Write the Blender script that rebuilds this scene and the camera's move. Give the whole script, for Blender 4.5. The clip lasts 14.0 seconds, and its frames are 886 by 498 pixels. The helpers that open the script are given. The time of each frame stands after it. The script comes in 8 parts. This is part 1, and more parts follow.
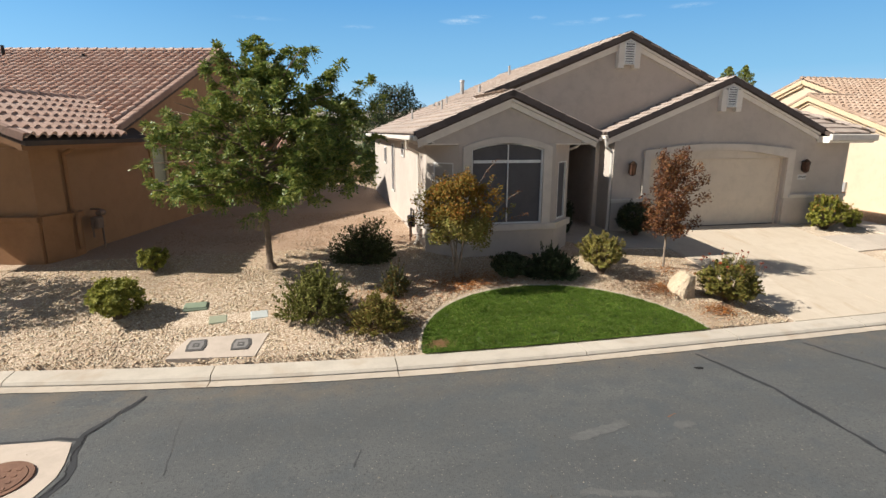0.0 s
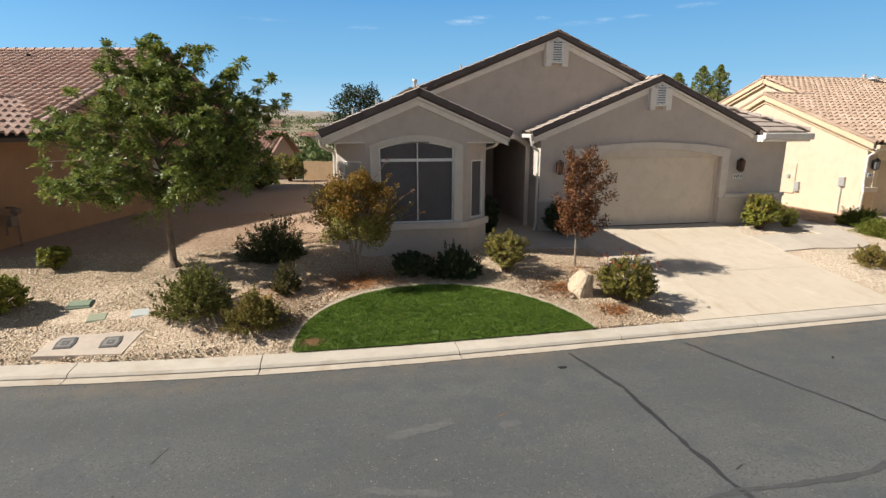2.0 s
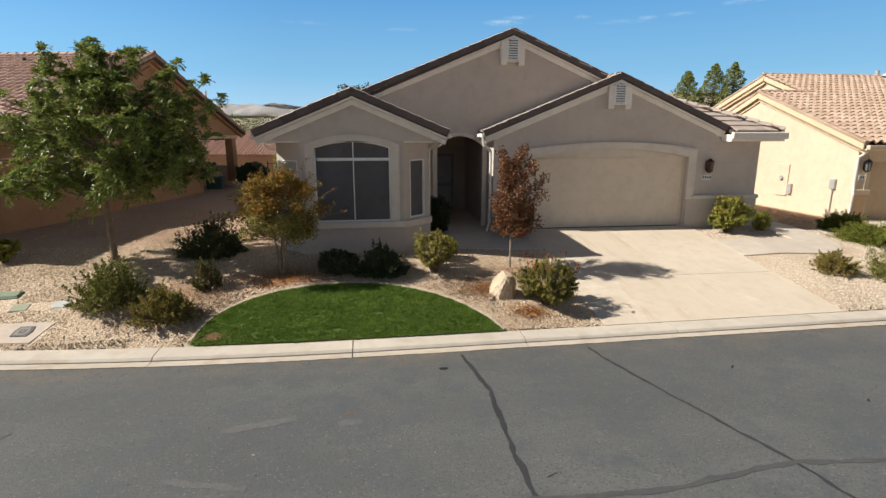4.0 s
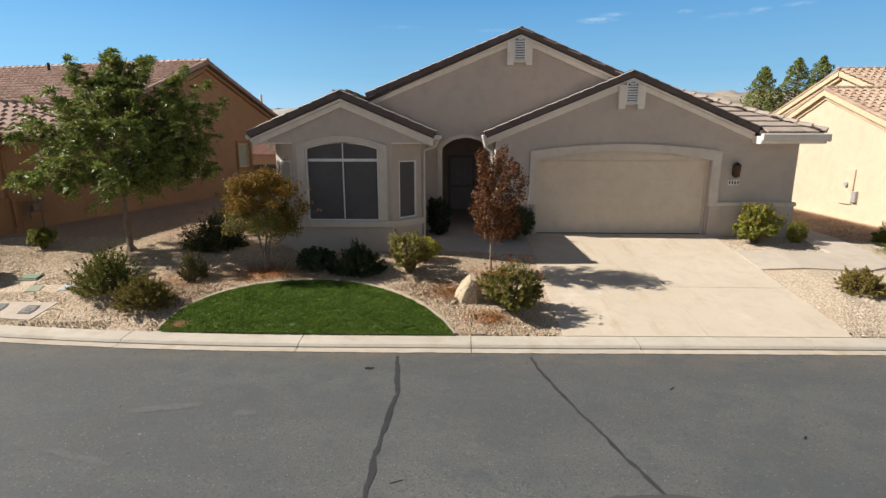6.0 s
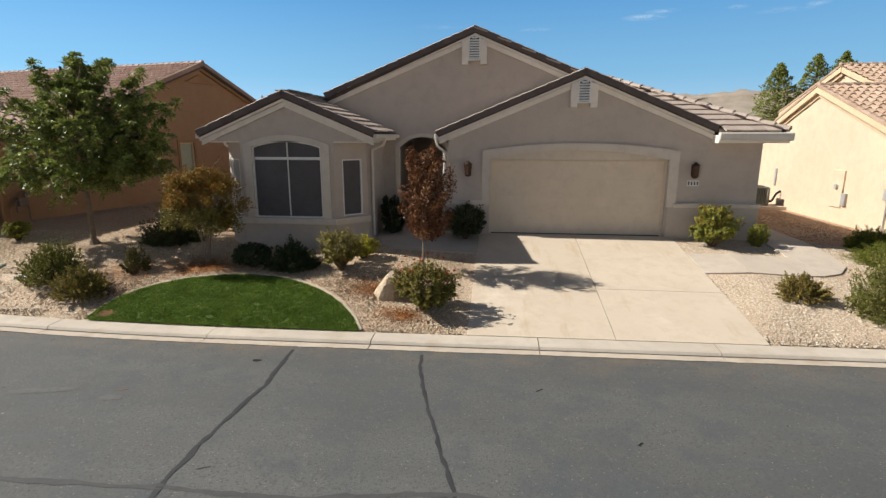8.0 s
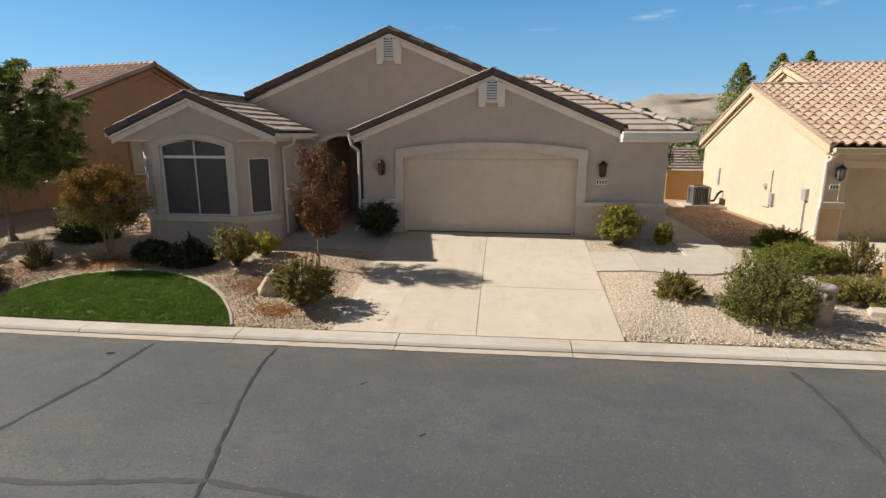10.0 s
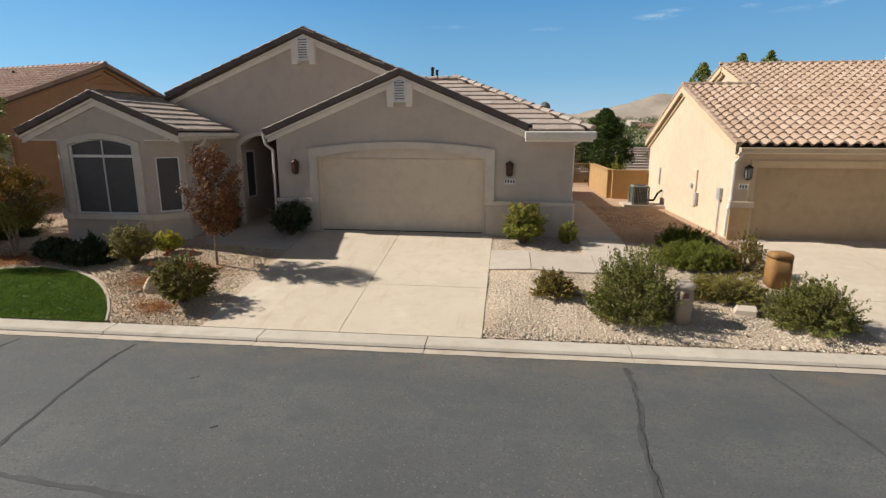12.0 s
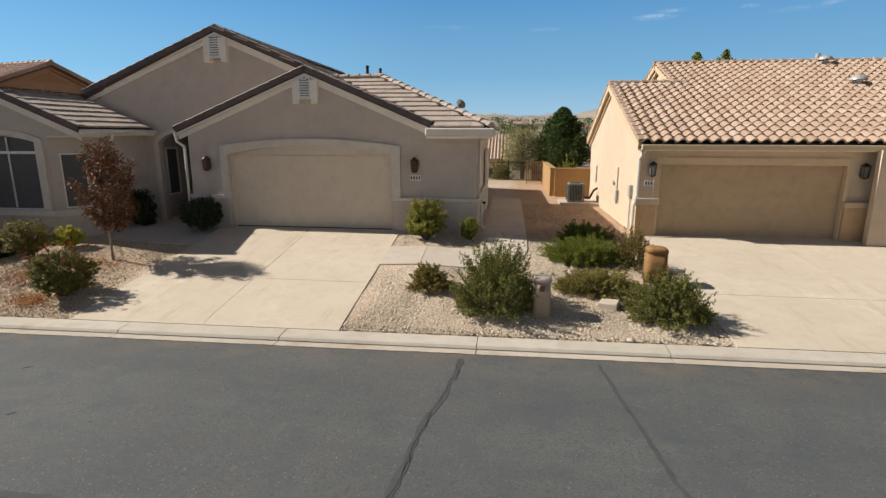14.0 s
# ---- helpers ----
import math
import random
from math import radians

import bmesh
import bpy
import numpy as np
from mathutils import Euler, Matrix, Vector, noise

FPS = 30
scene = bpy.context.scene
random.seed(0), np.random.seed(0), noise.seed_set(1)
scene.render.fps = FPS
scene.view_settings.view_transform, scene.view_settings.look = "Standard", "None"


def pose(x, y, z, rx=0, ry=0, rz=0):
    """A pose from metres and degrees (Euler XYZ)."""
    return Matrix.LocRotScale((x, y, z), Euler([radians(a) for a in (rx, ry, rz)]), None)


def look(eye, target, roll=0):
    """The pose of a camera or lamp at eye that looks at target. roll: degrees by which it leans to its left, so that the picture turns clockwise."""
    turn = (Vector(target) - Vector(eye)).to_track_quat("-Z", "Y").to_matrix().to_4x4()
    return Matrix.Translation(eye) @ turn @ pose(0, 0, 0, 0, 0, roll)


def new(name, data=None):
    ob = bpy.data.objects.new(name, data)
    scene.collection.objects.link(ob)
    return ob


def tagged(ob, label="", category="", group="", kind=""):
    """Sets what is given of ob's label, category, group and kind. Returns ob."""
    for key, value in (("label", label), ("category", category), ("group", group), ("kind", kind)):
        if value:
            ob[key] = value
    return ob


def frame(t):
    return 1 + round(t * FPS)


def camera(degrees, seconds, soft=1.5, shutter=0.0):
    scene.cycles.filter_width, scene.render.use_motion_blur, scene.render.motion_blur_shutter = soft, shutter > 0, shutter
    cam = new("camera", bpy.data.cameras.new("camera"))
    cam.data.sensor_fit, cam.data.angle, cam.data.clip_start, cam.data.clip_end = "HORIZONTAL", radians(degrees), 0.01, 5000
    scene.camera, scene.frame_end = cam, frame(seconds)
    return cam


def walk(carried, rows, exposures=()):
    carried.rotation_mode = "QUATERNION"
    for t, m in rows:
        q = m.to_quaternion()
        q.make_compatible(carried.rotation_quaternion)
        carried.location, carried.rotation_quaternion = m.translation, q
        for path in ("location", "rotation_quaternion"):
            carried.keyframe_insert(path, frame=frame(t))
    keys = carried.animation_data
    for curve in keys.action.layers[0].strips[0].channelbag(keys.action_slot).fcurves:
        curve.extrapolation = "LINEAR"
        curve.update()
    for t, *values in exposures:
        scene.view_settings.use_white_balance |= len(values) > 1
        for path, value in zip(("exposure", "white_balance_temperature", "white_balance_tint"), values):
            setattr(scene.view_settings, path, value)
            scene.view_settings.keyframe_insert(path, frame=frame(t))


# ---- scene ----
cam = camera(80.8, 14.0, soft=1.45)
METRES, EYE, TILT, LEAN, TURN = 17.5, 3.78, 0.0, 0.0, -12.3
ROWS = [
    (0.0, 0.0, 0.0, 0.0, 0.03, -12.73, -0.13),
    (0.5, 0.031, 0.0003, -0.0025, -0.04, -12.67, -0.11),
    (1.0, 0.064, 0.001, -0.0024, -0.19, -12.73, -0.12),
    (1.5, 0.0977, 0.0017, -0.0024, -0.0, -12.72, -0.09),
    (2.0, 0.1315, 0.0028, -0.0026, 0.57, -12.67, -0.09),
    (2.5, 0.1659, 0.0042, -0.0032, 1.13, -12.62, -0.07),
    (3.0, 0.201, 0.0053, -0.0044, 1.69, -12.57, -0.05),
    (3.5, 0.2358, 0.0071, -0.0046, 2.75, -12.58, -0.05),
    (6.0, 0.4077, 0.034, -0.0039, 13.96, -12.47, -0.04),
    (6.5, 0.4421, 0.0424, -0.0056, 15.62, -12.48, -0.03),
    (7.0, 0.4757, 0.0509, -0.0063, 17.05, -12.48, -0.02),
    (7.5, 0.5095, 0.0596, -0.0051, 17.84, -12.48, -0.03),
    (10.0, 0.6896, 0.1079, -0.007, 18.99, -12.44, -0.06),
    (10.5, 0.7255, 0.1179, -0.0065, 19.11, -12.46, -0.08),
    (11.0, 0.7616, 0.1282, -0.0058, 19.23, -12.47, -0.11),
    (11.5, 0.7975, 0.1384, -0.0057, 19.35, -12.5, -0.09),
    (12.0, 0.8331, 0.1483, -0.0068, 19.41, -12.48, -0.09),
    (12.5, 0.869, 0.1582, -0.0084, 19.41, -12.5, -0.1),
    (13.0, 0.9046, 0.1681, -0.0096, 19.41, -12.48, -0.12),
    (13.5, 0.9406, 0.1784, -0.0102, 19.41, -12.47, -0.11),
    (14.0, 0.9766, 0.1888, -0.0114, 19.39, -12.47, -0.12),
]
walk(cam, [(t, pose(0, 0, EYE, TILT, LEAN, TURN) @ pose(METRES * x, METRES * y, METRES * z, 90 + pitch, roll, yaw)) for t, x, y, z, yaw, pitch, roll in ROWS],
     exposures=[(0.0, 0.66, 6550, 10), (3.5, 0.60, 6550, 10), (7.5, 0.52, 6550, 10), (11.0, 0.40, 6550, 10), (14.0, 0.32, 6550, 10)])

# ---- world, sun ----
SUN_TO = Vector((-1.0, 0.045, 0.80)).normalized()
world = bpy.data.worlds.new("sky")
scene.world = world
world.use_nodes = True
wn = world.node_tree.nodes
sky = wn.new("ShaderNodeTexSky")
sky.sky_type, sky.sun_disc = "NISHITA", False
sky.sun_elevation, sky.sun_rotation = math.asin(SUN_TO.z), math.atan2(SUN_TO.x, SUN_TO.y)
sky.air_density, sky.dust_density, sky.ozone_density = 0.9, 0.0, 3.0
sky.altitude = 900.0
wn["Background"].inputs["Strength"].default_value = 0.053
tint = wn.new("ShaderNodeHueSaturation")
tint.inputs["Saturation"].default_value = 0.62
blue = wn.new("ShaderNodeMix")
blue.data_type, blue.blend_type = "RGBA", "MULTIPLY"
blue.inputs[0].default_value, blue.inputs[7].default_value = 1.0, (0.97, 1.0, 1.0, 1)
world.node_tree.links.new(sky.outputs["Color"], blue.inputs[6])
world.node_tree.links.new(blue.outputs[2], tint.inputs["Color"])
world.node_tree.links.new(tint.outputs["Color"], wn["Background"].inputs["Color"])
sun = new("sun", bpy.data.lights.new("sun", "SUN"))
sun.data.energy, sun.data.angle, sun.data.color = 5.0, radians(0.6), (1.0, 0.95, 0.875)
sun.matrix_world = look(SUN_TO * 60, (0, 0, 0))


# ---- materials ----
def shader(name, rough=0.8, metal=0.0, spec=0.4):
    m = bpy.data.materials.new(name)
    m.use_nodes = True
    b = m.node_tree.nodes["Principled BSDF"]
    b.inputs["Roughness"].default_value = rough
    b.inputs["Metallic"].default_value = metal
    b.inputs["Specular IOR Level"].default_value = spec
    return m, m.node_tree, b


def mixc(nt, fac, a, b):
    n = nt.nodes.new("ShaderNodeMix")
    n.data_type = "RGBA"
    for sock, v in ((n.inputs[0], fac), (n.inputs[6], a), (n.inputs[7], b)):
        if isinstance(v, (int, float)):
            sock.default_value = v
        elif isinstance(v, tuple):
            sock.default_value = (*v, 1)
        else:
            nt.links.new(v, sock)
    return n.outputs[2]


def noise_fac(nt, scale, detail=4, lo=0.35, hi=0.65, coord=None, rough=0.55):
    t = nt.nodes.new("ShaderNodeTexNoise")
    t.inputs["Scale"].default_value, t.inputs["Detail"].default_value = scale, detail
    t.inputs["Roughness"].default_value = rough
    if coord is None:
        coord = nt.nodes.new("ShaderNodeNewGeometry").outputs["Position"]
    nt.links.new(coord, t.inputs["Vector"])
    r = nt.nodes.new("ShaderNodeMapRange")
    r.inputs["From Min"].default_value, r.inputs["From Max"].default_value = lo, hi
    nt.links.new(t.outputs["Fac"], r.inputs["Value"])
    return r.outputs["Result"]


def bump(nt, b, height, strength=0.3, dist=0.02):
    n = nt.nodes.new("ShaderNodeBump")
    n.inputs["Strength"].default_value, n.inputs["Distance"].default_value = strength, dist
    nt.links.new(height, n.inputs["Height"])
    nt.links.new(n.outputs["Normal"], b.inputs["Normal"])


def surf(name, a, b2, big=0.6, small=25.0, rough=0.85, relief=0.25, dist=0.01, stain=None, metal=0.0, spec=0.3, wear=0.5):
    """Two colours mixed by a broad stain and by a fine grain, with relief from the grain."""
    m, nt, b = shader(name, rough, metal, spec)
    broad = noise_fac(nt, big, 5)
    fine = noise_fac(nt, small, 4, 0.3, 0.7)
    c = mixc(nt, broad, a, b2)
    dark = tuple(v * 0.78 for v in a)
    half = nt.nodes.new("ShaderNodeMath")
    half.operation = "MULTIPLY"
    half.inputs[1].default_value = wear
    nt.links.new(fine, half.inputs[0])
    c = mixc(nt, half.outputs[0], c, dark)
    blot = nt.nodes.new("ShaderNodeMath")
    blot.operation = "MULTIPLY"
    blot.inputs[1].default_value = 0.55
    nt.links.new(noise_fac(nt, big * 5.5, 7, 0.45, 0.68, rough=0.65), blot.inputs[0])
    c = mixc(nt, blot.outputs[0], c, tuple(v * 0.84 for v in b2))
    if stain:
        c = mixc(nt, noise_fac(nt, 1.7, 6, 0.55, 0.75), c, stain)
    nt.links.new(c, b.inputs["Base Color"])
    bump(nt, b, fine, relief, dist)
    return m


def random_mat(name, cols, rough=0.85, small=30.0, per_object=True, relief=0.25, trans=0.0, spec=0.3, grain=0.35):
    """A ramp of colours, picked at random for each object or for each loose island."""
    m, nt, b = shader(name, rough, 0.0, spec)
    if per_object:
        r = nt.nodes.new("ShaderNodeObjectInfo").outputs["Random"]
    else:
        r = nt.nodes.new("ShaderNodeNewGeometry").outputs["Random Per Island"]
    ramp = nt.nodes.new("ShaderNodeValToRGB")
    el = ramp.color_ramp.elements
    for i, c in enumerate(cols):
        p = i / max(1, len(cols) - 1)
        e = el[0] if i == 0 else (el[len(el) - 1] if i == len(cols) - 1 else el.new(p))
        e.position, e.color = p, (*c, 1)
    nt.links.new(r, ramp.inputs["Fac"])
    fine = noise_fac(nt, small, 4, 0.3, 0.7)
    half = nt.nodes.new("ShaderNodeMath")
    half.operation = "MULTIPLY"
    half.inputs[1].default_value = grain
    nt.links.new(fine, half.inputs[0])
    dark = tuple(v * 0.6 for v in cols[0])
    c = mixc(nt, half.outputs[0], ramp.outputs["Color"], dark)
    nt.links.new(c, b.inputs["Base Color"])
    if relief:
        bump(nt, b, fine, relief, 0.01)
    if trans:
        tr = nt.nodes.new("ShaderNodeBsdfTranslucent")
        nt.links.new(c, tr.inputs["Color"])
        mx = nt.nodes.new("ShaderNodeMixShader")
        mx.inputs[0].default_value = trans
        nt.links.new(b.outputs[0], mx.inputs[1])
        nt.links.new(tr.outputs[0], mx.inputs[2])
        nt.links.new(mx.outputs[0], nt.nodes["Material Output"].inputs["Surface"])
    return m


STUCCO = surf("stucco_taupe", (0.545, 0.48, 0.42), (0.485, 0.425, 0.37), 0.5, 45, 0.92, 0.35, 0.012, wear=0.25)
TRIM = surf("stucco_trim", (0.655, 0.588, 0.512), (0.60, 0.538, 0.467), 0.7, 45, 0.9, 0.25, 0.01, wear=0.2)
FASCIA = surf("fascia_paint", (0.80, 0.745, 0.67), (0.735, 0.68, 0.605), 0.8, 18, 0.75, 0.1, 0.004, wear=0.15)
GUTTER = surf("gutter_enamel", (0.72, 0.67, 0.60), (0.68, 0.63, 0.56), 1.0, 12, 0.45, 0.03, 0.002, wear=0.1)
WHITE = surf("white_enamel", (0.78, 0.77, 0.74), (0.72, 0.71, 0.68), 1.2, 20, 0.5, 0.03, 0.002, wear=0.1)
DOORPAINT = surf("garage_door_paint", (0.68, 0.582, 0.46), (0.632, 0.54, 0.428), 0.7, 14, 0.6, 0.06, 0.003, wear=0.12)
SCREEN = surf("sun_screen", (0.118, 0.110, 0.112), (0.098, 0.092, 0.095), 1.0, 300, 0.7, 0.15, 0.001, wear=0.2)
PALESCREEN = surf("pale_sun_screen", (0.40, 0.37, 0.33), (0.36, 0.335, 0.30), 1.0, 300, 0.7, 0.15, 0.001, wear=0.2)
CREAM = surf("stucco_cream", (0.66, 0.53, 0.385), (0.61, 0.485, 0.35), 0.5, 45, 0.92, 0.35, 0.012, wear=0.2)
CREAM_DOOR = surf("cream_door_paint", (0.504, 0.366, 0.222), (0.462, 0.336, 0.204), 0.7, 14, 0.6, 0.06, 0.003, wear=0.12)
CREAM_TRIM = surf("cream_trim", (0.64, 0.50, 0.33), (0.60, 0.46, 0.30), 0.7, 30, 0.85, 0.2, 0.008, wear=0.2)
TAN_BASE = surf("tan_base_stucco", (0.58, 0.40, 0.22), (0.52, 0.35, 0.19), 0.7, 30, 0.9, 0.25, 0.008, wear=0.2)
ORANGE = surf("stucco_terracotta", (0.375, 0.218, 0.12), (0.33, 0.193, 0.106), 0.5, 45, 0.92, 0.35, 0.012, wear=0.25)
ORANGE_TRIM = surf("terracotta_trim", (0.335, 0.180, 0.090), (0.298, 0.16, 0.08), 0.7, 30, 0.85, 0.2, 0.008, wear=0.2)
BLOCK = surf("block_wall", (0.45, 0.28, 0.125), (0.40, 0.245, 0.105), 0.8, 30, 0.92, 0.3, 0.012, wear=0.3)
PATHCON = surf("path_concrete", (0.54, 0.47, 0.385), (0.48, 0.41, 0.335), 0.6, 60, 0.9, 0.2, 0.006, wear=0.25)
KERB = surf("kerb_concrete", (0.55, 0.49, 0.405), (0.48, 0.425, 0.35), 0.7, 50, 0.92, 0.25, 0.008, stain=(0.42, 0.345, 0.265), wear=0.35)
GUTTERPAN = surf("gutter_pan_concrete", (0.53, 0.455, 0.365), (0.44, 0.375, 0.30), 0.8, 50, 0.92, 0.25, 0.008, stain=(0.36, 0.28, 0.20), wear=0.35)
CRACK = surf("open_crack", (0.012, 0.012, 0.012), (0.02, 0.02, 0.02), 3.0, 40, 0.9, 0.2, 0.004)
WORN = surf("worn_asphalt", (0.135, 0.134, 0.128), (0.098, 0.099, 0.096), 14.0, 60, 0.92, 0.3, 0.006, wear=0.6)
OLDTAR = surf("faded_crack_sealer", (0.062, 0.063, 0.063), (0.082, 0.083, 0.082), 6.0, 40, 0.85, 0.2, 0.004, wear=0.4)
TAR = surf("crack_sealer", (0.030, 0.031, 0.033), (0.046, 0.047, 0.049), 3.0, 40, 0.7, 0.2, 0.004, wear=0.3)
DARK = surf("dark_recess", (0.03, 0.028, 0.026), (0.022, 0.02, 0.02), 1.0, 20, 0.8, 0.1, 0.002)
BRONZE = surf("bronze_metal", (0.075, 0.045, 0.028), (0.055, 0.032, 0.02), 4.0, 40, 0.45, 0.1, 0.002, metal=0.6)
IRON = surf("dark_iron", (0.035, 0.03, 0.028), (0.025, 0.022, 0.02), 4.0, 40, 0.5, 0.1, 0.002, metal=0.4)
PIPE = surf("galvanised_pipe", (0.50, 0.49, 0.47), (0.40, 0.39, 0.38), 5.0, 30, 0.5, 0.05, 0.002, metal=0.3)
BARK = surf("bark", (0.16, 0.11, 0.075), (0.11, 0.075, 0.05), 6.0, 40, 0.95, 0.6, 0.02)
TREEBARK = surf("grey_brown_bark", (0.27, 0.205, 0.15), (0.17, 0.125, 0.09), 6.0, 40, 0.95, 0.6, 0.02)
MYRTLEBARK = surf("mottled_bark", (0.34, 0.275, 0.21), (0.20, 0.155, 0.115), 9.0, 40, 0.9, 0.4, 0.01)
BOULDER = surf("sandstone", (0.60, 0.49, 0.35), (0.47, 0.36, 0.24), 3.0, 18, 0.9, 0.8, 0.03, stain=(0.36, 0.29, 0.22), wear=0.4)
LIDGREEN = surf("green_plastic", (0.26, 0.31, 0.215), (0.22, 0.27, 0.185), 3.0, 40, 0.6, 0.1, 0.003)
LIDDARK = surf("dark_green_plastic", (0.035, 0.06, 0.06), (0.025, 0.045, 0.046), 3.0, 40, 0.5, 0.1, 0.003)
LIDFADED = surf("faded_green_plastic", (0.36, 0.37, 0.26), (0.30, 0.31, 0.215), 3.0, 40, 0.7, 0.1, 0.003)
LIDGREY = surf("grey_plastic", (0.52, 0.54, 0.51), (0.46, 0.48, 0.45), 3.0, 40, 0.6, 0.1, 0.003)
CASTIRON = surf("cast_iron", (0.14, 0.13, 0.12), (0.10, 0.093, 0.088), 5.0, 40, 0.6, 0.3, 0.004, metal=0.3)
RUST = surf("rusty_iron", (0.24, 0.13, 0.085), (0.17, 0.095, 0.065), 5.0, 40, 0.8, 0.4, 0.006, metal=0.2)
PADCON = surf("pad_concrete", (0.55, 0.46, 0.375), (0.48, 0.40, 0.325), 0.9, 50, 0.92, 0.2, 0.006, wear=0.25)
BRICKRED = surf("rust_brown_stucco", (0.31, 0.165, 0.06), (0.24, 0.125, 0.046), 2.0, 40, 0.85, 0.3, 0.008)
POSTCON = surf("post_stucco", (0.50, 0.39, 0.29), (0.44, 0.34, 0.25), 2.0, 40, 0.9, 0.3, 0.008)
S_TILE_LEFT = random_mat("terracotta_tile", [(0.48, 0.315, 0.245), (0.53, 0.375, 0.30), (0.41, 0.26, 0.20), (0.57, 0.425, 0.35)], 0.8, 14)
S_TILE_FAR = random_mat("weathered_red_tile", [(0.36, 0.20, 0.145), (0.40, 0.24, 0.18), (0.32, 0.18, 0.13)], 0.85, 6, False)
S_TILE_LEFT_ISLE = random_mat("terracotta_tile_joined", [(0.48, 0.315, 0.245), (0.53, 0.375, 0.30), (0.41, 0.26, 0.20), (0.57, 0.425, 0.35)], 0.8, 14, False)
S_TILE_RIGHT = random_mat("peach_tile", [(0.42, 0.295, 0.21), (0.47, 0.34, 0.25), (0.37, 0.255, 0.18), (0.51, 0.385, 0.295)], 0.8, 14)
S_TILE_RIGHT_ISLE = random_mat("peach_tile_joined", [(0.42, 0.295, 0.21), (0.47, 0.34, 0.25), (0.37, 0.255, 0.18), (0.51, 0.385, 0.295)], 0.8, 14, False)
SLATE = random_mat("brown_concrete_tile", [(0.41, 0.335, 0.28), (0.45, 0.37, 0.315), (0.37, 0.30, 0.25), (0.49, 0.41, 0.355)], 0.85, 16)
SLATE_ISLE = random_mat("brown_concrete_tile_joined", [(0.41, 0.335, 0.28), (0.45, 0.37, 0.315), (0.37, 0.30, 0.25), (0.49, 0.41, 0.355)], 0.85, 16, False)
RAKE_TERRA = random_mat("terracotta_edge_tile", [(0.34, 0.22, 0.17), (0.40, 0.27, 0.21), (0.29, 0.185, 0.14)], 0.85, 16)
EDGING = surf("edging_concrete", (0.52, 0.43, 0.33), (0.44, 0.36, 0.27), 1.5, 40, 0.92, 0.3, 0.008)
SOIL = surf("bare_soil", (0.30, 0.17, 0.075), (0.20, 0.13, 0.055), 4.0, 40, 0.95, 0.5, 0.01)
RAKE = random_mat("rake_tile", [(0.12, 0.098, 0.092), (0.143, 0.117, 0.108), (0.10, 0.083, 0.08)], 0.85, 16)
UNDERLAY = surf("roof_underlay", (0.10, 0.075, 0.06), (0.08, 0.06, 0.05), 2.0, 20, 0.95, 0.1, 0.004)
PEBBLE = random_mat("river_gravel", [(0.45, 0.33, 0.20), (0.58, 0.455, 0.29), (0.27, 0.18, 0.115), (0.66, 0.55, 0.38), (0.45, 0.28, 0.175), (0.74, 0.66, 0.50), (0.33, 0.25, 0.17)], 0.9, 30, False, 0.3)
PEBBLE_GREY = random_mat("pale_gravel", [(0.48, 0.39, 0.28), (0.62, 0.52, 0.39), (0.30, 0.22, 0.15), (0.72, 0.64, 0.51), (0.50, 0.36, 0.25), (0.80, 0.74, 0.62), (0.38, 0.29, 0.20)], 0.9, 30, False, 0.3)
LEAF_TREE = random_mat("tree_leaf", [(0.09, 0.145, 0.036), (0.135, 0.195, 0.044), (0.21, 0.26, 0.058), (0.40, 0.385, 0.095), (0.115, 0.17, 0.04)], 0.45, 8, False, 0, 0.36, 0.35, 0.2)
LEAF_GREEN = random_mat("shrub_leaf", [(0.14, 0.16, 0.028), (0.24, 0.245, 0.04), (0.39, 0.36, 0.07), (0.17, 0.185, 0.034)], 0.55, 8, False, 0, 0.2, 0.15, 0.2)
LEAF_DARK = random_mat("dark_shrub_leaf", [(0.034, 0.048, 0.022), (0.052, 0.070, 0.030), (0.082, 0.095, 0.042)], 0.5, 8, False, 0, 0.12, 0.15, 0.2)
LEAF_MID = random_mat("brownish_shrub_leaf", [(0.062, 0.076, 0.03), (0.10, 0.112, 0.042), (0.165, 0.155, 0.066)], 0.55, 8, False, 0, 0.14, 0.12, 0.2)
LEAF_OLIVE = random_mat("olive_shrub_leaf", [(0.13, 0.135, 0.034), (0.21, 0.20, 0.046), (0.34, 0.29, 0.075), (0.165, 0.12, 0.04), (0.38, 0.27, 0.075)], 0.55, 8, False, 0, 0.2, 0.12, 0.2)
LEAF_SAGE = random_mat("sage_shrub_leaf", [(0.155, 0.145, 0.05), (0.235, 0.215, 0.075), (0.38, 0.335, 0.135), (0.11, 0.10, 0.036)], 0.6, 8, False, 0, 0.2, 0.12, 0.2)
LEAF_SAGE_GREEN = random_mat("green_sage_leaf", [(0.105, 0.112, 0.030), (0.165, 0.17, 0.044), (0.275, 0.26, 0.08), (0.072, 0.08, 0.022)], 0.65, 8, False, 0, 0.2, 0.06, 0.2)
LEAF_GOLD = random_mat("autumn_gold_leaf", [(0.15, 0.12, 0.026), (0.235, 0.155, 0.03), (0.31, 0.15, 0.03), (0.12, 0.118, 0.028), (0.36, 0.12, 0.03)], 0.6, 8, False, 0, 0.28, 0.08, 0.2)
LEAF_RED = random_mat("autumn_red_leaf", [(0.105, 0.042, 0.024), (0.16, 0.062, 0.03), (0.24, 0.105, 0.042), (0.078, 0.036, 0.022), (0.33, 0.175, 0.065)], 0.5, 8, False, 0, 0.2, 0.12, 0.2)
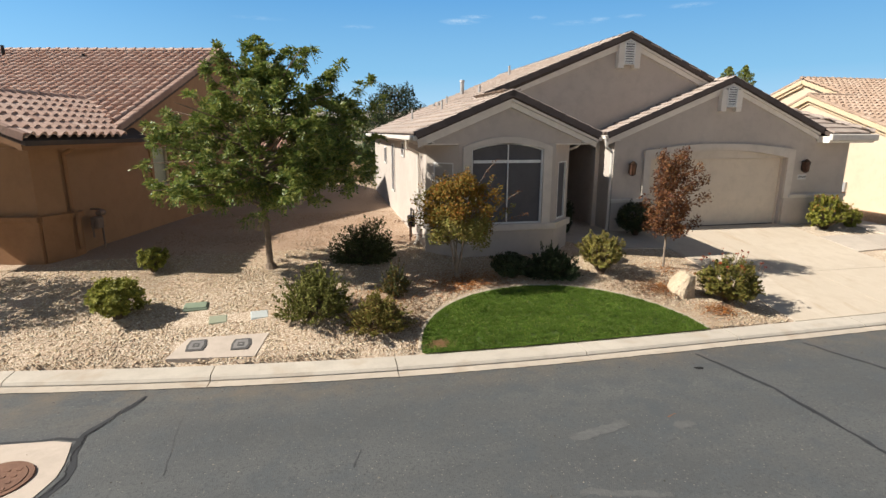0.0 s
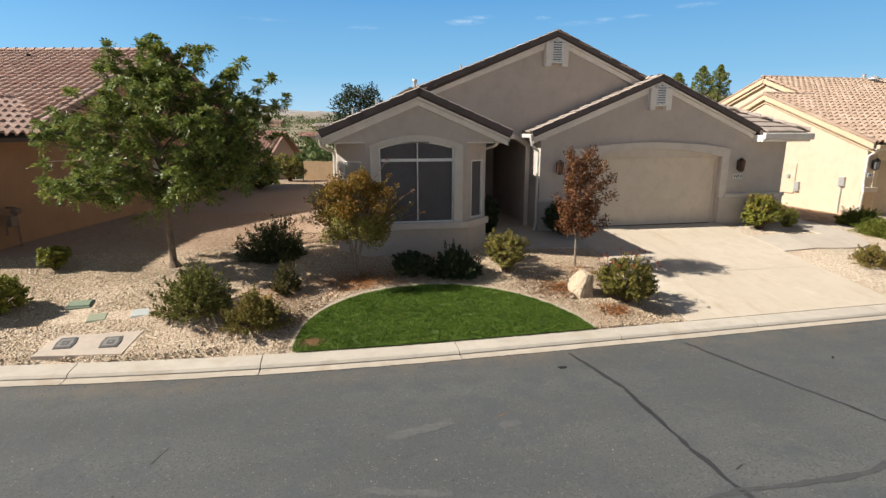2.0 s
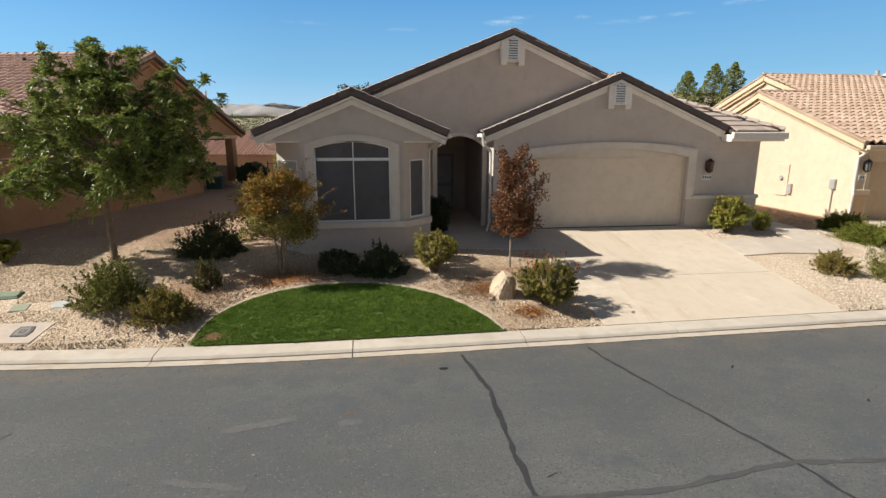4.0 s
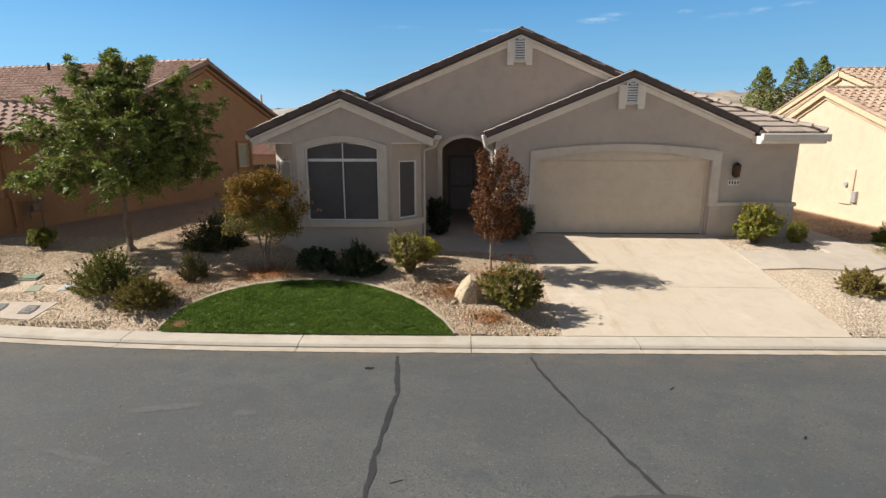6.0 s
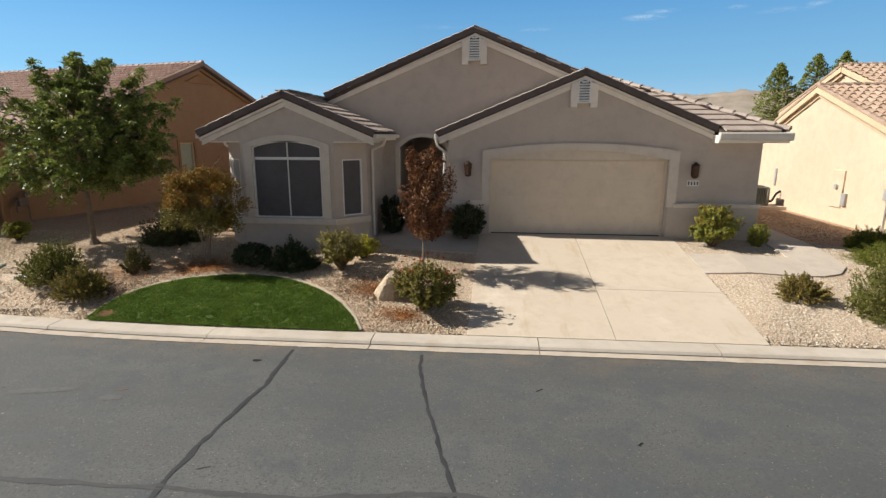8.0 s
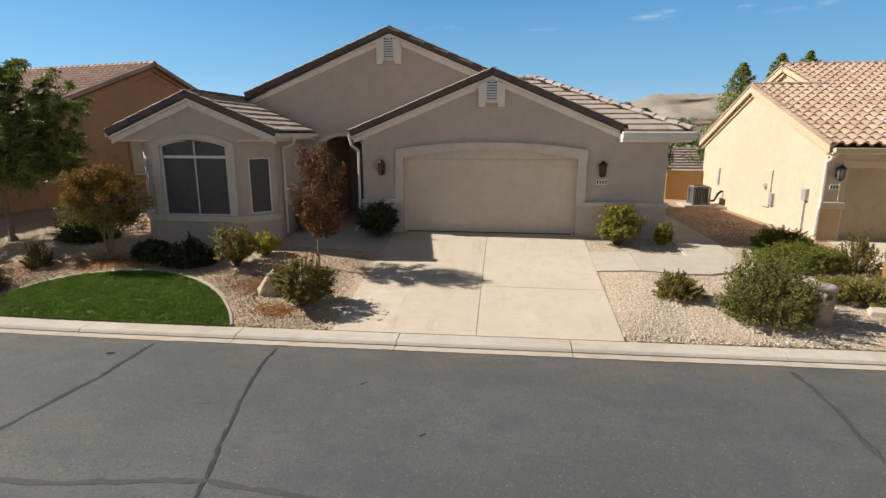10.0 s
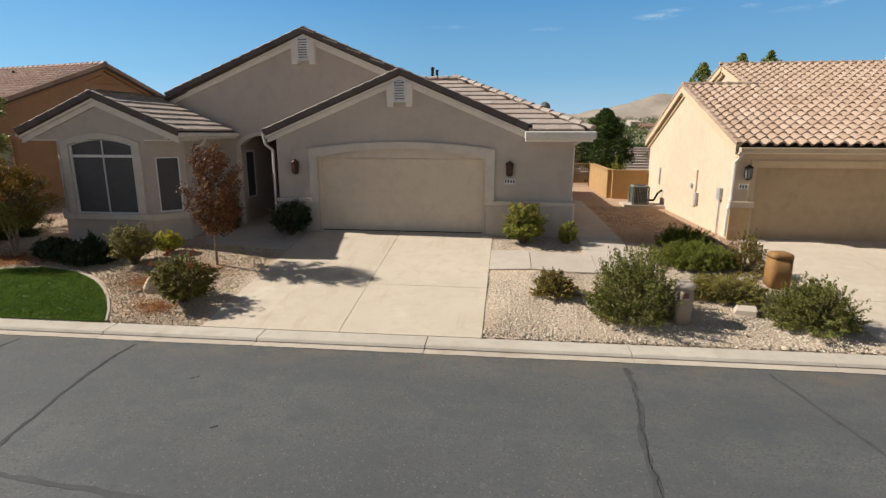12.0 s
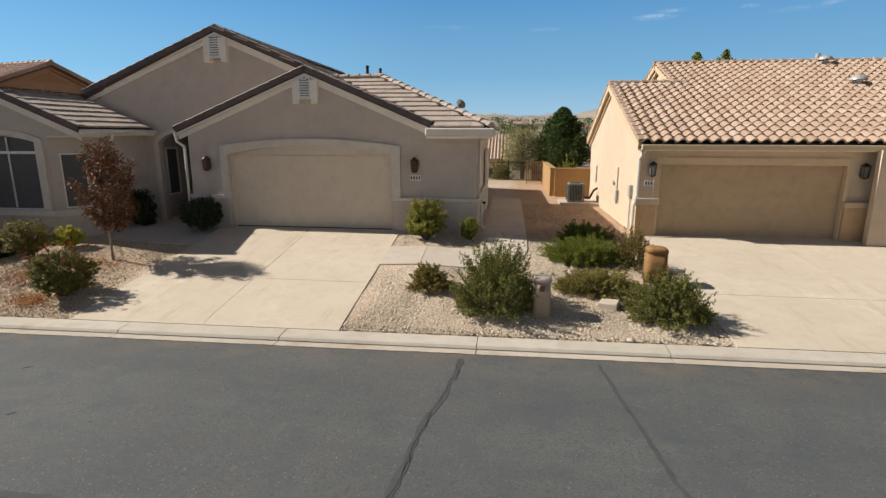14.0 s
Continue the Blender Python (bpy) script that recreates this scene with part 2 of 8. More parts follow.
LEAF_FLOWER = random_mat("red_flower_tip", [(0.34, 0.045, 0.025), (0.28, 0.07, 0.03), (0.40, 0.10, 0.04)], 0.6, 8, False, 0, 0.2, 0.1, 0.2)
LEAF_YELLOW = random_mat("lime_shrub_leaf", [(0.36, 0.34, 0.035), (0.48, 0.44, 0.05), (0.60, 0.53, 0.09), (0.24, 0.24, 0.03)], 0.5, 8, False, 0, 0.25, 0.1, 0.2)
LEAF_REDTIP = random_mat("red_tip_leaf", [(0.10, 0.105, 0.026), (0.16, 0.16, 0.034), (0.26, 0.23, 0.055), (0.135, 0.13, 0.03), (0.28, 0.17, 0.05)], 0.55, 8, False, 0, 0.18, 0.12, 0.2)
LEAF_PINE = random_mat("pine_needle", [(0.04, 0.07, 0.02), (0.065, 0.10, 0.026), (0.105, 0.14, 0.038)], 0.7, 4, False, 0, 0.2, 0.08, 0.2)
LEAF_CONIFER = random_mat("conifer_spray", [(0.17, 0.21, 0.06), (0.27, 0.30, 0.085), (0.40, 0.41, 0.125)], 0.7, 4, False, 0, 0.45, 0.08, 0.2)
LEAF_FAR = random_mat("far_leaf", [(0.075, 0.105, 0.04), (0.115, 0.145, 0.05), (0.155, 0.18, 0.07)], 0.7, 4, False, 0, 0.25, 0.08, 0.2)
LEAF_PALE = random_mat("pale_yellow_leaf", [(0.21, 0.20, 0.085), (0.29, 0.27, 0.115), (0.38, 0.35, 0.16)], 0.7, 4, False, 0, 0.25, 0.08, 0.2)
LEAF_BACK = random_mat("dark_tree_leaf", [(0.028, 0.042, 0.022), (0.045, 0.062, 0.03), (0.075, 0.095, 0.045)], 0.6, 4, False, 0, 0.12, 0.1, 0.2)
LEAF_JUNIPER = random_mat("juniper_leaf", [(0.075, 0.105, 0.018), (0.16, 0.18, 0.03), (0.32, 0.31, 0.065)], 0.6, 8, False, 0, 0.28, 0.1, 0.2)
LEAF_LITTER = random_mat("dry_leaf", [(0.36, 0.125, 0.03), (0.46, 0.19, 0.05), (0.27, 0.085, 0.025), (0.50, 0.27, 0.10)], 0.8, 8, False, 0, 0.1, 0.08, 0.2)
GRASS = random_mat("grass_blade", [(0.092, 0.175, 0.024), (0.145, 0.24, 0.03), (0.21, 0.31, 0.05), (0.10, 0.19, 0.026), (0.38, 0.38, 0.11)], 0.6, 2.6, False, 0, 0.3, 0.12, 0.5)
LAWNSOIL = surf("lawn_thatch", (0.085, 0.125, 0.024), (0.062, 0.095, 0.020), 2.0, 40, 0.95, 0.5, 0.02, stain=None)


def ground_mat():
    m, nt, b = shader("gravel_bed", 0.95)
    pos = nt.nodes.new("ShaderNodeNewGeometry").outputs["Position"]
    v = nt.nodes.new("ShaderNodeTexVoronoi")
    v.inputs["Scale"].default_value = 62.0
    nt.links.new(pos, v.inputs["Vector"])
    sep = nt.nodes.new("ShaderNodeSeparateColor")
    nt.links.new(v.outputs["Color"], sep.inputs["Color"])
    ramp = nt.nodes.new("ShaderNodeValToRGB")
    e = ramp.color_ramp.elements
    e[0].color, e[1].color = (0.26, 0.18, 0.115, 1), (0.74, 0.64, 0.49, 1)
    k = e.new(0.5)
    k.color = (0.46, 0.345, 0.245, 1)
    nt.links.new(sep.outputs[0], ramp.inputs["Fac"])
    broad = mixc(nt, noise_fac(nt, 0.5, 6, 0.4, 0.75), ramp.outputs["Color"], (0.42, 0.30, 0.205))
    far = nt.nodes.new("ShaderNodeSeparateXYZ")
    nt.links.new(pos, far.inputs[0])
    yr = nt.nodes.new("ShaderNodeMapRange")
    yr.inputs["From Min"].default_value, yr.inputs["From Max"].default_value = 28.0, 60.0
    nt.links.new(far.outputs["Y"], yr.inputs["Value"])
    scrub = mixc(nt, noise_fac(nt, 0.03, 6, 0.4, 0.6), (0.34, 0.27, 0.18), (0.11, 0.13, 0.06))
    # browner colour in the narrow yard by the neighbour's wall, painting its warm shade
    xr = nt.nodes.new("ShaderNodeMapRange")
    xr.inputs["From Min"].default_value, xr.inputs["From Max"].default_value = 17.4, 18.0
    nt.links.new(far.outputs["X"], xr.inputs["Value"])
    yb = nt.nodes.new("ShaderNodeMapRange")
    yb.inputs["From Min"].default_value, yb.inputs["From Max"].default_value = 13.2, 14.2
    yb.inputs["To Max"].default_value = 0.55
    nt.links.new(far.outputs["Y"], yb.inputs["Value"])
    both = nt.nodes.new("ShaderNodeMath")
    both.operation = "MULTIPLY"
    nt.links.new(xr.outputs["Result"], both.inputs[0])
    nt.links.new(yb.outputs["Result"], both.inputs[1])
    broad = mixc(nt, both.outputs[0], broad, (0.37, 0.21, 0.11))
    # likewise in the other side yard, behind the shade tree: darker brown paints the shade
    xl = nt.nodes.new("ShaderNodeMapRange")
    xl.inputs["From Min"].default_value, xl.inputs["From Max"].default_value = 2.6, 1.6
    nt.links.new(far.outputs["X"], xl.inputs["Value"])
    yl = nt.nodes.new("ShaderNodeMapRange")
    yl.inputs["From Min"].default_value, yl.inputs["From Max"].default_value = 12.4, 14.0
    yl.inputs["To Max"].default_value = 0.7
    nt.links.new(far.outputs["Y"], yl.inputs["Value"])
    left = nt.nodes.new("ShaderNodeMath")
    left.operation = "MULTIPLY"
    nt.links.new(xl.outputs["Result"], left.inputs[0])
    nt.links.new(yl.outputs["Result"], left.inputs[1])
    broad = mixc(nt, left.outputs[0], broad, (0.30, 0.195, 0.125))
    c = mixc(nt, yr.outputs["Result"], broad, scrub)
    nt.links.new(c, b.inputs["Base Color"])
    bump(nt, b, v.outputs["Distance"], 0.3, 0.005)
    return m


def asphalt_mat():
    m, nt, b = shader("asphalt", 0.8, 0, 0.4)
    fine = noise_fac(nt, 70, 4, 0.3, 0.7)
    c = mixc(nt, noise_fac(nt, 0.35, 5, 0.32, 0.68), (0.072, 0.075, 0.075), (0.102, 0.103, 0.098))
    # worn lanes run along the street
    mp = nt.nodes.new("ShaderNodeMapping")
    mp.inputs["Scale"].default_value = (0.18, 0.9, 1.0)
    nt.links.new(nt.nodes.new("ShaderNodeNewGeometry").outputs["Position"], mp.inputs["Vector"])
    c = mixc(nt, noise_fac(nt, 1.0, 5, 0.45, 0.75, mp.outputs["Vector"], 0.6), c, (0.112, 0.114, 0.109))
    c = mixc(nt, noise_fac(nt, 1.9, 6, 0.48, 0.64), c, (0.080, 0.086, 0.088))
    c = mixc(nt, noise_fac(nt, 3.6, 6, 0.60, 0.80, rough=0.72), c, (0.141, 0.136, 0.128))
    c = mixc(nt, noise_fac(nt, 9.0, 5, 0.62, 0.76, rough=0.7), c, (0.063, 0.064, 0.061))
    c = mixc(nt, noise_fac(nt, 15.0, 5, 0.56, 0.70, rough=0.75), c, (0.122, 0.119, 0.109))
    c = mixc(nt, noise_fac(nt, 34.0, 3, 0.50, 0.66, rough=0.6), c, (0.065, 0.067, 0.066))
    # bluish worn blotches, and tan silt washed up along the gutter
    c = mixc(nt, noise_fac(nt, 0.8, 7, 0.55, 0.72, rough=0.7), c, (0.067, 0.075, 0.080))
    sep_p = nt.nodes.new("ShaderNodeSeparateXYZ")
    nt.links.new(nt.nodes.new("ShaderNodeNewGeometry").outputs["Position"], sep_p.inputs[0])
    side = nt.nodes.new("ShaderNodeMapRange")
    side.inputs["From Min"].default_value, side.inputs["From Max"].default_value = 6.5, 7.45
    side.inputs["To Max"].default_value = 0.85
    nt.links.new(sep_p.outputs["Y"], side.inputs["Value"])
    silt = nt.nodes.new("ShaderNodeMath")
    silt.operation = "MULTIPLY"
    nt.links.new(side.outputs["Result"], silt.inputs[0])
    nt.links.new(noise_fac(nt, 1.3, 7, 0.42, 0.66, rough=0.7), silt.inputs[1])
    c = mixc(nt, silt.outputs[0], c, (0.145, 0.118, 0.09))
    v = nt.nodes.new("ShaderNodeTexVoronoi")
    v.inputs["Scale"].default_value = 34
    nt.links.new(nt.nodes.new("ShaderNodeNewGeometry").outputs["Position"], v.inputs["Vector"])
    sep = nt.nodes.new("ShaderNodeSeparateColor")
    nt.links.new(v.outputs["Color"], sep.inputs["Color"])
    for ch, lo, top, col in ((0, 0.93, 0.7, (0.220, 0.198, 0.171)), (1, 0.955, 0.6, (0.046, 0.044, 0.041))):
        r = nt.nodes.new("ShaderNodeMapRange")
        r.inputs["From Min"].default_value, r.inputs["From Max"].default_value = lo, lo + 0.01
        r.inputs["To Max"].default_value = top
        nt.links.new(sep.outputs[ch], r.inputs["Value"])
        near = nt.nodes.new("ShaderNodeMapRange")
        near.inputs["From Min"].default_value, near.inputs["From Max"].default_value = 0.38, 0.22
        nt.links.new(v.outputs["Distance"], near.inputs["Value"])
        both = nt.nodes.new("ShaderNodeMath")
        both.operation = "MULTIPLY"
        nt.links.new(r.outputs["Result"], both.inputs[0])
        nt.links.new(near.outputs["Result"], both.inputs[1])
        c = mixc(nt, both.outputs[0], c, col)
    nt.links.new(c, b.inputs["Base Color"])
    bump(nt, b, fine, 0.4, 0.006)
    return m


def drive_mat():
    m, nt, b = shader("drive_concrete", 0.9, 0, 0.3)
    fine = noise_fac(nt, 60, 4, 0.3, 0.7)
    c = mixc(nt, noise_fac(nt, 0.5, 5), (0.60, 0.512, 0.40), (0.545, 0.46, 0.355))
    c = mixc(nt, noise_fac(nt, 3.0, 7, 0.46, 0.70, rough=0.68), c, (0.515, 0.425, 0.32))
    # runs of rusty water down the slope, and paler scrubbed arcs
    mp = nt.nodes.new("ShaderNodeMapping")
    mp.inputs["Scale"].default_value = (2.6, 0.45, 0.6)
    mp.inputs["Rotation"].default_value = (0, 0, 0.35)
    nt.links.new(nt.nodes.new("ShaderNodeNewGeometry").outputs["Position"], mp.inputs["Vector"])
    c = mixc(nt, noise_fac(nt, 1.0, 7, 0.58, 0.80, mp.outputs["Vector"], 0.66), c, (0.43, 0.315, 0.205))
    c = mixc(nt, noise_fac(nt, 1.6, 6, 0.60, 0.78, rough=0.6), c, (0.66, 0.585, 0.48))
    c = mixc(nt, noise_fac(nt, 11.0, 5, 0.64, 0.76, rough=0.7), c, (0.42, 0.34, 0.25))
    half = nt.nodes.new("ShaderNodeMath")
    half.operation = "MULTIPLY"
    half.inputs[1].default_value = 0.3
    nt.links.new(fine, half.inputs[0])
    c = mixc(nt, half.outputs[0], c, (0.46, 0.39, 0.30))
    nt.links.new(c, b.inputs["Base Color"])
    bump(nt, b, fine, 0.2, 0.006)
    return m


GROUND, ASPHALT, CONCRETE = ground_mat(), asphalt_mat(), drive_mat()


# ---- mesh helpers ----
def root_of(ob):
    while ob.parent:
        ob = ob.parent
    return ob


def thing(name, loc, label, category, group="", kind=""):
    e = new(name)
    e.location = loc
    e.empty_display_size = 0.2
    return tagged(e, label, category, group, kind)


def finish(bm, name, mat, bevel=0.0):
    if bevel:
        bmesh.ops.bevel(bm, geom=[e for e in bm.edges if e.calc_face_angle(0) > 0.6], offset=bevel, segments=1, affect="EDGES")
    bmesh.ops.recalc_face_normals(bm, faces=bm.faces)
    me = bpy.data.meshes.new(name)
    bm.to_mesh(me)
    bm.free()
    me.materials.append(mat)
    return me


def part(name, bm, mat, parent=None, label="", bevel=0.0, smooth=False):
    """One mesh object, built in world places, under a thing or a part."""
    if parent is not None:
        loc = root_of(parent).location
        bmesh.ops.translate(bm, verts=bm.verts, vec=-loc)
    me = finish(bm, name, mat, bevel)
    if smooth:
        me.shade_smooth()
    ob = new(name, me)
    ob.parent = parent
    return tagged(ob, label)


def box(bm, x0, y0, z0, x1, y1, z1, m=None):
    r = bmesh.ops.create_cube(bm, size=1.0)
    t = Matrix.Translation(((x0 + x1) / 2, (y0 + y1) / 2, (z0 + z1) / 2)) @ Matrix.Diagonal((abs(x1 - x0), abs(y1 - y0), abs(z1 - z0), 1))
    bmesh.ops.transform(bm, matrix=(m or Matrix()) @ t, verts=r["verts"])
    return bm


def boxed(*a, m=None):
    return box(bmesh.new(), *a, m=m)


def cyl(bm, p0, p1, r0, r1=None, n=12):
    p0, p1 = Vector(p0), Vector(p1)
    r1 = r0 if r1 is None else r1
    d = p1 - p0
    q = d.to_track_quat("Z", "Y").to_matrix().to_4x4()
    r = bmesh.ops.create_cone(bm, cap_ends=True, segments=n, radius1=max(r0, 1e-4), radius2=max(r1, 1e-4), depth=d.length)
    bmesh.ops.transform(bm, matrix=Matrix.Translation((p0 + p1) / 2) @ q, verts=r["verts"])
    return bm


def tube(bm, pts, r, n=8):
    for a, b in zip(pts[:-1], pts[1:]):
        cyl(bm, a, b, r, r, n)
    return bm


def sheet(loops, depth, place):
    """A plate from 2D loops (outline, then holes), thick along its third axis, put in the world by place(s, h, d)."""
    bm = bmesh.new()
    rings = []
    for loop in loops:
        vs = [bm.verts.new((s, h, 0)) for s, h in loop]
        rings.append(vs)
        for i in range(len(vs)):
            bm.edges.new((vs[i - 1], vs[i]))
    bmesh.ops.triangle_fill(bm, edges=bm.edges[:], use_beauty=True, use_dissolve=False)
    front = bm.faces[:]
    ret = bmesh.ops.extrude_face_region(bm, geom=front)
    bmesh.ops.translate(bm, verts=[g for g in ret["geom"] if isinstance(g, bmesh.types.BMVert)], vec=(0, 0, depth))
    for v in bm.verts:
        v.co = Vector(place(*v.co))
    return bm


def facing(y):
    return lambda s, h, d: (s, y + d, h)


def sideways(x):
    return lambda s, h, d: (x + d, s, h)


def arc(x0, x1, z, rise, n=14):
    """Points of a flat arch from x0 to x1 above the springing z."""
    w = (x1 - x0) / 2
    r = (w * w + rise * rise) / (2 * rise)
    out = []
    for i in range(n + 1):
        x = -w + 2 * w * i / n
        out.append((x0 + w + x, z + math.sqrt(max(0, r * r - x * x)) - (r - rise)))
    return out


def mesh_from(name, verts, faces_n, mat, corners):
    """A mesh from arrays: verts (n,3), faces (m,corners)."""
    me = bpy.data.meshes.new(name)
    me.vertices.add(len(verts))
    me.vertices.foreach_set("co", np.ascontiguousarray(verts, dtype=np.float32).ravel())
    me.loops.add(faces_n.size)
    me.loops.foreach_set("vertex_index", np.ascontiguousarray(faces_n, dtype=np.int32).ravel())
    me.polygons.add(len(faces_n))
    me.polygons.foreach_set("loop_start", np.arange(0, faces_n.size, corners, dtype=np.int32))
    me.update(calc_edges=True)
    me.validate()
    me.materials.append(mat)
    return me


# ---- the lie of the land ----
def kerb_y(x):
    return 8.12 + (0.0098 * (x - 4) ** 2 if x < 4 else 0.018 * (x - 4) ** 2 / (x - 2.5))


def lerp(x, x0, x1, a, b):
    t = min(1, max(0, (x - x0) / (x1 - x0)))
    return a + (b - a) * t


def land(x, y):
    """Height of the yards behind the kerb: an even ramp at the driveway, a swelling bank beside it."""
    xx = min(60, max(-12, x))
    d = max(0.0, y - kerb_y(max(-12, min(40, x))))
    top = lerp(xx, 16.2, 21.0, 0.86, 0.70)
    deep = 5.7 if xx < 16 else lerp(xx, 16.0, 21.5, 5.7, 6.6)
    ramp = 0.055 + (top - 0.055) * min(1.0, d / deep)
    bank = 0.055 + (top - 0.055) * min(1.0, (1 - math.exp(-d / 2.3)) / 0.926)
    w = lerp(xx, 7.0, 8.95, 1.0, 0.0) if xx < 12 else lerp(xx, 14.5, 15.5, 0.0, 0.4) * lerp(xx, 20.4, 21.3, 1.0, 0.0)
    z = ramp + (bank - ramp) * w
    if y > 230:
        z += lerp(y, 230, 800, 0, 30)
    if y > 33.5:
        z -= lerp(y, 33.5, 50, 0, 2.6) + lerp(y, 48, 200, 0, 4)
    return z


# ---- ground, road, kerb ----
def lawn_back(x):
    """The lawn's curved edge away from the street."""
    u = (4.0 - x) / 2.58 if x < 4.0 else (x - 4.0) / 3.05
    return 8.12 + 1.93 * max(0.0, 1 - u * u) ** (0.5 if x < 4.0 else 0.8)


def grid_mesh(xs, ys, zf):
    nx, ny = len(xs), len(ys)
    v = np.array([(x, y, zf(x, y)) for y in ys for x in xs])
    i = np.arange(nx * ny).reshape(ny, nx)
    f = np.stack([i[:-1, :-1], i[:-1, 1:], i[1:, 1:], i[1:, :-1]], -1).reshape(-1, 4)
    return v, f


def ground_z(x, y):
    d = y - kerb_y(max(-12, min(40, x)))
    if d < -0.02:
        if y < -2.9:
            return 0.2
        return -0.25
    if 1.2 < x < 7.6 and d < 4:
        return land(x, y) - 0.03 if 8.3 < y < lawn_back(x) - 0.2 else land(x, y)
    if 9.3 < x < 14.2 and y < 13.5:
        return land(x, y) - 0.05
    return land(x, y) + 0.012 * noise.noise((x * 0.9, y * 0.9, 0))


gx = np.concatenate([[-1500, -500, -150, -60, -30], np.arange(-16, 34, 0.4), [36, 45, 80, 200, 600, 1500]])
gy = np.concatenate([[-1500, -400, -100, -30, -12, -6, -3.2, -2.99, -2.8], np.arange(6.0, 32, 0.25), [34, 38, 42, 48, 60, 90, 140, 220, 400, 900, 2500]])
gv, gf = grid_mesh(gx, gy, ground_z)
ground = tagged(new("ground", mesh_from("ground", gv, gf, GROUND, 4)), "tan desert gravel yard sloping up from the kerb", "ground", kind="structure")
ground.data.shade_smooth()


def road_z(x, y):
    e = max(0.0, kerb_y(max(-12, min(40, x))) - 0.7 - y)
    return 0.005 + 0.19 * (1 - math.exp(-e / 2.2))


rx = np.arange(-60, 80.1, 1.0)
rv = []
for x in rx:
    edge = kerb_y(max(-12, min(40, x))) - 0.675
    for k in range(22):
        y = edge - (edge + 3.0) * k / 21
        rv.append((x, y, road_z(x, y)))
ri = np.arange(len(rx) * 22).reshape(len(rx), 22)
rf = np.stack([ri[:-1, :-1], ri[:-1, 1:], ri[1:, 1:], ri[1:, :-1]], -1).reshape(-1, 4)[:, ::-1]
road = tagged(new("road", mesh_from("road", np.array(rv), rf, ASPHALT, 4)), "worn grey asphalt street with sealed cracks", "road", kind="structure")
road.data.shade_smooth()

JOINTS = [-26.0, -23.0, -20.0, -17.0, -14.0, -11.0, -8.0, -5.0, -1.95, 0.95, 4.25, 7.35, 10.35, 13.43, 16.95, 20.15, 23.3, 26.4, 29.5, 32.6, 36.0, 40.0, 46.0]
kerb = thing("kerb", (7.33, 8.15, 0.0), "rolled concrete kerb and gutter with joints", "kerb", kind="structure")


def kerb_piece(x0, x1, name, prof, mat):
    bm = bmesh.new()
    n = 6
    rows = []
    for i in range(n + 1):
        x = x0 + (x1 - x0) * i / n
        ky = kerb_y(max(-12, min(40, x)))
        rows.append([bm.verts.new((x, ky + a, b)) for a, b in prof])
    for a, b in zip(rows[:-1], rows[1:]):
        for i in range(len(prof)):
            bm.faces.new((a[i - 1], a[i], b[i], b[i - 1]))
    bm.faces.new(rows[0])
    bm.faces.new(rows[-1][::-1])
    return part(name, bm, mat, kerb)


TOPPROF = [(0.0, -0.2), (0.0, 0.05), (-0.02, 0.058), (-0.34, 0.048), (-0.385, 0.038), (-0.42, -0.002), (-0.42, -0.2)]
PANPROF = [(-0.437, -0.2), (-0.437, -0.014), (-0.52, -0.012), (-0.685, 0.004), (-0.685, -0.2)]
for a, b in zip(JOINTS[:-1], JOINTS[1:]):
    a, b = a + 0.008, b - 0.008
    kerb_piece(a, b, "kerb_segment", TOPPROF, KERB)
    kerb_piece(a, b, "gutter_pan", PANPROF, GUTTERPAN)


def strip(name, pts, w, mat, parent, jag=0.02, seed=1, label="", dz=0.004, step=0.12):
    """A flat ribbon of sealer that wanders along a line on the road."""
    rnd = random.Random(seed)
    fine = []
    for (xa, ya), (xb, yb) in zip(pts[:-1], pts[1:]):
        n = max(2, int(math.hypot(xb - xa, yb - ya) / step))
        for i in range(n):
            t = i / n
            fine.append((xa + (xb - xa) * t, ya + (yb - ya) * t))
    fine.append(pts[-1])
    bm = bmesh.new()
    prev = None
    ox = oy = 0.0
    for i, (x, y) in enumerate(fine):
        ox = ox * 0.8 + rnd.uniform(-jag, jag)
        oy = oy * 0.8 + rnd.uniform(-jag, jag)
        j, k = max(0, i - 1), min(len(fine) - 1, i + 1)
        d = Vector((fine[k][0] - fine[j][0], fine[k][1] - fine[j][1])).normalized()
        ww = w * rnd.uniform(0.55, 1.25) / 2
        a = (x + ox - d.y * ww, y + oy + d.x * ww)
        b = (x + ox + d.y * ww, y + oy - d.x * ww)
        cur = [bm.verts.new((*p, road_z(*p) + dz)) for p in (a, b)]
        if prev:
            bm.faces.new((prev[0], prev[1], cur[1], cur[0]))
        prev = cur
    return part(name, bm, mat, parent, label)


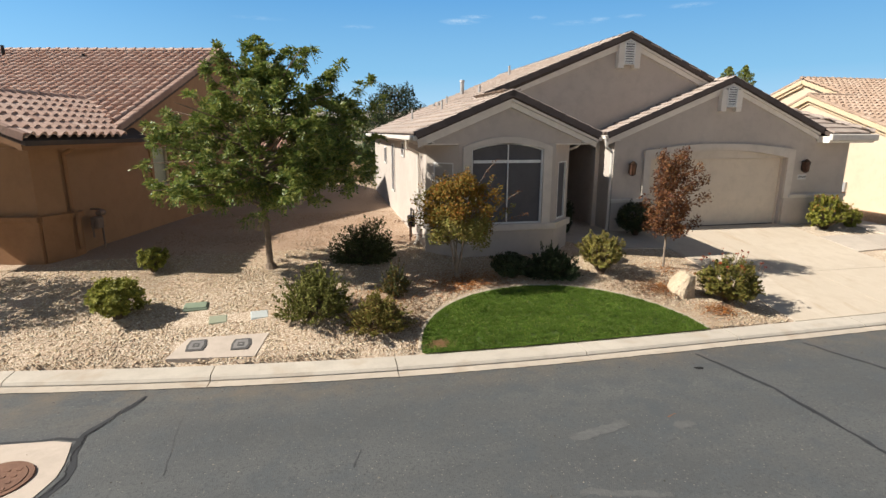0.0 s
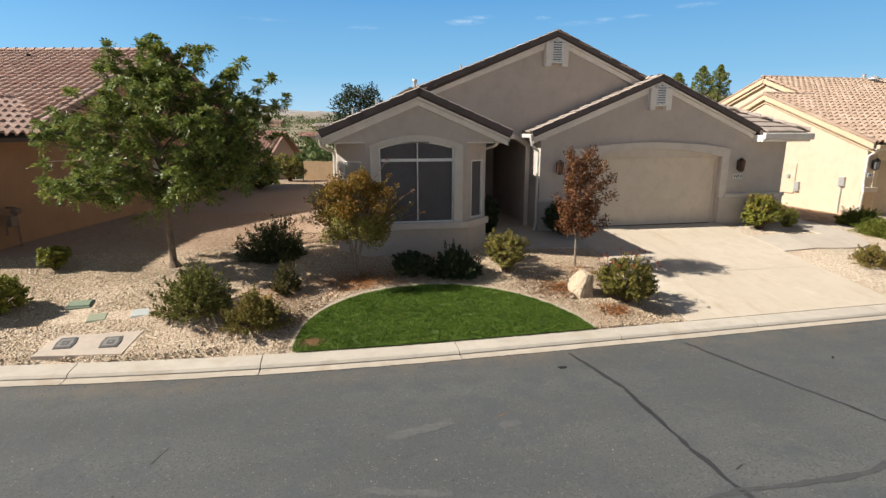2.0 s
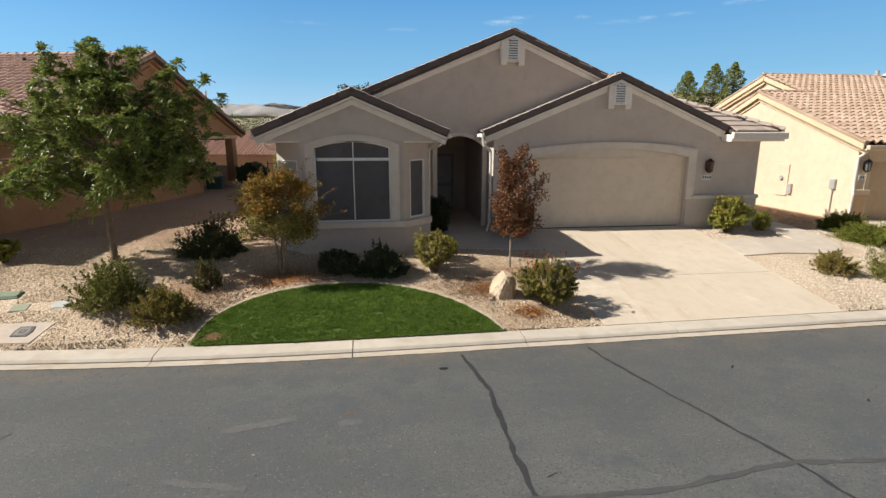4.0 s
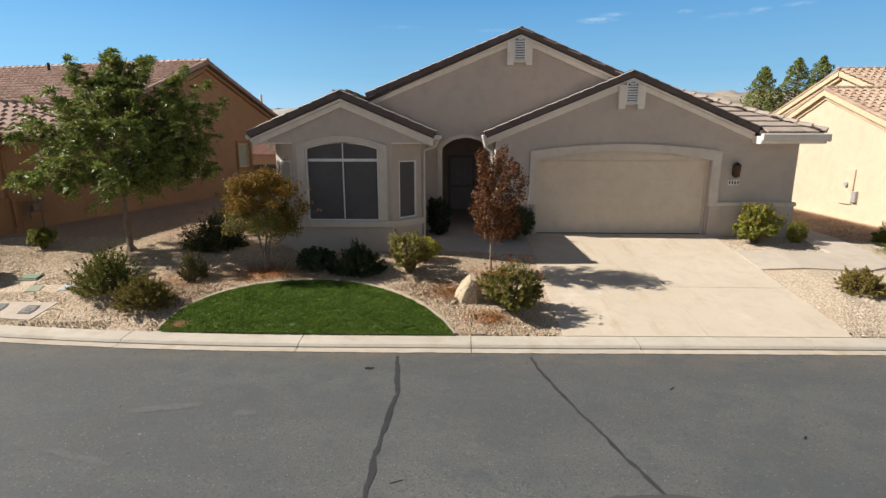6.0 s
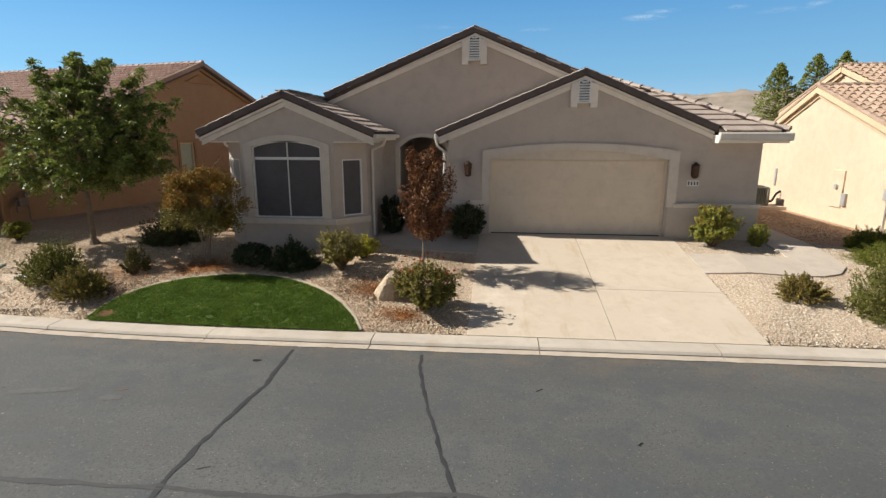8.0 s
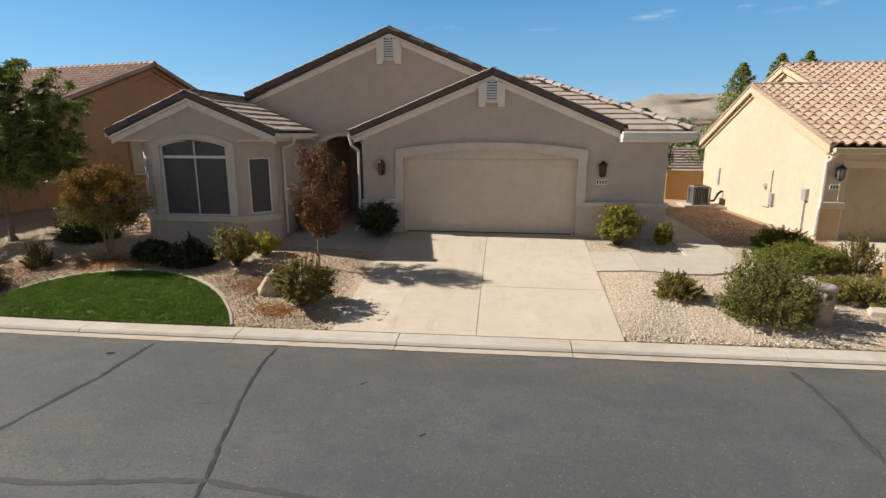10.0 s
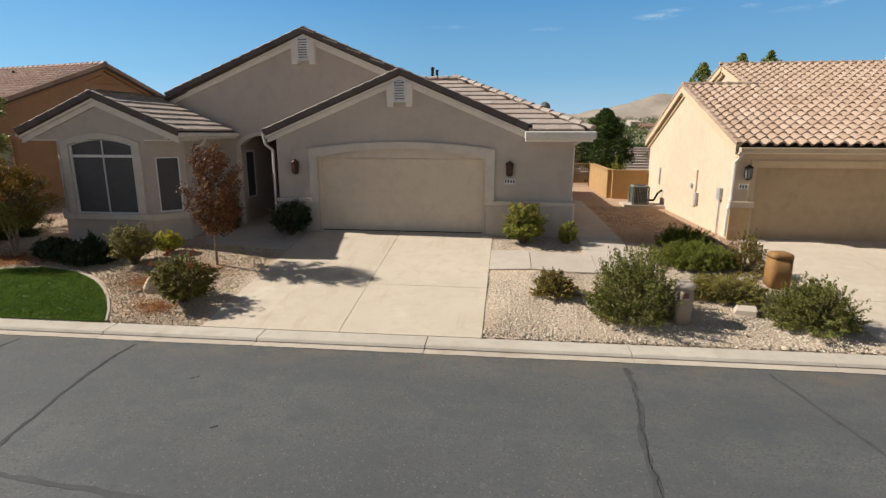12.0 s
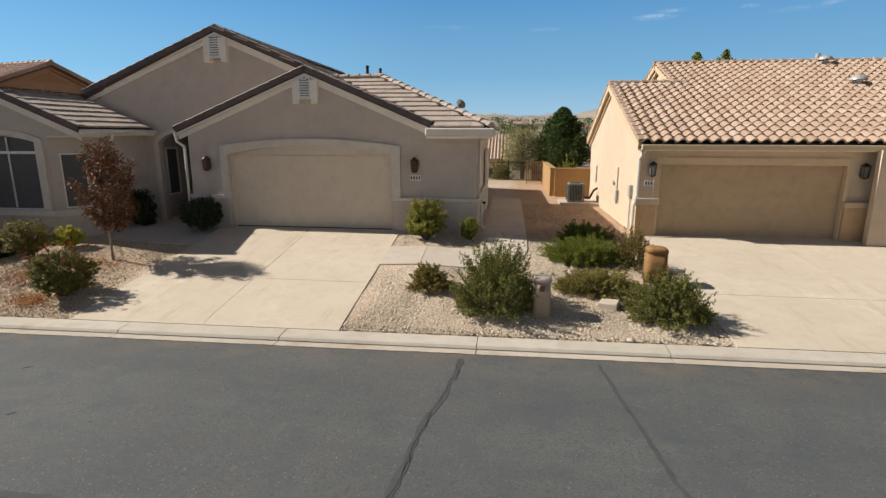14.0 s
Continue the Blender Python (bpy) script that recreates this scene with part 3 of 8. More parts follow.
SEAL = [
    ([(6.09, 7.3), (6.22, 6.3), (6.25, 5.81), (6.15, 4.61), (6.19, 3.5), (6.3, 1.0), (6.2, -2.5)], 0.05),
    ([(8.36, 7.33), (8.42, 6.6), (8.59, 5.71), (8.91, 4.71), (9.19, 3.7), (9.6, 1.5), (9.7, -2.0)], 0.05),
    ([(16.72, 7.4), (16.7, 6.6), (16.5, 5.4), (16.35, 3.93), (16.3, 2.0), (16.4, -2.0)], 0.06),
    ([(18.9, 7.45), (18.95, 6.6), (19.04, 5.73), (19.22, 4.29), (19.5, 2.0), (19.6, -2.0)], 0.045),
    ([(0.5, 3.25), (2.2, 3.38), (3.88, 3.42), (6.19, 3.5), (7.6, 3.45), (9.19, 3.68), (10.7, 3.55), (13.0, 3.4), (16.3, 3.3)], 0.075),
    ([(-2.72, 7.62), (-2.92, 7.1), (-3.08, 6.62), (-3.06, 6.3), (-2.98, 6.0), (-2.95, 5.75), (-2.97, 5.5), (-3.08, 5.2), (-3.2, 4.7)], 0.085),
    ([(-6.5, 6.7), (-5.0, 6.68), (-3.96, 6.62), (-3.4, 6.58), (-3.1, 6.5)], 0.065),
]
for i, (pts, w) in enumerate(SEAL):
    strip("sealed_crack", pts, w * (1.4, 1.15, 1.5, 1.3, 1.1, 1.1, 1.1)[i], OLDTAR if i in (2, 3, 4) else TAR, road, 0.018, i + 3)
    if i in (2, 5):
        strip("open_crack", pts, 0.011 if i == 5 else 0.007, CRACK, road, 0.024, i + 3, dz=0.009, step=0.05)
for i, (pts, w) in enumerate((([(2.76, 5.24), (3.2, 5.33), (3.59, 5.38)], 0.16), ([(4.14, 5.18), (4.46, 5.32)], 0.16), ([(2.37, 4.22), (2.9, 4.2), (3.31, 4.07)], 0.1))):
    strip("worn_patch", pts, w, WORN, road, 0.035, i + 51, dz=0.003, step=0.06)
# dirt along the edge of the gutter pan
strip("edge_dirt", [(-7 + i * 1.0, kerb_y(-7 + i * 1.0) - 0.69) for i in range(40)], 0.022, CRACK, road, 0.006, 61, dz=0.006, step=0.07)
strip("hairline_crack", [(-2.02, 6.9), (-2.0, 6.2), (-1.9, 5.5)], 0.006, OLDTAR, road, 0.02, 31)
strip("scuff", [(0.12, 5.2), (0.22, 5.55)], 0.012, OLDTAR, road, 0.01, 33)
for i, (x, y, lx, ly, w, mat) in enumerate(((10.18, 6.05, 0.10, 0.10, 0.03, CRACK), (11.28, 4.77, 0.05, 0.07, 0.03, CRACK), (4.22, 5.42, 0.16, 0.06, 0.025, RUST), (6.4, 3.8, 0.14, 0.06, 0.02, TAR), (13.5, 7.02, 0.11, 0.03, 0.035, RUST), (13.58, 6.5, 0.08, 0.0, 0.03, WORN), (9.4, 5.9, 0.22, 0.05, 0.02, WORN), (8.1, 5.2, 0.3, 0.1, 0.02, WORN))):
    strip("scuff", [(x, y), (x + lx / 2, y + ly / 2 + 0.01), (x + lx, y + ly)], w, mat, road, 0.008, 71 + i, step=0.03)
spot_bm = bmesh.new()
spot_ring = [(5.70 + 0.075 * math.cos(a) * (1 + 0.2 * math.sin(3 * a + 1)), 6.72 + 0.062 * math.sin(a) * (1 + 0.2 * math.cos(2 * a))) for a in [math.pi * 2 * i / 16 for i in range(16)]]
spot_bm.faces.new([spot_bm.verts.new((x, y, road_z(x, y) + 0.005)) for x, y in spot_ring])
part("tar_spot", spot_bm, CRACK, road)

# manhole in its concrete collar
collar = thing("manhole", (-3.62, 5.74, 0.12), "rusty round manhole cover in a square concrete collar", "manhole")
bm = bmesh.new()
ring = [(-4.6, 6.58), (-4.0, 6.56), (-3.4, 6.52), (-3.18, 6.44), (-3.11, 6.2), (-3.05, 5.95), (-3.02, 5.7), (-3.08, 5.4), (-3.2, 5.1), (-3.4, 4.85), (-3.7, 4.7), (-4.6, 4.7)]
part("collar", sheet([ring], 0.03, lambda s, h, d: (s, h, road_z(s, h) + 0.008 - d)), PADCON, collar)
bm = bmesh.new()
mz = road_z(-3.62, 5.7) + 0.012
cyl(bm, (-3.62, 5.74, mz), (-3.62, 5.74, mz + 0.012), 0.36, 0.35, 36)
part("rim", bm, RUST, collar)
bm = bmesh.new()
cyl(bm, (-3.62, 5.74, mz + 0.01), (-3.62, 5.74, mz + 0.02), 0.30, 0.29, 36)
for i in range(4):
    for j in range(4):
        box(bm, -3.8 + i * 0.11, 5.54 + j * 0.11, mz + 0.018, -3.76 + i * 0.11, 5.58 + j * 0.11, mz + 0.026)
part("cover", bm, RUST, collar, "rusty brown cast cover")


# ---- driveway, walk, path ----
def drape(bm, x0, y0, x1, y1, dz, thick=0.12, step=0.5, snap=False):
    nx, ny = max(1, int((x1 - x0) / 1.5)), max(1, int((y1 - y0) / step))
    rows = []
    for j in range(ny + 1):
        y = y0 + (y1 - y0) * j / ny
        row = []
        for i in range(nx + 1):
            x = x0 + (x1 - x0) * i / nx
            row.append(bm.verts.new((x, kerb_y(x) + 0.004, 0.061) if snap and j == 0 else (x, y, land(x, y) + dz)))
        rows.append(row)
    top = []
    for j in range(ny):
        for i in range(nx):
            top.append(bm.faces.new((rows[j][i], rows[j][i + 1], rows[j + 1][i + 1], rows[j + 1][i])))
    r = bmesh.ops.extrude_face_region(bm, geom=top)
    bmesh.ops.translate(bm, verts=[g for g in r["geom"] if isinstance(g, bmesh.types.BMVert)], vec=(0, 0, -thick))
    return bm


drive = thing("driveway", (11.7, 11.0, 0.3), "cream concrete double driveway with crossing joints", "driveway", kind="structure")
for xa, xb in ((9.06, 11.745), (11.757, 14.4)):
    for ya, yb in ((8.16, 10.372), (10.384, 13.98)):
        part("slab", drape(bmesh.new(), xa, ya, xb, yb, 0.02, snap=ya < 9), CONCRETE, drive)
part("slab", drape(bmesh.new(), 9.3, 13.98, 14.2, 14.5, 0.012), CONCRETE, drive)

front_walk = thing("front_walk", (7.9, 12.8, 0.8), "shaded concrete walk to the front door", "walkway", kind="structure")
part("slab", sheet([[(6.85, 12.12), (7.6, 12.2), (8.4, 12.28), (9.05, 12.35), (9.05, 13.2), (9.05, 13.98), (8.15, 13.98), (8.15, 18.6), (6.2, 18.6), (6.2, 13.2)]], 0.12,
                   lambda s, h, d: (s, h, min(0.88, land(s, h) + 0.03) - d)), PATHCON, front_walk)

path = thing("side_path", (16.4, 12.0, 0.6), "pale concrete garden path curving beside the garage", "walkway", kind="structure")


def path_z(s, h, d):
    return (s, h, land(s, h) + 0.035 - d)


for loop in ([(14.41, 11.42), (15.38, 11.35), (15.38, 12.6), (14.41, 12.68)],
             [(15.395, 11.35), (16.4, 11.22), (16.9, 11.28), (16.9, 12.5), (15.395, 12.6)],
             [(16.915, 11.28), (17.4, 11.5), (17.8, 12.0), (17.95, 12.8), (17.95, 14.0), (16.75, 14.0), (16.75, 12.5), (16.915, 12.5)],
             [(16.75, 14.012), (17.95, 14.012), (17.95, 17.0), (16.75, 17.0)], [(16.75, 17.012), (17.95, 17.012), (17.95, 20.2), (16.75, 20.2)], [(16.75, 20.212), (17.95, 20.212), (17.95, 22.4), (16.75, 22.4)]):
    part("slab", sheet([loop], 0.1, path_z), PATHCON, path)

drive_r = thing("neighbour_driveway", (25.0, 11.5, 0.4), "cream concrete driveway of the neighbouring house", "driveway", kind="structure")
for xa, xb in ((21.35, 24.72), (24.732, 28.0), (28.012, 31.0)):
    for ya, yb in ((8.38, 10.70), (10.712, 15.3)):
        part("slab", drape(bmesh.new(), xa, ya + 0.002, xb, yb, 0.02, snap=ya < 9), CONCRETE, drive_r)


# ---- lawn ----
def lawn_z(x, y):
    return land(x, y) + 0.02


lawn = thing("lawn", (4.2, 8.9, 0.1), "lush green mown lawn with a curved edge", "lawn", kind="stuff")
edge_pts = [(1.43 + 5.6 * i / 40, max(kerb_y(1.43 + 5.6 * i / 40) + 0.02, lawn_back(1.43 + 5.6 * i / 40))) for i in range(41)]
v, f = [], []
for i, (x, yb) in enumerate(edge_pts):
    for k in range(11):
        y0 = kerb_y(x) + 0.005
        y = y0 + (yb - y0) * k / 10
        v.append((x, y, lawn_z(x, y)))
li = np.arange(41 * 11).reshape(41, 11)
f = np.stack([li[:-1, :-1], li[1:, :-1], li[1:, 1:], li[:-1, 1:]], -1).reshape(-1, 4)
turf = new("turf", mesh_from("turf", np.array(v) - np.array(lawn.location), f, LAWNSOIL, 4))
turf.parent = lawn
rng = np.random.default_rng(5)
pts = []
while len(pts) < 78000:
    x, y = rng.uniform(1.45, 7.03), rng.uniform(8.08, 10.1)
    if kerb_y(x) - 0.025 < y < lawn_back(x) - 0.03:
        if math.hypot((x - 1.75) / 0.17, (y - 8.36) / 0.10) < rng.uniform(0.6, 1.3):
            continue
        if noise.noise((x * 7.0, y * 7.0, 9.0)) + 0.6 * noise.noise((x * 17.0, y * 17.0, 2.0)) < rng.uniform(-0.75, -0.05):
            continue
        pts.append((x, y, lawn_z(x, max(y, kerb_y(x) + 0.01))))
pts = np.array(pts)
n = len(pts)
ang = rng.uniform(0, 2 * math.pi, n)
side = np.stack([np.cos(ang), np.sin(ang), np.zeros(n)], 1) * rng.uniform(0.005, 0.009, (n, 1))
patch = np.array([noise.noise((p[0] * 1.6, p[1] * 1.6, 3.0)) for p in pts])
tuft = np.array([noise.noise((p[0] * 8.0, p[1] * 8.0, 9.0)) for p in pts])
tip = np.stack([rng.normal(0, 0.024, n), rng.normal(0, 0.024, n), rng.uniform(0.016, 0.040, n) * (1 + 0.35 * patch + 0.95 * tuft)], 1)
gvv = np.concatenate([pts - side, pts + side, pts + tip], 0) - np.array(lawn.location)
gff = np.stack([np.arange(n), np.arange(n) + n, np.arange(n) + 2 * n], 1)
blades = tagged(new("grass_blades", mesh_from("grass_blades", gvv, gff, GRASS, 3)), kind="stuff")
blades.parent = lawn

edging = thing("lawn_edging", (4.2, 9.5, 0.2), "narrow curved concrete edging round the lawn", "edging", kind="structure")
bm = bmesh.new()
prev = None
for i in range(len(edge_pts)):
    a, b = edge_pts[max(0, i - 1)], edge_pts[min(40, i + 1)]
    d = Vector((b[0] - a[0], b[1] - a[1])).normalized()
    x, y = edge_pts[i]
    cur = []
    for off, dz in ((0.0, -0.08), (0.0, 0.012), (0.012, 0.022), (0.052, 0.022), (0.064, 0.012), (0.064, -0.08)):
        px, py = x - d.y * off, y + d.x * off
        cur.append(bm.verts.new((px, max(8.16, py), land(px, max(8.16, py)) + dz)))
    if prev:
        for j in range(5):
            bm.faces.new((prev[j], prev[j + 1], cur[j + 1], cur[j]))
    prev = cur
part("edging_strip", bm, EDGING, edging)
spot = thing("bare_patch", (1.75, 8.36, 0.1), "bare soil patch at the lawn corner", "soil", kind="stuff")
crumbs = []
while len(crumbs) < 420:
    x, y = rng.normal(1.76, 0.11), rng.normal(8.36, 0.05)
    if y > kerb_y(x) + 0.03:
        crumbs.append((x, y, lawn_z(x, y) + 0.004))
crumbs = np.array(crumbs)
k = len(crumbs)
ang = rng.uniform(0, 6.28, k)
cs3 = [crumbs + np.stack([np.cos(ang + q), np.sin(ang + q), np.full(k, 0.25)], 1) * rng.uniform(0.012, 0.026, (k, 1)) for q in (0, 2.1, 4.2)]
soil = new("soil", mesh_from("soil", np.concatenate(cs3) - np.array(spot.location), np.stack([np.arange(k), np.arange(k) + k, np.arange(k) + 2 * k], 1), SOIL, 3))
soil.parent = spot

# ---- main house ----
SL, SC, SD = 0.417, 0.4225, 0.4064
EZ = 3.73
RIDGE_X, RIDGE_Z = 8.84, 3.73 + SL * 6.84
BAYX = 4.25
GARX = 11.81


def plane_a(x, y):
    return EZ + SL * (x - 2.0)


def plane_b(x, y):
    return EZ + SL * (6.5 - x)


def plane_c(x, y):
    return RIDGE_Z - SC * (x - RIDGE_X)


def plane_d(x, y):
    return EZ + SD * (x - 7.88)


def plane_e(x, y):
    return 3.75 + 0.435 * (y - 13.6)


def plane_f(x, y):
    return 3.75 + 0.435 * (16.93 - x)


house = thing("house", (9.4, 20.0, 0.86), "taupe stucco single-storey house with gabled brown tile roof", "house")
YB, YM, YG = 12.05, 14.85, 14.0
FB, FM, FG = 11.88, 14.66, 13.84
REAR = 26.6

# walls
T = 0.2
gar_l, gar_r = 9.33, 14.17
out = [(8.15, 0.5), (gar_l, 0.5), (gar_l, 2.99)] + arc(gar_l, gar_r, 2.99, 0.24)[1:-1] + [(gar_r, 2.99), (gar_r, 0.5), (16.52, 0.5), (16.52, 3.64), (15.36, 3.64),
       (GARX, plane_c(GARX, 0) - 0.14), (8.15, plane_d(8.15, 0) - 0.14)]
garage_wall = part("garage_wall", sheet([out], T, facing(YG)), STUCCO, house)
out = [(2.5, 0.5), (6.62, 0.5), (6.62, 3.3)] + arc(6.62, 8.0, 3.3, 0.3)[1:-1] + [(8.0, 3.3), (8.0, 0.5), (14.9, 0.5), (14.9, plane_c(14.9, 0) - 0.14), (RIDGE_X, RIDGE_Z - 0.14), (2.5, plane_a(2.5, 0) - 0.14)]
main_wall = part("main_wall", sheet([out], T, facing(YM)), STUCCO, house)
part("bay_gable_wall", sheet([[(2.36, 3.5), (6.12, 3.5), (6.12, plane_b(6.12, 0) - 0.14), (BAYX, plane_a(BAYX, 0) - 0.14), (2.36, plane_a(2.36, 0) - 0.14)]], T, facing(YB)), STUCCO, house)
win = [(3.31, 1.56), (5.12, 1.56), (5.12, 3.36)] + arc(3.31, 5.12, 3.36, 0.15)[::-1][1:-1] + [(3.31, 3.36)]
bay_wall = part("bay_wall", sheet([[(3.0, 0.5), (5.45, 0.5), (5.45, 3.498), (3.0, 3.498)], win], T, facing(YB)), STUCCO, house)
s45 = math.sqrt(0.5)


def bay_side(x0, y0, dx, dy):
    nx, ny = (-dy, dx)
    return lambda s, h, d: (x0 + dx * s + nx * d, y0 + dy * s + ny * d, h)


R45 = bay_side(5.45, 12.05, s45, s45)
L45 = bay_side(2.34, 12.71, s45, -s45)
pane_hole = [(0.22, 1.60), (0.79, 1.60), (0.79, 3.05), (0.22, 3.05)]
part("bay_wall", sheet([[(0.0, 0.5), (0.94, 0.5), (0.94, 3.498), (0.0, 3.498)], pane_hole], T, R45), STUCCO, house)
part("bay_wall", sheet([[(0.0, 0.5), (0.94, 0.5), (0.94, 3.498), (0.0, 3.498)], pane_hole], T, L45), STUCCO, house)
part("bay_return_wall", boxed(5.92, 12.72, 0.5, 6.12, YM, 3.6), STUCCO, house)
for xa, xb in ((2.05, 3.02), (5.43, 6.45)):
    part("bay_soffit", boxed(xa, 12.06, 3.47, xb, 12.9, 3.50), FASCIA, house)
part("west_wall", boxed(2.34, 12.72, 0.5, 2.54, REAR, 3.62), STUCCO, house)
part("east_wall", boxed(16.32, 14.21, 0.5, 16.52, 21.3, 3.64), STUCCO, house)
part("east_return_wall", boxed(15.12, 21.1, 0.5, 16.3, 21.3, 3.64), STUCCO, house)
part("east_wall", boxed(14.9, 21.1, 0.5, 15.1, REAR, 3.62), STUCCO, house)
part("rear_wall", sheet([[(2.34, 0.5), (15.1, 0.5), (15.1, 3.6), (RIDGE_X, RIDGE_Z - 0.14), (2.34, 3.6)]], 0.2, facing(REAR)), STUCCO, house)
part("garage_west_wall", boxed(8.15, 14.205, 0.5, 8.35, 18.6, 3.62), STUCCO, house)
part("porch_wall", boxed(6.2, 15.06, 0.5, 6.4, 18.6, 3.62), STUCCO, house)
part("porch_ceiling", boxed(6.2, 15.06, 3.62, 8.35, 18.8, 3.7), STUCCO, house)
part("porch_rear_wall", sheet([[(6.2, 0.5), (6.72, 0.5), (6.72, 2.95), (7.72, 2.95), (7.72, 0.5), (8.35, 0.5), (8.35, 3.62), (6.2, 3.62)]], T, facing(18.6)), STUCCO, house)

# wainscot bands and trims
part("wainscot", boxed(14.2, 13.93, 0.5, 16.56, 14.0, 1.72), STUCCO, house, bevel=0.01)
part("ledge", boxed(14.36, 13.9, 1.72, 16.6, 14.0, 1.83), TRIM, house, bevel=0.012)
part("wainscot", boxed(8.12, 13.93, 0.5, 9.30, 14.0, 1.72), STUCCO, house, bevel=0.01)
part("ledge", boxed(8.1, 13.9, 1.72, 9.14, 14.0, 1.83), TRIM, house, bevel=0.012)
part("wainscot", boxed(16.52, 13.94, 0.5, 16.58, 21.2, 1.72), STUCCO, house, bevel=0.01)
part("ledge", boxed(16.52, 13.92, 1.72, 16.62, 21.2, 1.83), TRIM, house, bevel=0.012)
surround = [(9.12, 1.72), (gar_l, 1.72), (gar_l, 3.0)] + arc(gar_l, gar_r, 3.0, 0.24)[1:-1] + [(gar_r, 3.0), (gar_r, 1.72), (14.42, 1.72), (14.42, 3.24)] + arc(9.12, 14.42, 3.24, 0.2)[::-1][1:-1] + [(9.12, 3.24)]
part("garage_surround", sheet([surround], 0.075, facing(YG - 0.075)), TRIM, house)
part("bay_sill", boxed(2.98, 11.95, 1.40, 5.49, 12.05, 1.56), TRIM, house, bevel=0.015)
for pl in (R45, L45):
    part("bay_sill", sheet([[(-0.03, 1.40), (0.98, 1.40), (0.98, 1.56), (-0.03, 1.56)]], 0.1, lambda s, h, d, pl=pl: pl(s, h, d - 0.1)), TRIM, house)
    part("bay_base", sheet([[(-0.01, 0.5), (0.95, 0.5), (0.95, 1.395), (-0.01, 1.395)]], 0.03, lambda s, h, d, pl=pl: pl(s, h, d - 0.03)), STUCCO, house)
part("bay_base", boxed(2.99, 12.02, 0.5, 5.46, 12.05, 1.395), STUCCO, house)
wtrim = [(3.10, 1.562), (5.34, 1.562), (5.34, 3.42)] + arc(3.10, 5.34, 3.42, 0.24)[::-1][1:-1] + [(3.10, 3.42)]
part("window_surround", sheet([wtrim, [(x, z + 0.004 if z < 2 else z) for x, z in win]], 0.06, facing(YB - 0.06)), TRIM, house)
atrim = [(6.48, 0.8), (6.62, 0.8), (6.62, 3.3)] + arc(6.62, 8.0, 3.3, 0.3)[1:-1] + [(8.0, 3.3), (8.0, 0.8), (8.13, 0.8), (8.13, 3.36)] + arc(6.48, 8.13, 3.36, 0.34)[::-1][1:-1] + [(6.48, 3.36)]
part("arch_surround", sheet([atrim], 0.05, facing(YM - 0.05)), TRIM, house)


# windows
def pane_bar(w, *a):
    part("bar", boxed(*a), WHITE, w)


w = part("window", sheet([win], 0.02, facing(YB + 0.06)), SCREEN, house, "arched window behind a dark sun screen")
inner = [(3.345, 1.595), (5.085, 1.595), (5.085, 3.34)] + arc(3.345, 5.085, 3.34, 0.14)[::-1][1:-1] + [(3.345, 3.34)]
part("window_frame", sheet([win, inner], 0.05, facing(YB + 0.0)), WHITE, w, "white window frame")
pane_bar(w, 3.37, YB + 0.01, 3.04, 5.09, YB + 0.055, 3.11)
pane_bar(w, 4.22, YB + 0.015, 1.61, 4.245, YB + 0.05, 3.48)
for pl in (R45, L45):
    pale = pl is L45
    w = part("window", sheet([pane_hole], 0.02, lambda s, h, d, pl=pl: pl(s, h, d + (0.012 if pl is L45 else 0.05))), PALESCREEN if pale else SCREEN, house,
             "narrow side window behind a pale screen" if pale else "narrow side window behind a dark screen")
    part("window_frame", sheet([pane_hole, [(0.25, 1.63), (0.76, 1.63), (0.76, 3.02), (0.25, 3.02)]], 0.05, lambda s, h, d, pl=pl: pl(s, h, d)), WHITE, w, "white window frame")

# garage door
gdoor = part("garage_door", boxed(gar_l - 0.05, 14.19, 0.8, gar_r + 0.05, 14.23, 3.3), DOORPAINT, house, "plain beige sectional garage door")
for k in range(4):
    z0 = 0.885 + k * 0.5205
    part("door_panel", boxed(gar_l + 0.01, 14.16, z0, gar_r - 0.01, 14.19, z0 + 0.5197), DOORPAINT, gdoor)
part("door_lintel", boxed(gar_l - 0.02, 14.12, 2.98, gar_r + 0.02, 14.2, 3.3), TRIM, gdoor)
part("door_stop", boxed(gar_l, 14.13, 0.87, gar_l + 0.06, 14.19, 2.98), DOORPAINT, gdoor)
part("door_stop", boxed(gar_r - 0.06, 14.13, 0.87, gar_r, 14.19, 2.98), DOORPAINT, gdoor)
part("threshold_seal", boxed(gar_l, 14.14, 0.865, gar_r, 14.2, 0.893), DARK, gdoor)

# west windows
for (y0, y1, z0, z1) in ((21.5, 22.1, 2.55, 3.12), (18.95, 19.55, 1.68, 3.3), (16.4, 16.95, 3.05, 3.4)):
    w = part("window", boxed(2.325, y0, z0, 2.345, y1, z1), SCREEN, house, "narrow dark side window")
    for a in ((y0 - 0.05, z0 - 0.05, y1 + 0.05, z0), (y0 - 0.05, z1, y1 + 0.05, z1 + 0.05), (y0 - 0.05, z0, y0, z1), (y1, z0, y1 + 0.05, z1)):
        part("window_frame", boxed(2.30, a[0], a[1], 2.345, a[2], a[3]), WHITE, w)

# narrow window on the porch side
pw = part("porch_window", boxed(6.405, 15.46, 1.66, 6.415, 15.98, 3.08), SCREEN, house, "narrow dark window beside the entry")
for a in ((15.40, 1.60, 15.46, 3.14), (15.98, 1.60, 16.04, 3.14), (15.46, 1.60, 15.98, 1.66), (15.46, 3.08, 15.98, 3.14)):
    part("window_frame", boxed(6.402, a[0], a[1], 6.44, a[2], a[3]), WHITE, pw)

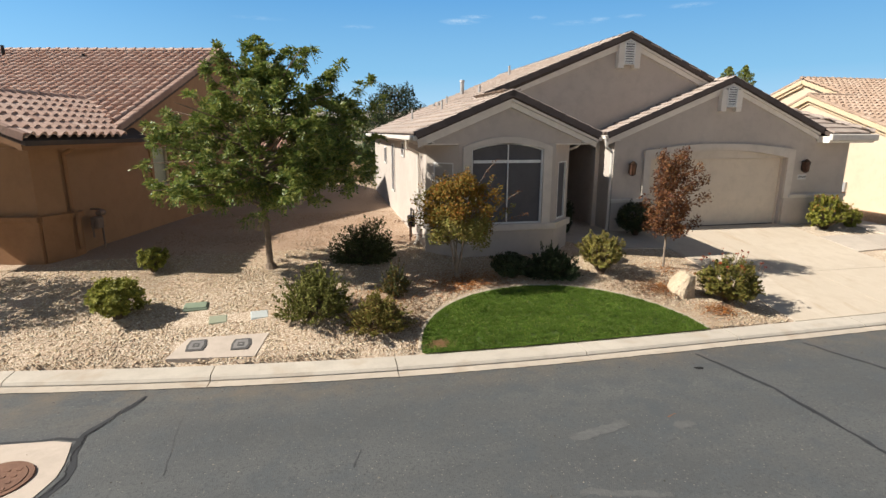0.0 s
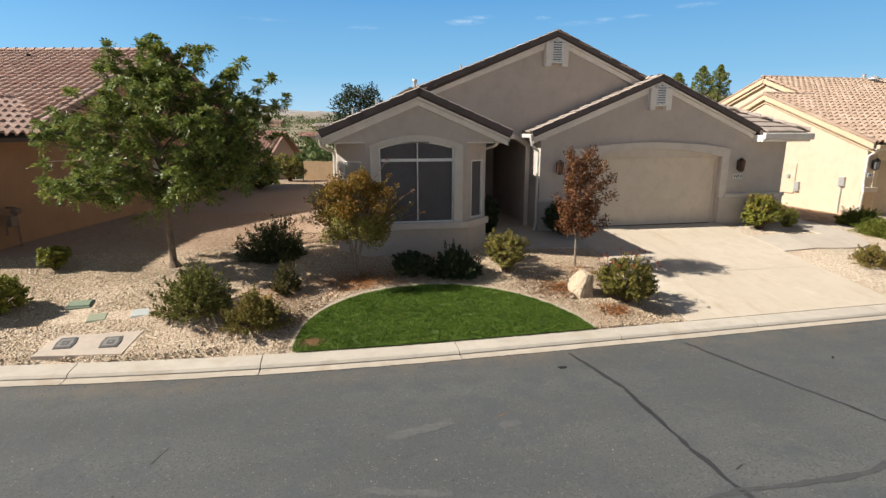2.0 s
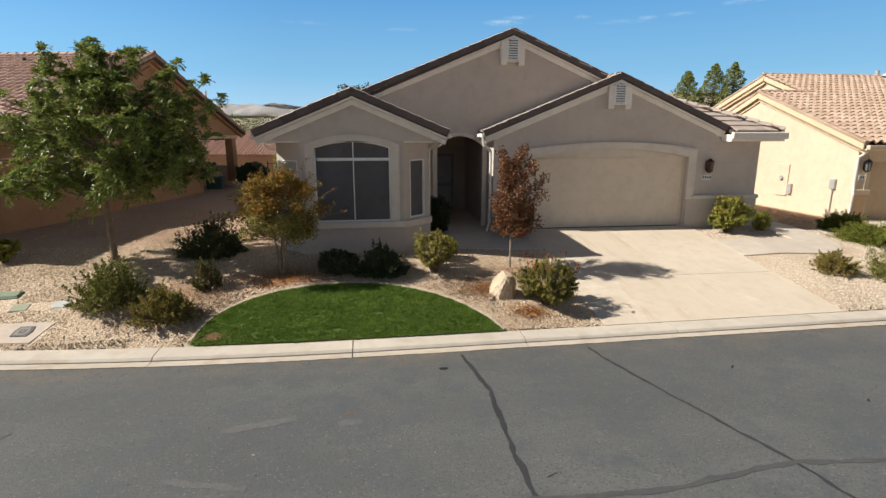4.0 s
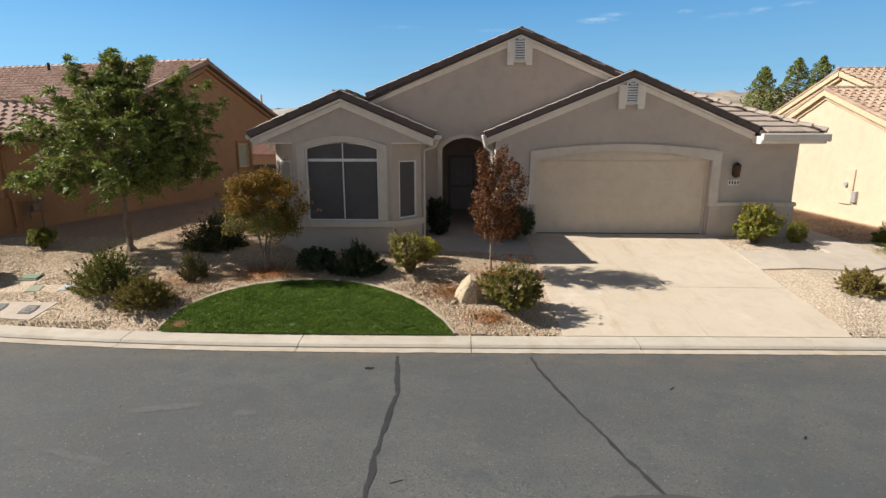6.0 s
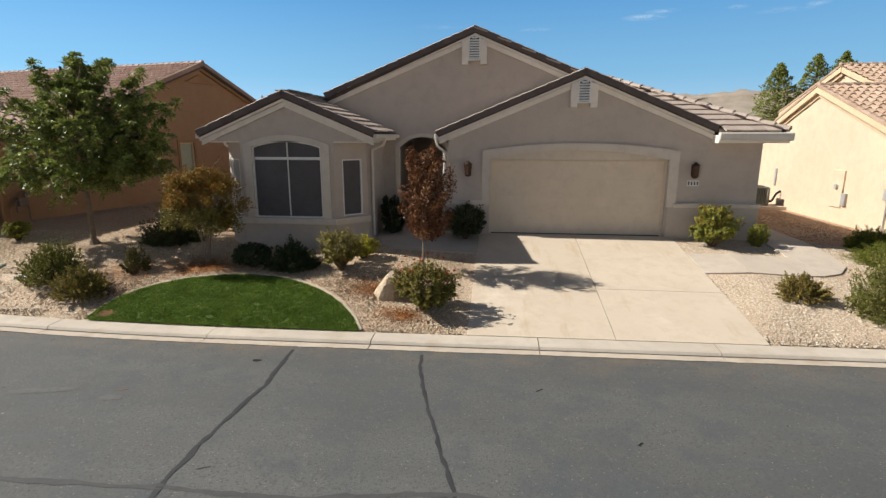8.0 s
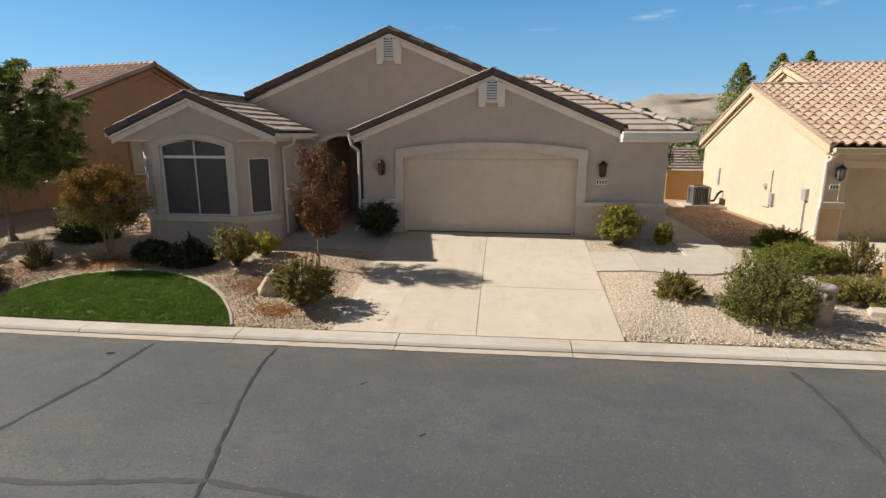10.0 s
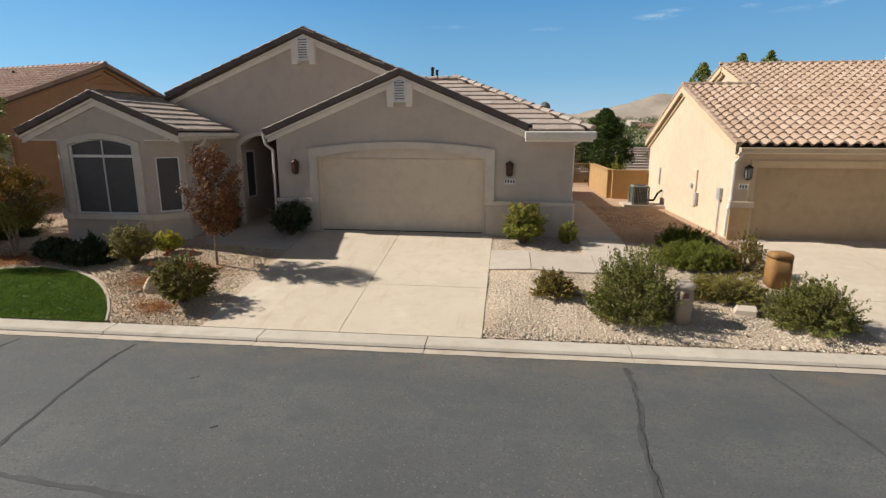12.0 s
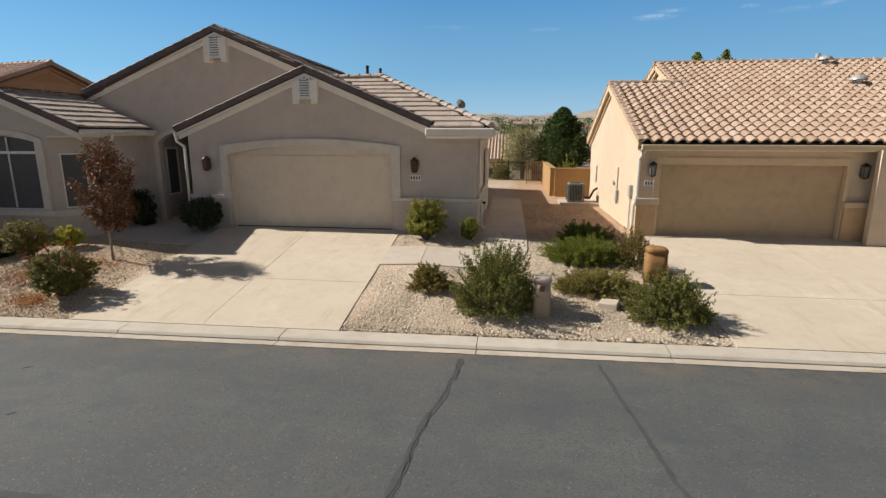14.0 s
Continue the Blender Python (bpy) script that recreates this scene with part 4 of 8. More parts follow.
# front door
fd = part("front_door", boxed(6.72, 18.68, 0.87, 7.72, 18.74, 2.95), surf("door_grey", (0.34, 0.33, 0.33), (0.29, 0.28, 0.28), 1, 20, 0.5, 0.05, 0.002), house, "grey screened front door")
for zz in ((0.95, 1.75), (1.85, 2.85)):
    part("door_screen", boxed(6.82, 18.65, zz[0], 7.62, 18.68, zz[1]), surf("pale_screen", (0.52, 0.52, 0.52), (0.40, 0.40, 0.41), 1, 200, 0.4, 0.05, 0.001), fd)
part("door_handle", cyl(bmesh.new(), (7.66, 18.64, 1.85), (7.66, 18.64, 2.0), 0.014), BRONZE, fd, "bronze door handle")


# gable vents
def gable_vent(cx, zb, zt, y, w, trim_w, drop, wall):
    """A white louvre between two cream legs, set just proud of the barge boards."""
    def outline(hw, z0, z1, rise):
        return [(cx - hw, z0), (cx + hw, z0), (cx + hw, z1 - rise)] + arc(cx - hw, cx + hw, z1 - rise, rise, 8)[::-1][1:-1] + [(cx - hw, z1 - rise)]
    vent = part("gable_vent", sheet([outline(w / 2, zb, zt, 0.07)], wall - y, facing(y)), FASCIA, house, "white louvred gable vent")
    part("vent_recess", sheet([outline(w / 2 - 0.035, zb + 0.03, zt - 0.04, 0.06)], 0.004, facing(y - 0.006)), DARK, vent)
    part("vent_frame", sheet([outline(w / 2, zb, zt, 0.07), outline(w / 2 - 0.035, zb + 0.03, zt - 0.04, 0.06)], 0.03, facing(y - 0.032)), WHITE, vent)
    z = zb + 0.06
    while z < zt - 0.05:
        hw = w / 2 - 0.036 - max(0, (z + 0.07 - (zt - 0.07))) * 0.75
        bm = bmesh.new()
        box(bm, -hw, -0.004, -0.027, hw, 0.004, 0.027, pose(cx, y - 0.022, z, -28, 0, 0))
        part("louvre", bm, WHITE, vent)
        z += 0.068
    for sx in (-1, 1):
        x0 = cx + sx * (w / 2 + 0.002)
        part("vent_leg", boxed(min(x0, x0 + sx * trim_w), y - 0.02, zb - drop, max(x0, x0 + sx * trim_w), wall, zt - 0.12), FASCIA, vent)


gable_vent(8.82, 5.72, 6.40, FM + 0.03, 0.34, 0.18, 0.1, YM)
gable_vent(11.80, 4.50, 5.12, FG + 0.03, 0.34, 0.18, 0.12, YG)


# barge boards on the rakes: a deep upper board and a narrower lower moulding
def rake_boards(x0, z0, x1, z1, y_front, y_wall):
    for lo, hi, yf in ((-0.195, -0.04, y_front), (-0.33, -0.20, y_front + 0.06)):
        part("barge_board", sheet([[(x0, z0 + lo), (x1, z1 + lo), (x1, z1 + hi), (x0, z0 + hi)]], y_wall - yf, facing(yf)), FASCIA, house)


rake_boards(2.02, plane_a(2.02, 0), BAYX - 0.001, plane_a(BAYX, 0), FB + 0.05, YB)
rake_boards(BAYX + 0.001, plane_a(BAYX, 0), 6.48, plane_b(6.48, 0), FB + 0.05, YB)
rake_boards(BAYX + 0.2, plane_a(BAYX + 0.2, 0) + 0.07, RIDGE_X - 0.001, RIDGE_Z, FM + 0.05, YM)
rake_boards(RIDGE_X + 0.001, RIDGE_Z, 15.2, plane_c(15.2, 0), FM + 0.05, YM)
rake_boards(7.9, plane_d(7.9, 0), GARX - 0.001, plane_c(GARX, 0), FG + 0.05, YG)
rake_boards(GARX + 0.001, plane_c(GARX, 0), 15.22, plane_c(15.22, 0), FG + 0.05, YG)


# roof decks
def deck(name, poly, plane, thick=0.10):
    return part(name, sheet([poly], thick, lambda s, h, d: (s, h, plane(s, h) - 0.035 - d)), UNDERLAY, house, "brown concrete tile roof slope")


roof_a = deck("roof", [(2.0, FB + 0.03), (BAYX, FB + 0.03), (BAYX, FM + 0.03), (RIDGE_X, FM + 0.03), (RIDGE_X, 26.95), (2.0, 26.95)], plane_a)
roof_b = deck("roof", [(BAYX, FB + 0.03), (6.5, FB + 0.03), (6.5, YM), (BAYX, YM)], plane_b)
roof_c = deck("roof", [(RIDGE_X, FM + 0.03), (GARX, FM + 0.03), (GARX, FG + 0.03), (15.3, FG + 0.03), (15.3, 26.95), (RIDGE_X, 26.95)], plane_c)
roof_d = deck("roof", [(7.88, FG + 0.03), (GARX, FG + 0.03), (GARX, YM), (7.88, YM)], plane_d)
roof_e = deck("roof", [(15.3, 13.6), (16.93, 13.6), (13.1, 17.43), (11.4, 17.43), (15.3, 13.9)], plane_e)
roof_f = deck("roof", [(16.93, 13.6), (16.93, 21.6), (13.1, 17.77), (13.1, 17.43)], plane_f)
part("roof", sheet([[(16.93, 21.6), (11.4, 21.6), (11.4, 17.78), (13.1, 17.78)]], 0.1, lambda s, h, d: (s, h, 3.75 + 0.435 * (21.6 - h) - 0.035 - d)), UNDERLAY, house)


# eaves: fascia and gutter
def gutter_x(x, y0, y1, z, sgn):
    """A gutter that runs along y at the eave x; sgn is the side that it faces."""
    g = part("gutter", boxed(min(x, x + sgn * 0.11), y0, z - 0.16, max(x, x + sgn * 0.11), y1, z - 0.05), GUTTER, house, bevel=0.015)
    part("fascia_board", boxed(min(x, x - sgn * 0.03), y0, z - 0.22, max(x, x - sgn * 0.03), y1, z - 0.04), FASCIA, house)
    part("soffit", boxed(min(x - sgn * 0.03, x - sgn * 0.4), y0 + 0.02, z - 0.21, max(x - sgn * 0.03, x - sgn * 0.4), y1, z - 0.19), FASCIA, house)
    return g


gutter_x(2.0, FB + 0.05, 26.9, EZ, -1)
gutter_x(6.5, FB + 0.05, YM - 0.01, EZ, 1)
gutter_x(16.93, 13.55, 21.5, 3.74, 1)
gutter_x(7.88, FG + 0.05, YM - 0.01, EZ, -1)
part("gutter", boxed(15.2, 13.47, 3.52, 17.02, 13.59, 3.73), GUTTER, house, bevel=0.025)
part("eave_box", boxed(15.22, 13.56, 3.46, 16.95, 14.0, 3.66), FASCIA, house)


def downspout(pts):
    part("downspout", tube(bmesh.new(), pts, 0.038, 8), GUTTER, house, "cream painted downspout")


downspout([(1.93, 13.2, 3.6), (1.96, 13.3, 3.38), (2.28, 13.5, 3.22), (2.28, 13.5, 1.05), (2.1, 13.15, 0.9)])
downspout([(16.9, 14.6, 3.6), (16.86, 14.6, 3.5), (16.59, 14.6, 3.38), (16.58, 14.6, 1.95), (16.66, 14.6, 1.6), (16.66, 14.6, 0.98), (16.78, 14.5, 0.9)])
downspout([(6.58, 13.0, 3.6), (6.5, 13.05, 3.4), (6.18, 13.1, 3.28), (6.18, 13.1, 0.95)])
downspout([(7.8, 13.92, 3.6), (7.85, 13.92, 3.35), (8.05, 13.94, 3.2), (8.05, 13.94, 1.1), (7.95, 13.8, 0.92)])

# roof vents
for (x, y, h, r) in ((5.9, 23.2, 0.55, 0.09), (7.75, 22.3, 0.4, 0.05), (4.6, 20.5, 0.3, 0.035), (5.2, 18.0, 0.25, 0.05), (3.7, 17.2, 0.35, 0.03), (3.0, 19.0, 0.4, 0.03), (4.47, 21.44, 0.16, 0.07), (4.56, 22.83, 0.14, 0.06)):
    z = plane_a(x, y)
    vp = part("vent_pipe", cyl(bmesh.new(), (x, y, z - 0.1), (x, y, z + h), r, r, 12), PIPE, house, "galvanised roof vent pipe")
    if r > 0.08:
        part("cap", cyl(bmesh.new(), (x, y, z + h), (x, y, z + h + 0.07), r * 1.35, r * 1.1, 12), PIPE, vp)
for (x, y, h) in ((11.69, 20.95, 0.80), (11.42, 24.25, 0.97), (12.0, 17.9, 0.2)):
    z = plane_c(x, y)
    vp = part("vent_pipe", cyl(bmesh.new(), (x, y, z - 0.1), (x, y, z + h), 0.06, 0.06, 12), BRONZE, house, "dark roof vent pipe")
    part("cap", cyl(bmesh.new(), (x, y, z + h), (x, y, z + h + 0.06), 0.085, 0.07, 12), BRONZE, vp)


dpx, dpy = 15.85, 16.3
dpz = plane_f(dpx, 0)
dish = thing("satellite_dish", (dpx, dpy, dpz), "small grey satellite dish on the roof", "satellite dish")
part("mast", cyl(bmesh.new(), (dpx, dpy, dpz - 0.1), (dpx, dpy, dpz + 0.22), 0.02), IRON, dish)
part("reflector", cyl(bmesh.new(), (dpx, dpy + 0.03, dpz + 0.24), (dpx + 0.03, dpy + 0.08, dpz + 0.28), 0.04, 0.16, 20), surf("dish_grey", (0.22, 0.22, 0.22), (0.18, 0.18, 0.18), 3, 30, 0.6, 0.05, 0.002), dish)


AMBER = surf("amber_glass", (0.11, 0.055, 0.035), (0.075, 0.04, 0.028), 6, 30, 0.25, 0.05, 0.001)
SMOKED = surf("smoked_glass", (0.17, 0.165, 0.155), (0.11, 0.105, 0.10), 6, 30, 0.2, 0.05, 0.001)


def wall_lantern(x, y, z, metal=BRONZE, glass=AMBER, label="bronze outdoor wall lantern beside the garage door", glass_label="amber seeded glass"):
    lan = thing("wall_lantern", (x, y, z), label, "lamp", "wall lanterns")
    part("back_plate", boxed(x - 0.07, y - 0.02, z - 0.14, x + 0.07, y, z + 0.14), metal, lan, bevel=0.006)
    bm = cyl(bmesh.new(), (x, y - 0.12, z - 0.17), (x, y - 0.12, z + 0.13), 0.085, 0.11, 8)
    part("glass_body", bm, glass, lan, glass_label)
    part("top", cyl(bmesh.new(), (x, y - 0.12, z + 0.13), (x, y - 0.12, z + 0.22), 0.13, 0.02, 8), metal, lan)
    part("base", cyl(bmesh.new(), (x, y - 0.12, z - 0.21), (x, y - 0.12, z - 0.17), 0.04, 0.1, 8), metal, lan)
    for a in range(4):
        c, s_ = math.cos(a * math.pi / 2 + 0.78) * 0.105, math.sin(a * math.pi / 2 + 0.78) * 0.105
        part("bar", cyl(bmesh.new(), (x + c * 0.85, y - 0.12 + s_ * 0.85, z - 0.17), (x + c, y - 0.12 + s_, z + 0.13), 0.008, 0.008, 6), metal, lan)
    part("arm", boxed(x - 0.015, y - 0.12, z + 0.06, x + 0.015, y - 0.015, z + 0.09), metal, lan)
    return lan


wall_lantern(14.83, YG, 2.73)
wall_lantern(8.72, YG, 2.73)

# side door of the garage
sd = part("side_door", boxed(16.585, 18.6, 0.9, 16.61, 19.55, 2.95), TRIM, house, "pale painted side door")
for (ya, yb, za, zb) in ((18.48, 18.6, 0.9, 3.07), (19.55, 19.67, 0.9, 3.07), (18.6, 19.55, 2.95, 3.07)):
    part("door_frame", boxed(16.583, ya, za, 16.65, yb, zb), WHITE, sd)
part("door_handle", cyl(bmesh.new(), (16.62, 18.68, 1.85), (16.66, 18.68, 1.85), 0.03), BRONZE, sd)
part("hose_bib", cyl(bmesh.new(), (16.6, 16.1, 1.45), (16.72, 16.1, 1.45), 0.035), IRON, house)



def number_plate(x, y, z, w=0.3):
    pl = thing("wall_plaque", (x, y, z), "small white plaque with dark marks on the wall", "plaque", "wall plaques")
    part("plate", boxed(x - w / 2, y - 0.02, z - 0.075, x + w / 2, y, z + 0.075), WHITE, pl, bevel=0.004)
    for i in range(4):
        xx = x - w / 2 + w * (i + 0.5) / 4
        part("mark", boxed(xx - 0.018, y - 0.024, z - 0.045, xx + 0.018, y - 0.019, z + 0.045), DARK, pl)
    return pl


number_plate(14.84, YG, 2.38)


# ---- neighbouring house with the terracotta roof, turned with the bend of the street ----
ML = Matrix.Translation((-6.22, 13.28, 0)) @ Matrix.Rotation(radians(-12.6), 4, "Z")
left_house = thing("neighbour_house", (-9.5, 20.0, 0.9), "terracotta stucco house with barrel tile roof", "house", "neighbouring houses")


def lpart(name, bm, mat, parent=left_house, label="", bevel=0.0):
    bmesh.ops.transform(bm, matrix=ML, verts=bm.verts)
    return part(name, bm, mat, parent, label, bevel)


LE, LS = 3.71, 0.41
EAVE_U, APEX_U, BACK_U = 2.2, 9.66, 17.12
WING_V = -1.8


def lmain_f(v, u):
    return LE + LS * (u - EAVE_U)


def lmain_b(v, u):
    return LE + LS * (BACK_U - u)


def lwing_r(v, u):
    return LE + LS * (0.5 - v)


def lwing_l(v, u):
    return LE + LS * (v + 4.1)


LTOP = LE + LS * (APEX_U - EAVE_U)
PATIO_U = 12.85
win_hole, win_hole2, win_hole3 = [[(a, c), (b, c), (b, d), (a, d)] for a, b, c, d in ((4.4, 5.35, 2.05, 3.3), (11.65, 12.55, 2.1, 3.25), (8.12, 8.95, 1.82, 3.3))]
lpart("side_wall", sheet([[(0.55, 0.5), (PATIO_U, 0.5), (PATIO_U, 3.46), (16.7, 3.46), (16.7, LE - 0.02), (APEX_U, LTOP - 0.16), (EAVE_U + 0.3, LE - 0.02), (0.55, LE - 0.12)], win_hole, win_hole2, win_hole3], 0.2, lambda s, h, d: (-d, s, h)), ORANGE)
lpart("front_wall", sheet([[(-4.0, 0.5), (-0.25, 0.5), (-0.25, 3.7), (WING_V, lwing_r(WING_V, 0) - 0.15), (-3.9, 3.7), (-4.0, 3.7)]], 0.2, lambda s, h, d: (s, d, h)), ORANGE)
lpart("front_wall", boxed(-14, 2.6, 0.5, -4.0, 2.8, 3.6), ORANGE)
lpart("wing_west_wall", boxed(-4.0, 0.2, 0.5, -3.8, 2.6, 3.6), ORANGE)
lpart("rear_wall", boxed(-14, 16.5, 0.5, -4.2, 16.7, 3.6), ORANGE)
# covered patio cut into the rear corner
lpart("patio_wall", boxed(-4.2, PATIO_U - 0.2, 0.5, -0.2, PATIO_U, 3.46), ORANGE)
lpart("patio_wall", boxed(-4.4, PATIO_U - 0.2, 0.5, -4.2, 16.5, 3.46), ORANGE)
lpart("patio_ceiling", boxed(-4.2, PATIO_U, 3.48, -0.2, 16.5, 3.54), ORANGE_TRIM)
lpart("patio_beam", boxed(-4.2, 16.5, 3.3, -0.2, 16.7, 3.6), ORANGE)
lpart("beam_trim", boxed(-0.02, PATIO_U, 3.40, 0.04, 16.72, 3.56), CREAM_TRIM)
patio_post = lpart("patio_post", boxed(-0.42, 16.12, 0.84, 0.0, 16.54, 3.46), ORANGE, left_house, "square stucco patio post", bevel=0.01)
lpart("post_base", boxed(-0.5, 16.04, 0.6, 0.08, 16.62, 1.12), PADCON, patio_post, "pale concrete post base", bevel=0.015)


def splay(out, z0, z1, grow=0.0):
    """A wall piece across the cut corner, standing out from it by the given depth."""
    a, b = Vector((-0.25 - grow, 0.0 - grow * 0.1, 0)), Vector((0.0 + grow * 0.1, 0.55 + grow, 0))
    n = Vector((b.y - a.y, a.x - b.x, 0)).normalized()
    bm = bmesh.new()
    lo = [bm.verts.new((p.x, p.y, z0)) for p in (a - n * 0.15, a + n * out, b + n * out, b - n * 0.15)]
    hi = [bm.verts.new((v.co.x, v.co.y, z1)) for v in lo]
    bm.faces.new(lo[::-1])
    bm.faces.new(hi)
    for k in range(4):
        bm.faces.new((lo[k - 1], lo[k], hi[k], hi[k - 1]))
    return bm


lpart("corner_wall", splay(0.0, 0.5, LE - 0.1), ORANGE)
lpart("wainscot", boxed(-4.05, -0.09, 0.5, -0.22, 0.0, 1.75), ORANGE_TRIM, bevel=0.01)
lpart("ledge", boxed(-4.1, -0.14, 1.75, -0.2, 0.0, 1.88), ORANGE_TRIM, bevel=0.015)
lpart("wainscot", splay(0.085, 0.5, 1.745), ORANGE_TRIM)
lpart("ledge", splay(0.135, 1.75, 1.875), ORANGE_TRIM)
lpart("wainscot", boxed(0.0, 0.52, 0.5, 0.09, 0.9, 1.75), ORANGE_TRIM, bevel=0.01)
lpart("ledge", boxed(0.0, 0.5, 1.75, 0.14, 0.95, 1.88), ORANGE_TRIM, bevel=0.015)
BLIND = surf("pale_green_blind", (0.44, 0.45, 0.33), (0.38, 0.39, 0.28), 2.0, 20, 0.7, 0.05, 0.002)
for (u0, u1, z0, z1) in ((4.4, 5.35, 2.05, 3.3), (11.65, 12.55, 2.1, 3.25), (8.12, 8.95, 1.82, 3.3)):
    w = lpart("window", boxed(-0.12, u0, z0, -0.1, u1, z1), BLIND, left_house, "side window with a pale green blind")
    lpart("window_frame", sheet([[(u0, z0), (u1, z0), (u1, z1), (u0, z1)], [(u0 + 0.06, z0 + 0.06), (u1 - 0.06, z0 + 0.06), (u1 - 0.06, z1 - 0.06), (u0 + 0.06, z1 - 0.06)]], 0.06, lambda s, h, d: (-0.02 - d, s, h)), CREAM_TRIM, w)
    lpart("window_trim", sheet([[(u0 - 0.12, z0 - 0.12), (u1 + 0.12, z0 - 0.12), (u1 + 0.12, z1 + 0.12), (u0 - 0.12, z1 + 0.12)], [(u0, z0), (u1, z0), (u1, z1), (u0, z1)]], 0.05, lambda s, h, d: (0.05 - d, s, h)), ORANGE_TRIM, w)
lpart("gable_trim", sheet([[(8.7, 5.9), (10.6, 5.9), (9.66, 6.32)]], 0.05, lambda s, h, d: (0.05 - d, s, h)), ORANGE_TRIM)
for (ua, za, ub, zb) in ((EAVE_U, LE, APEX_U - 0.001, LTOP), (APEX_U + 0.001, LTOP, BACK_U, LE)):
    lpart("barge_board", sheet([[(ua, za - 0.28), (ub, zb - 0.28), (ub, zb - 0.05), (ua, za - 0.05)]], 0.16, lambda s, h, d: (0.16 - d, s, h)), ORANGE_TRIM)
lpart("eave_fascia", boxed(0.52, -1.2, LE - 0.32, 0.60, 3.0, LE - 0.14), ORANGE_TRIM)
lpart("eave_soffit", boxed(0.0, -1.15, LE - 0.30, 0.52, 3.0, LE - 0.28), ORANGE_TRIM)
lpart("barge_board", sheet([[(WING_V, lwing_r(WING_V, 0) - 0.28), (0.52, lwing_r(0.52, 0) - 0.28), (0.52, lwing_r(0.52, 0) - 0.05), (WING_V, lwing_r(WING_V, 0) - 0.05)]], 0.1, lambda s, h, d: (s, -1.2 + d, h)), ORANGE_TRIM)
lpart("barge_board", sheet([[(-4.0, lwing_l(-4.0, 0) - 0.28), (WING_V, lwing_l(WING_V, 0) - 0.28), (WING_V, lwing_l(WING_V, 0) - 0.05), (-4.0, lwing_l(-4.0, 0) - 0.05)]], 0.1, lambda s, h, d: (s, -1.2 + d, h)), ORANGE_TRIM)
lpart("downspout", tube(bmesh.new(), [(0.44, 0.6, 3.45), (0.2, 0.64, 3.32), (0.06, 0.66, 3.25), (0.06, 0.66, 1.95), (0.16, 0.66, 1.85), (0.16, 0.66, 1.0)], 0.045), ORANGE_TRIM, left_house, "painted downspout at the corner")


def ldeck(poly, plane):
    return lpart("roof", sheet([poly], 0.1, lambda s, h, d: (s, h, plane(s, h) - 0.06 - d)), UNDERLAY, left_house, "terracotta barrel tile roof slope")


lroof_f = ldeck([(-16, EAVE_U), (0.3, EAVE_U), (0.3, APEX_U), (-16, APEX_U)], lmain_f)
lroof_b = ldeck([(-16, APEX_U), (0.3, APEX_U), (0.3, BACK_U), (-16, BACK_U)], lmain_b)
lroof_w = ldeck([(WING_V, -1.2), (0.68, -1.2), (0.68, 3.2), (WING_V, 5.0)], lwing_r)
ldeck([(-4.1, -1.2), (WING_V, -1.2), (WING_V, 5.0), (-4.1, 3.2)], lwing_l)

for pv, pu, ph in ((-7.6, 8.9, 0.42), (-4.4, 8.6, 0.2)):
    lpart("vent_pipe", cyl(bmesh.new(), (pv, pu, lmain_f(pv, pu) - 0.1), (pv, pu, lmain_f(pv, pu) + ph), 0.06, 0.06, 10), IRON, left_house, "dark roof vent pipe")
lpart("vent_pipe", cyl(bmesh.new(), (-0.5, 14.75, lmain_b(0, 14.75) - 0.1), (-0.5, 14.75, 5.75), 0.06, 0.06, 10), WHITE, left_house, "tall white vent pipe")
METER = surf("weathered_meter", (0.24, 0.17, 0.13), (0.17, 0.12, 0.09), 5, 30, 0.6, 0.1, 0.003, metal=0.2)
meter = thing("gas_meter", ML @ Vector((0.3, 1.18, 0.88)), "grey gas meter with pipes beside the wall", "gas meter")
lpart("meter_body", boxed(0.16, 1.06, 1.40, 0.36, 1.3, 1.68), METER, meter, bevel=0.02)
lpart("pipe", tube(bmesh.new(), [(0.26, 1.36, 0.85), (0.26, 1.36, 1.85), (0.02, 1.36, 1.85)], 0.024), METER, meter)
lpart("pipe", tube(bmesh.new(), [(0.26, 1.00, 1.2), (0.26, 1.00, 1.6), (0.26, 1.08, 1.6)], 0.022), METER, meter)
lpart("regulator", cyl(bmesh.new(), (0.26, 1.26, 1.76), (0.26, 1.46, 1.76), 0.075), METER, meter)

# ---- neighbouring house with the peach roof ----
right_house = thing("neighbour_house", (25.0, 19.0, 0.72), "cream stucco house with peach barrel tile roof", "house", "neighbouring houses")
RX, RY, RE, RS = 21.12, 15.1, 3.36, 0.378
R_EAVE, R_RIDGE, R_REAR, R_TOP = 14.75, 20.05, 24.6, 22.65
R_STEP = 23.2


def rf(x, y):
    return RE + RS * (y - R_EAVE)


def rb(x, y):
    return rf(x, R_RIDGE) - 0.44 * (y - R_RIDGE)


def rb2(x, y):
    return rf(x, R_TOP) - RS * (y - R_TOP)


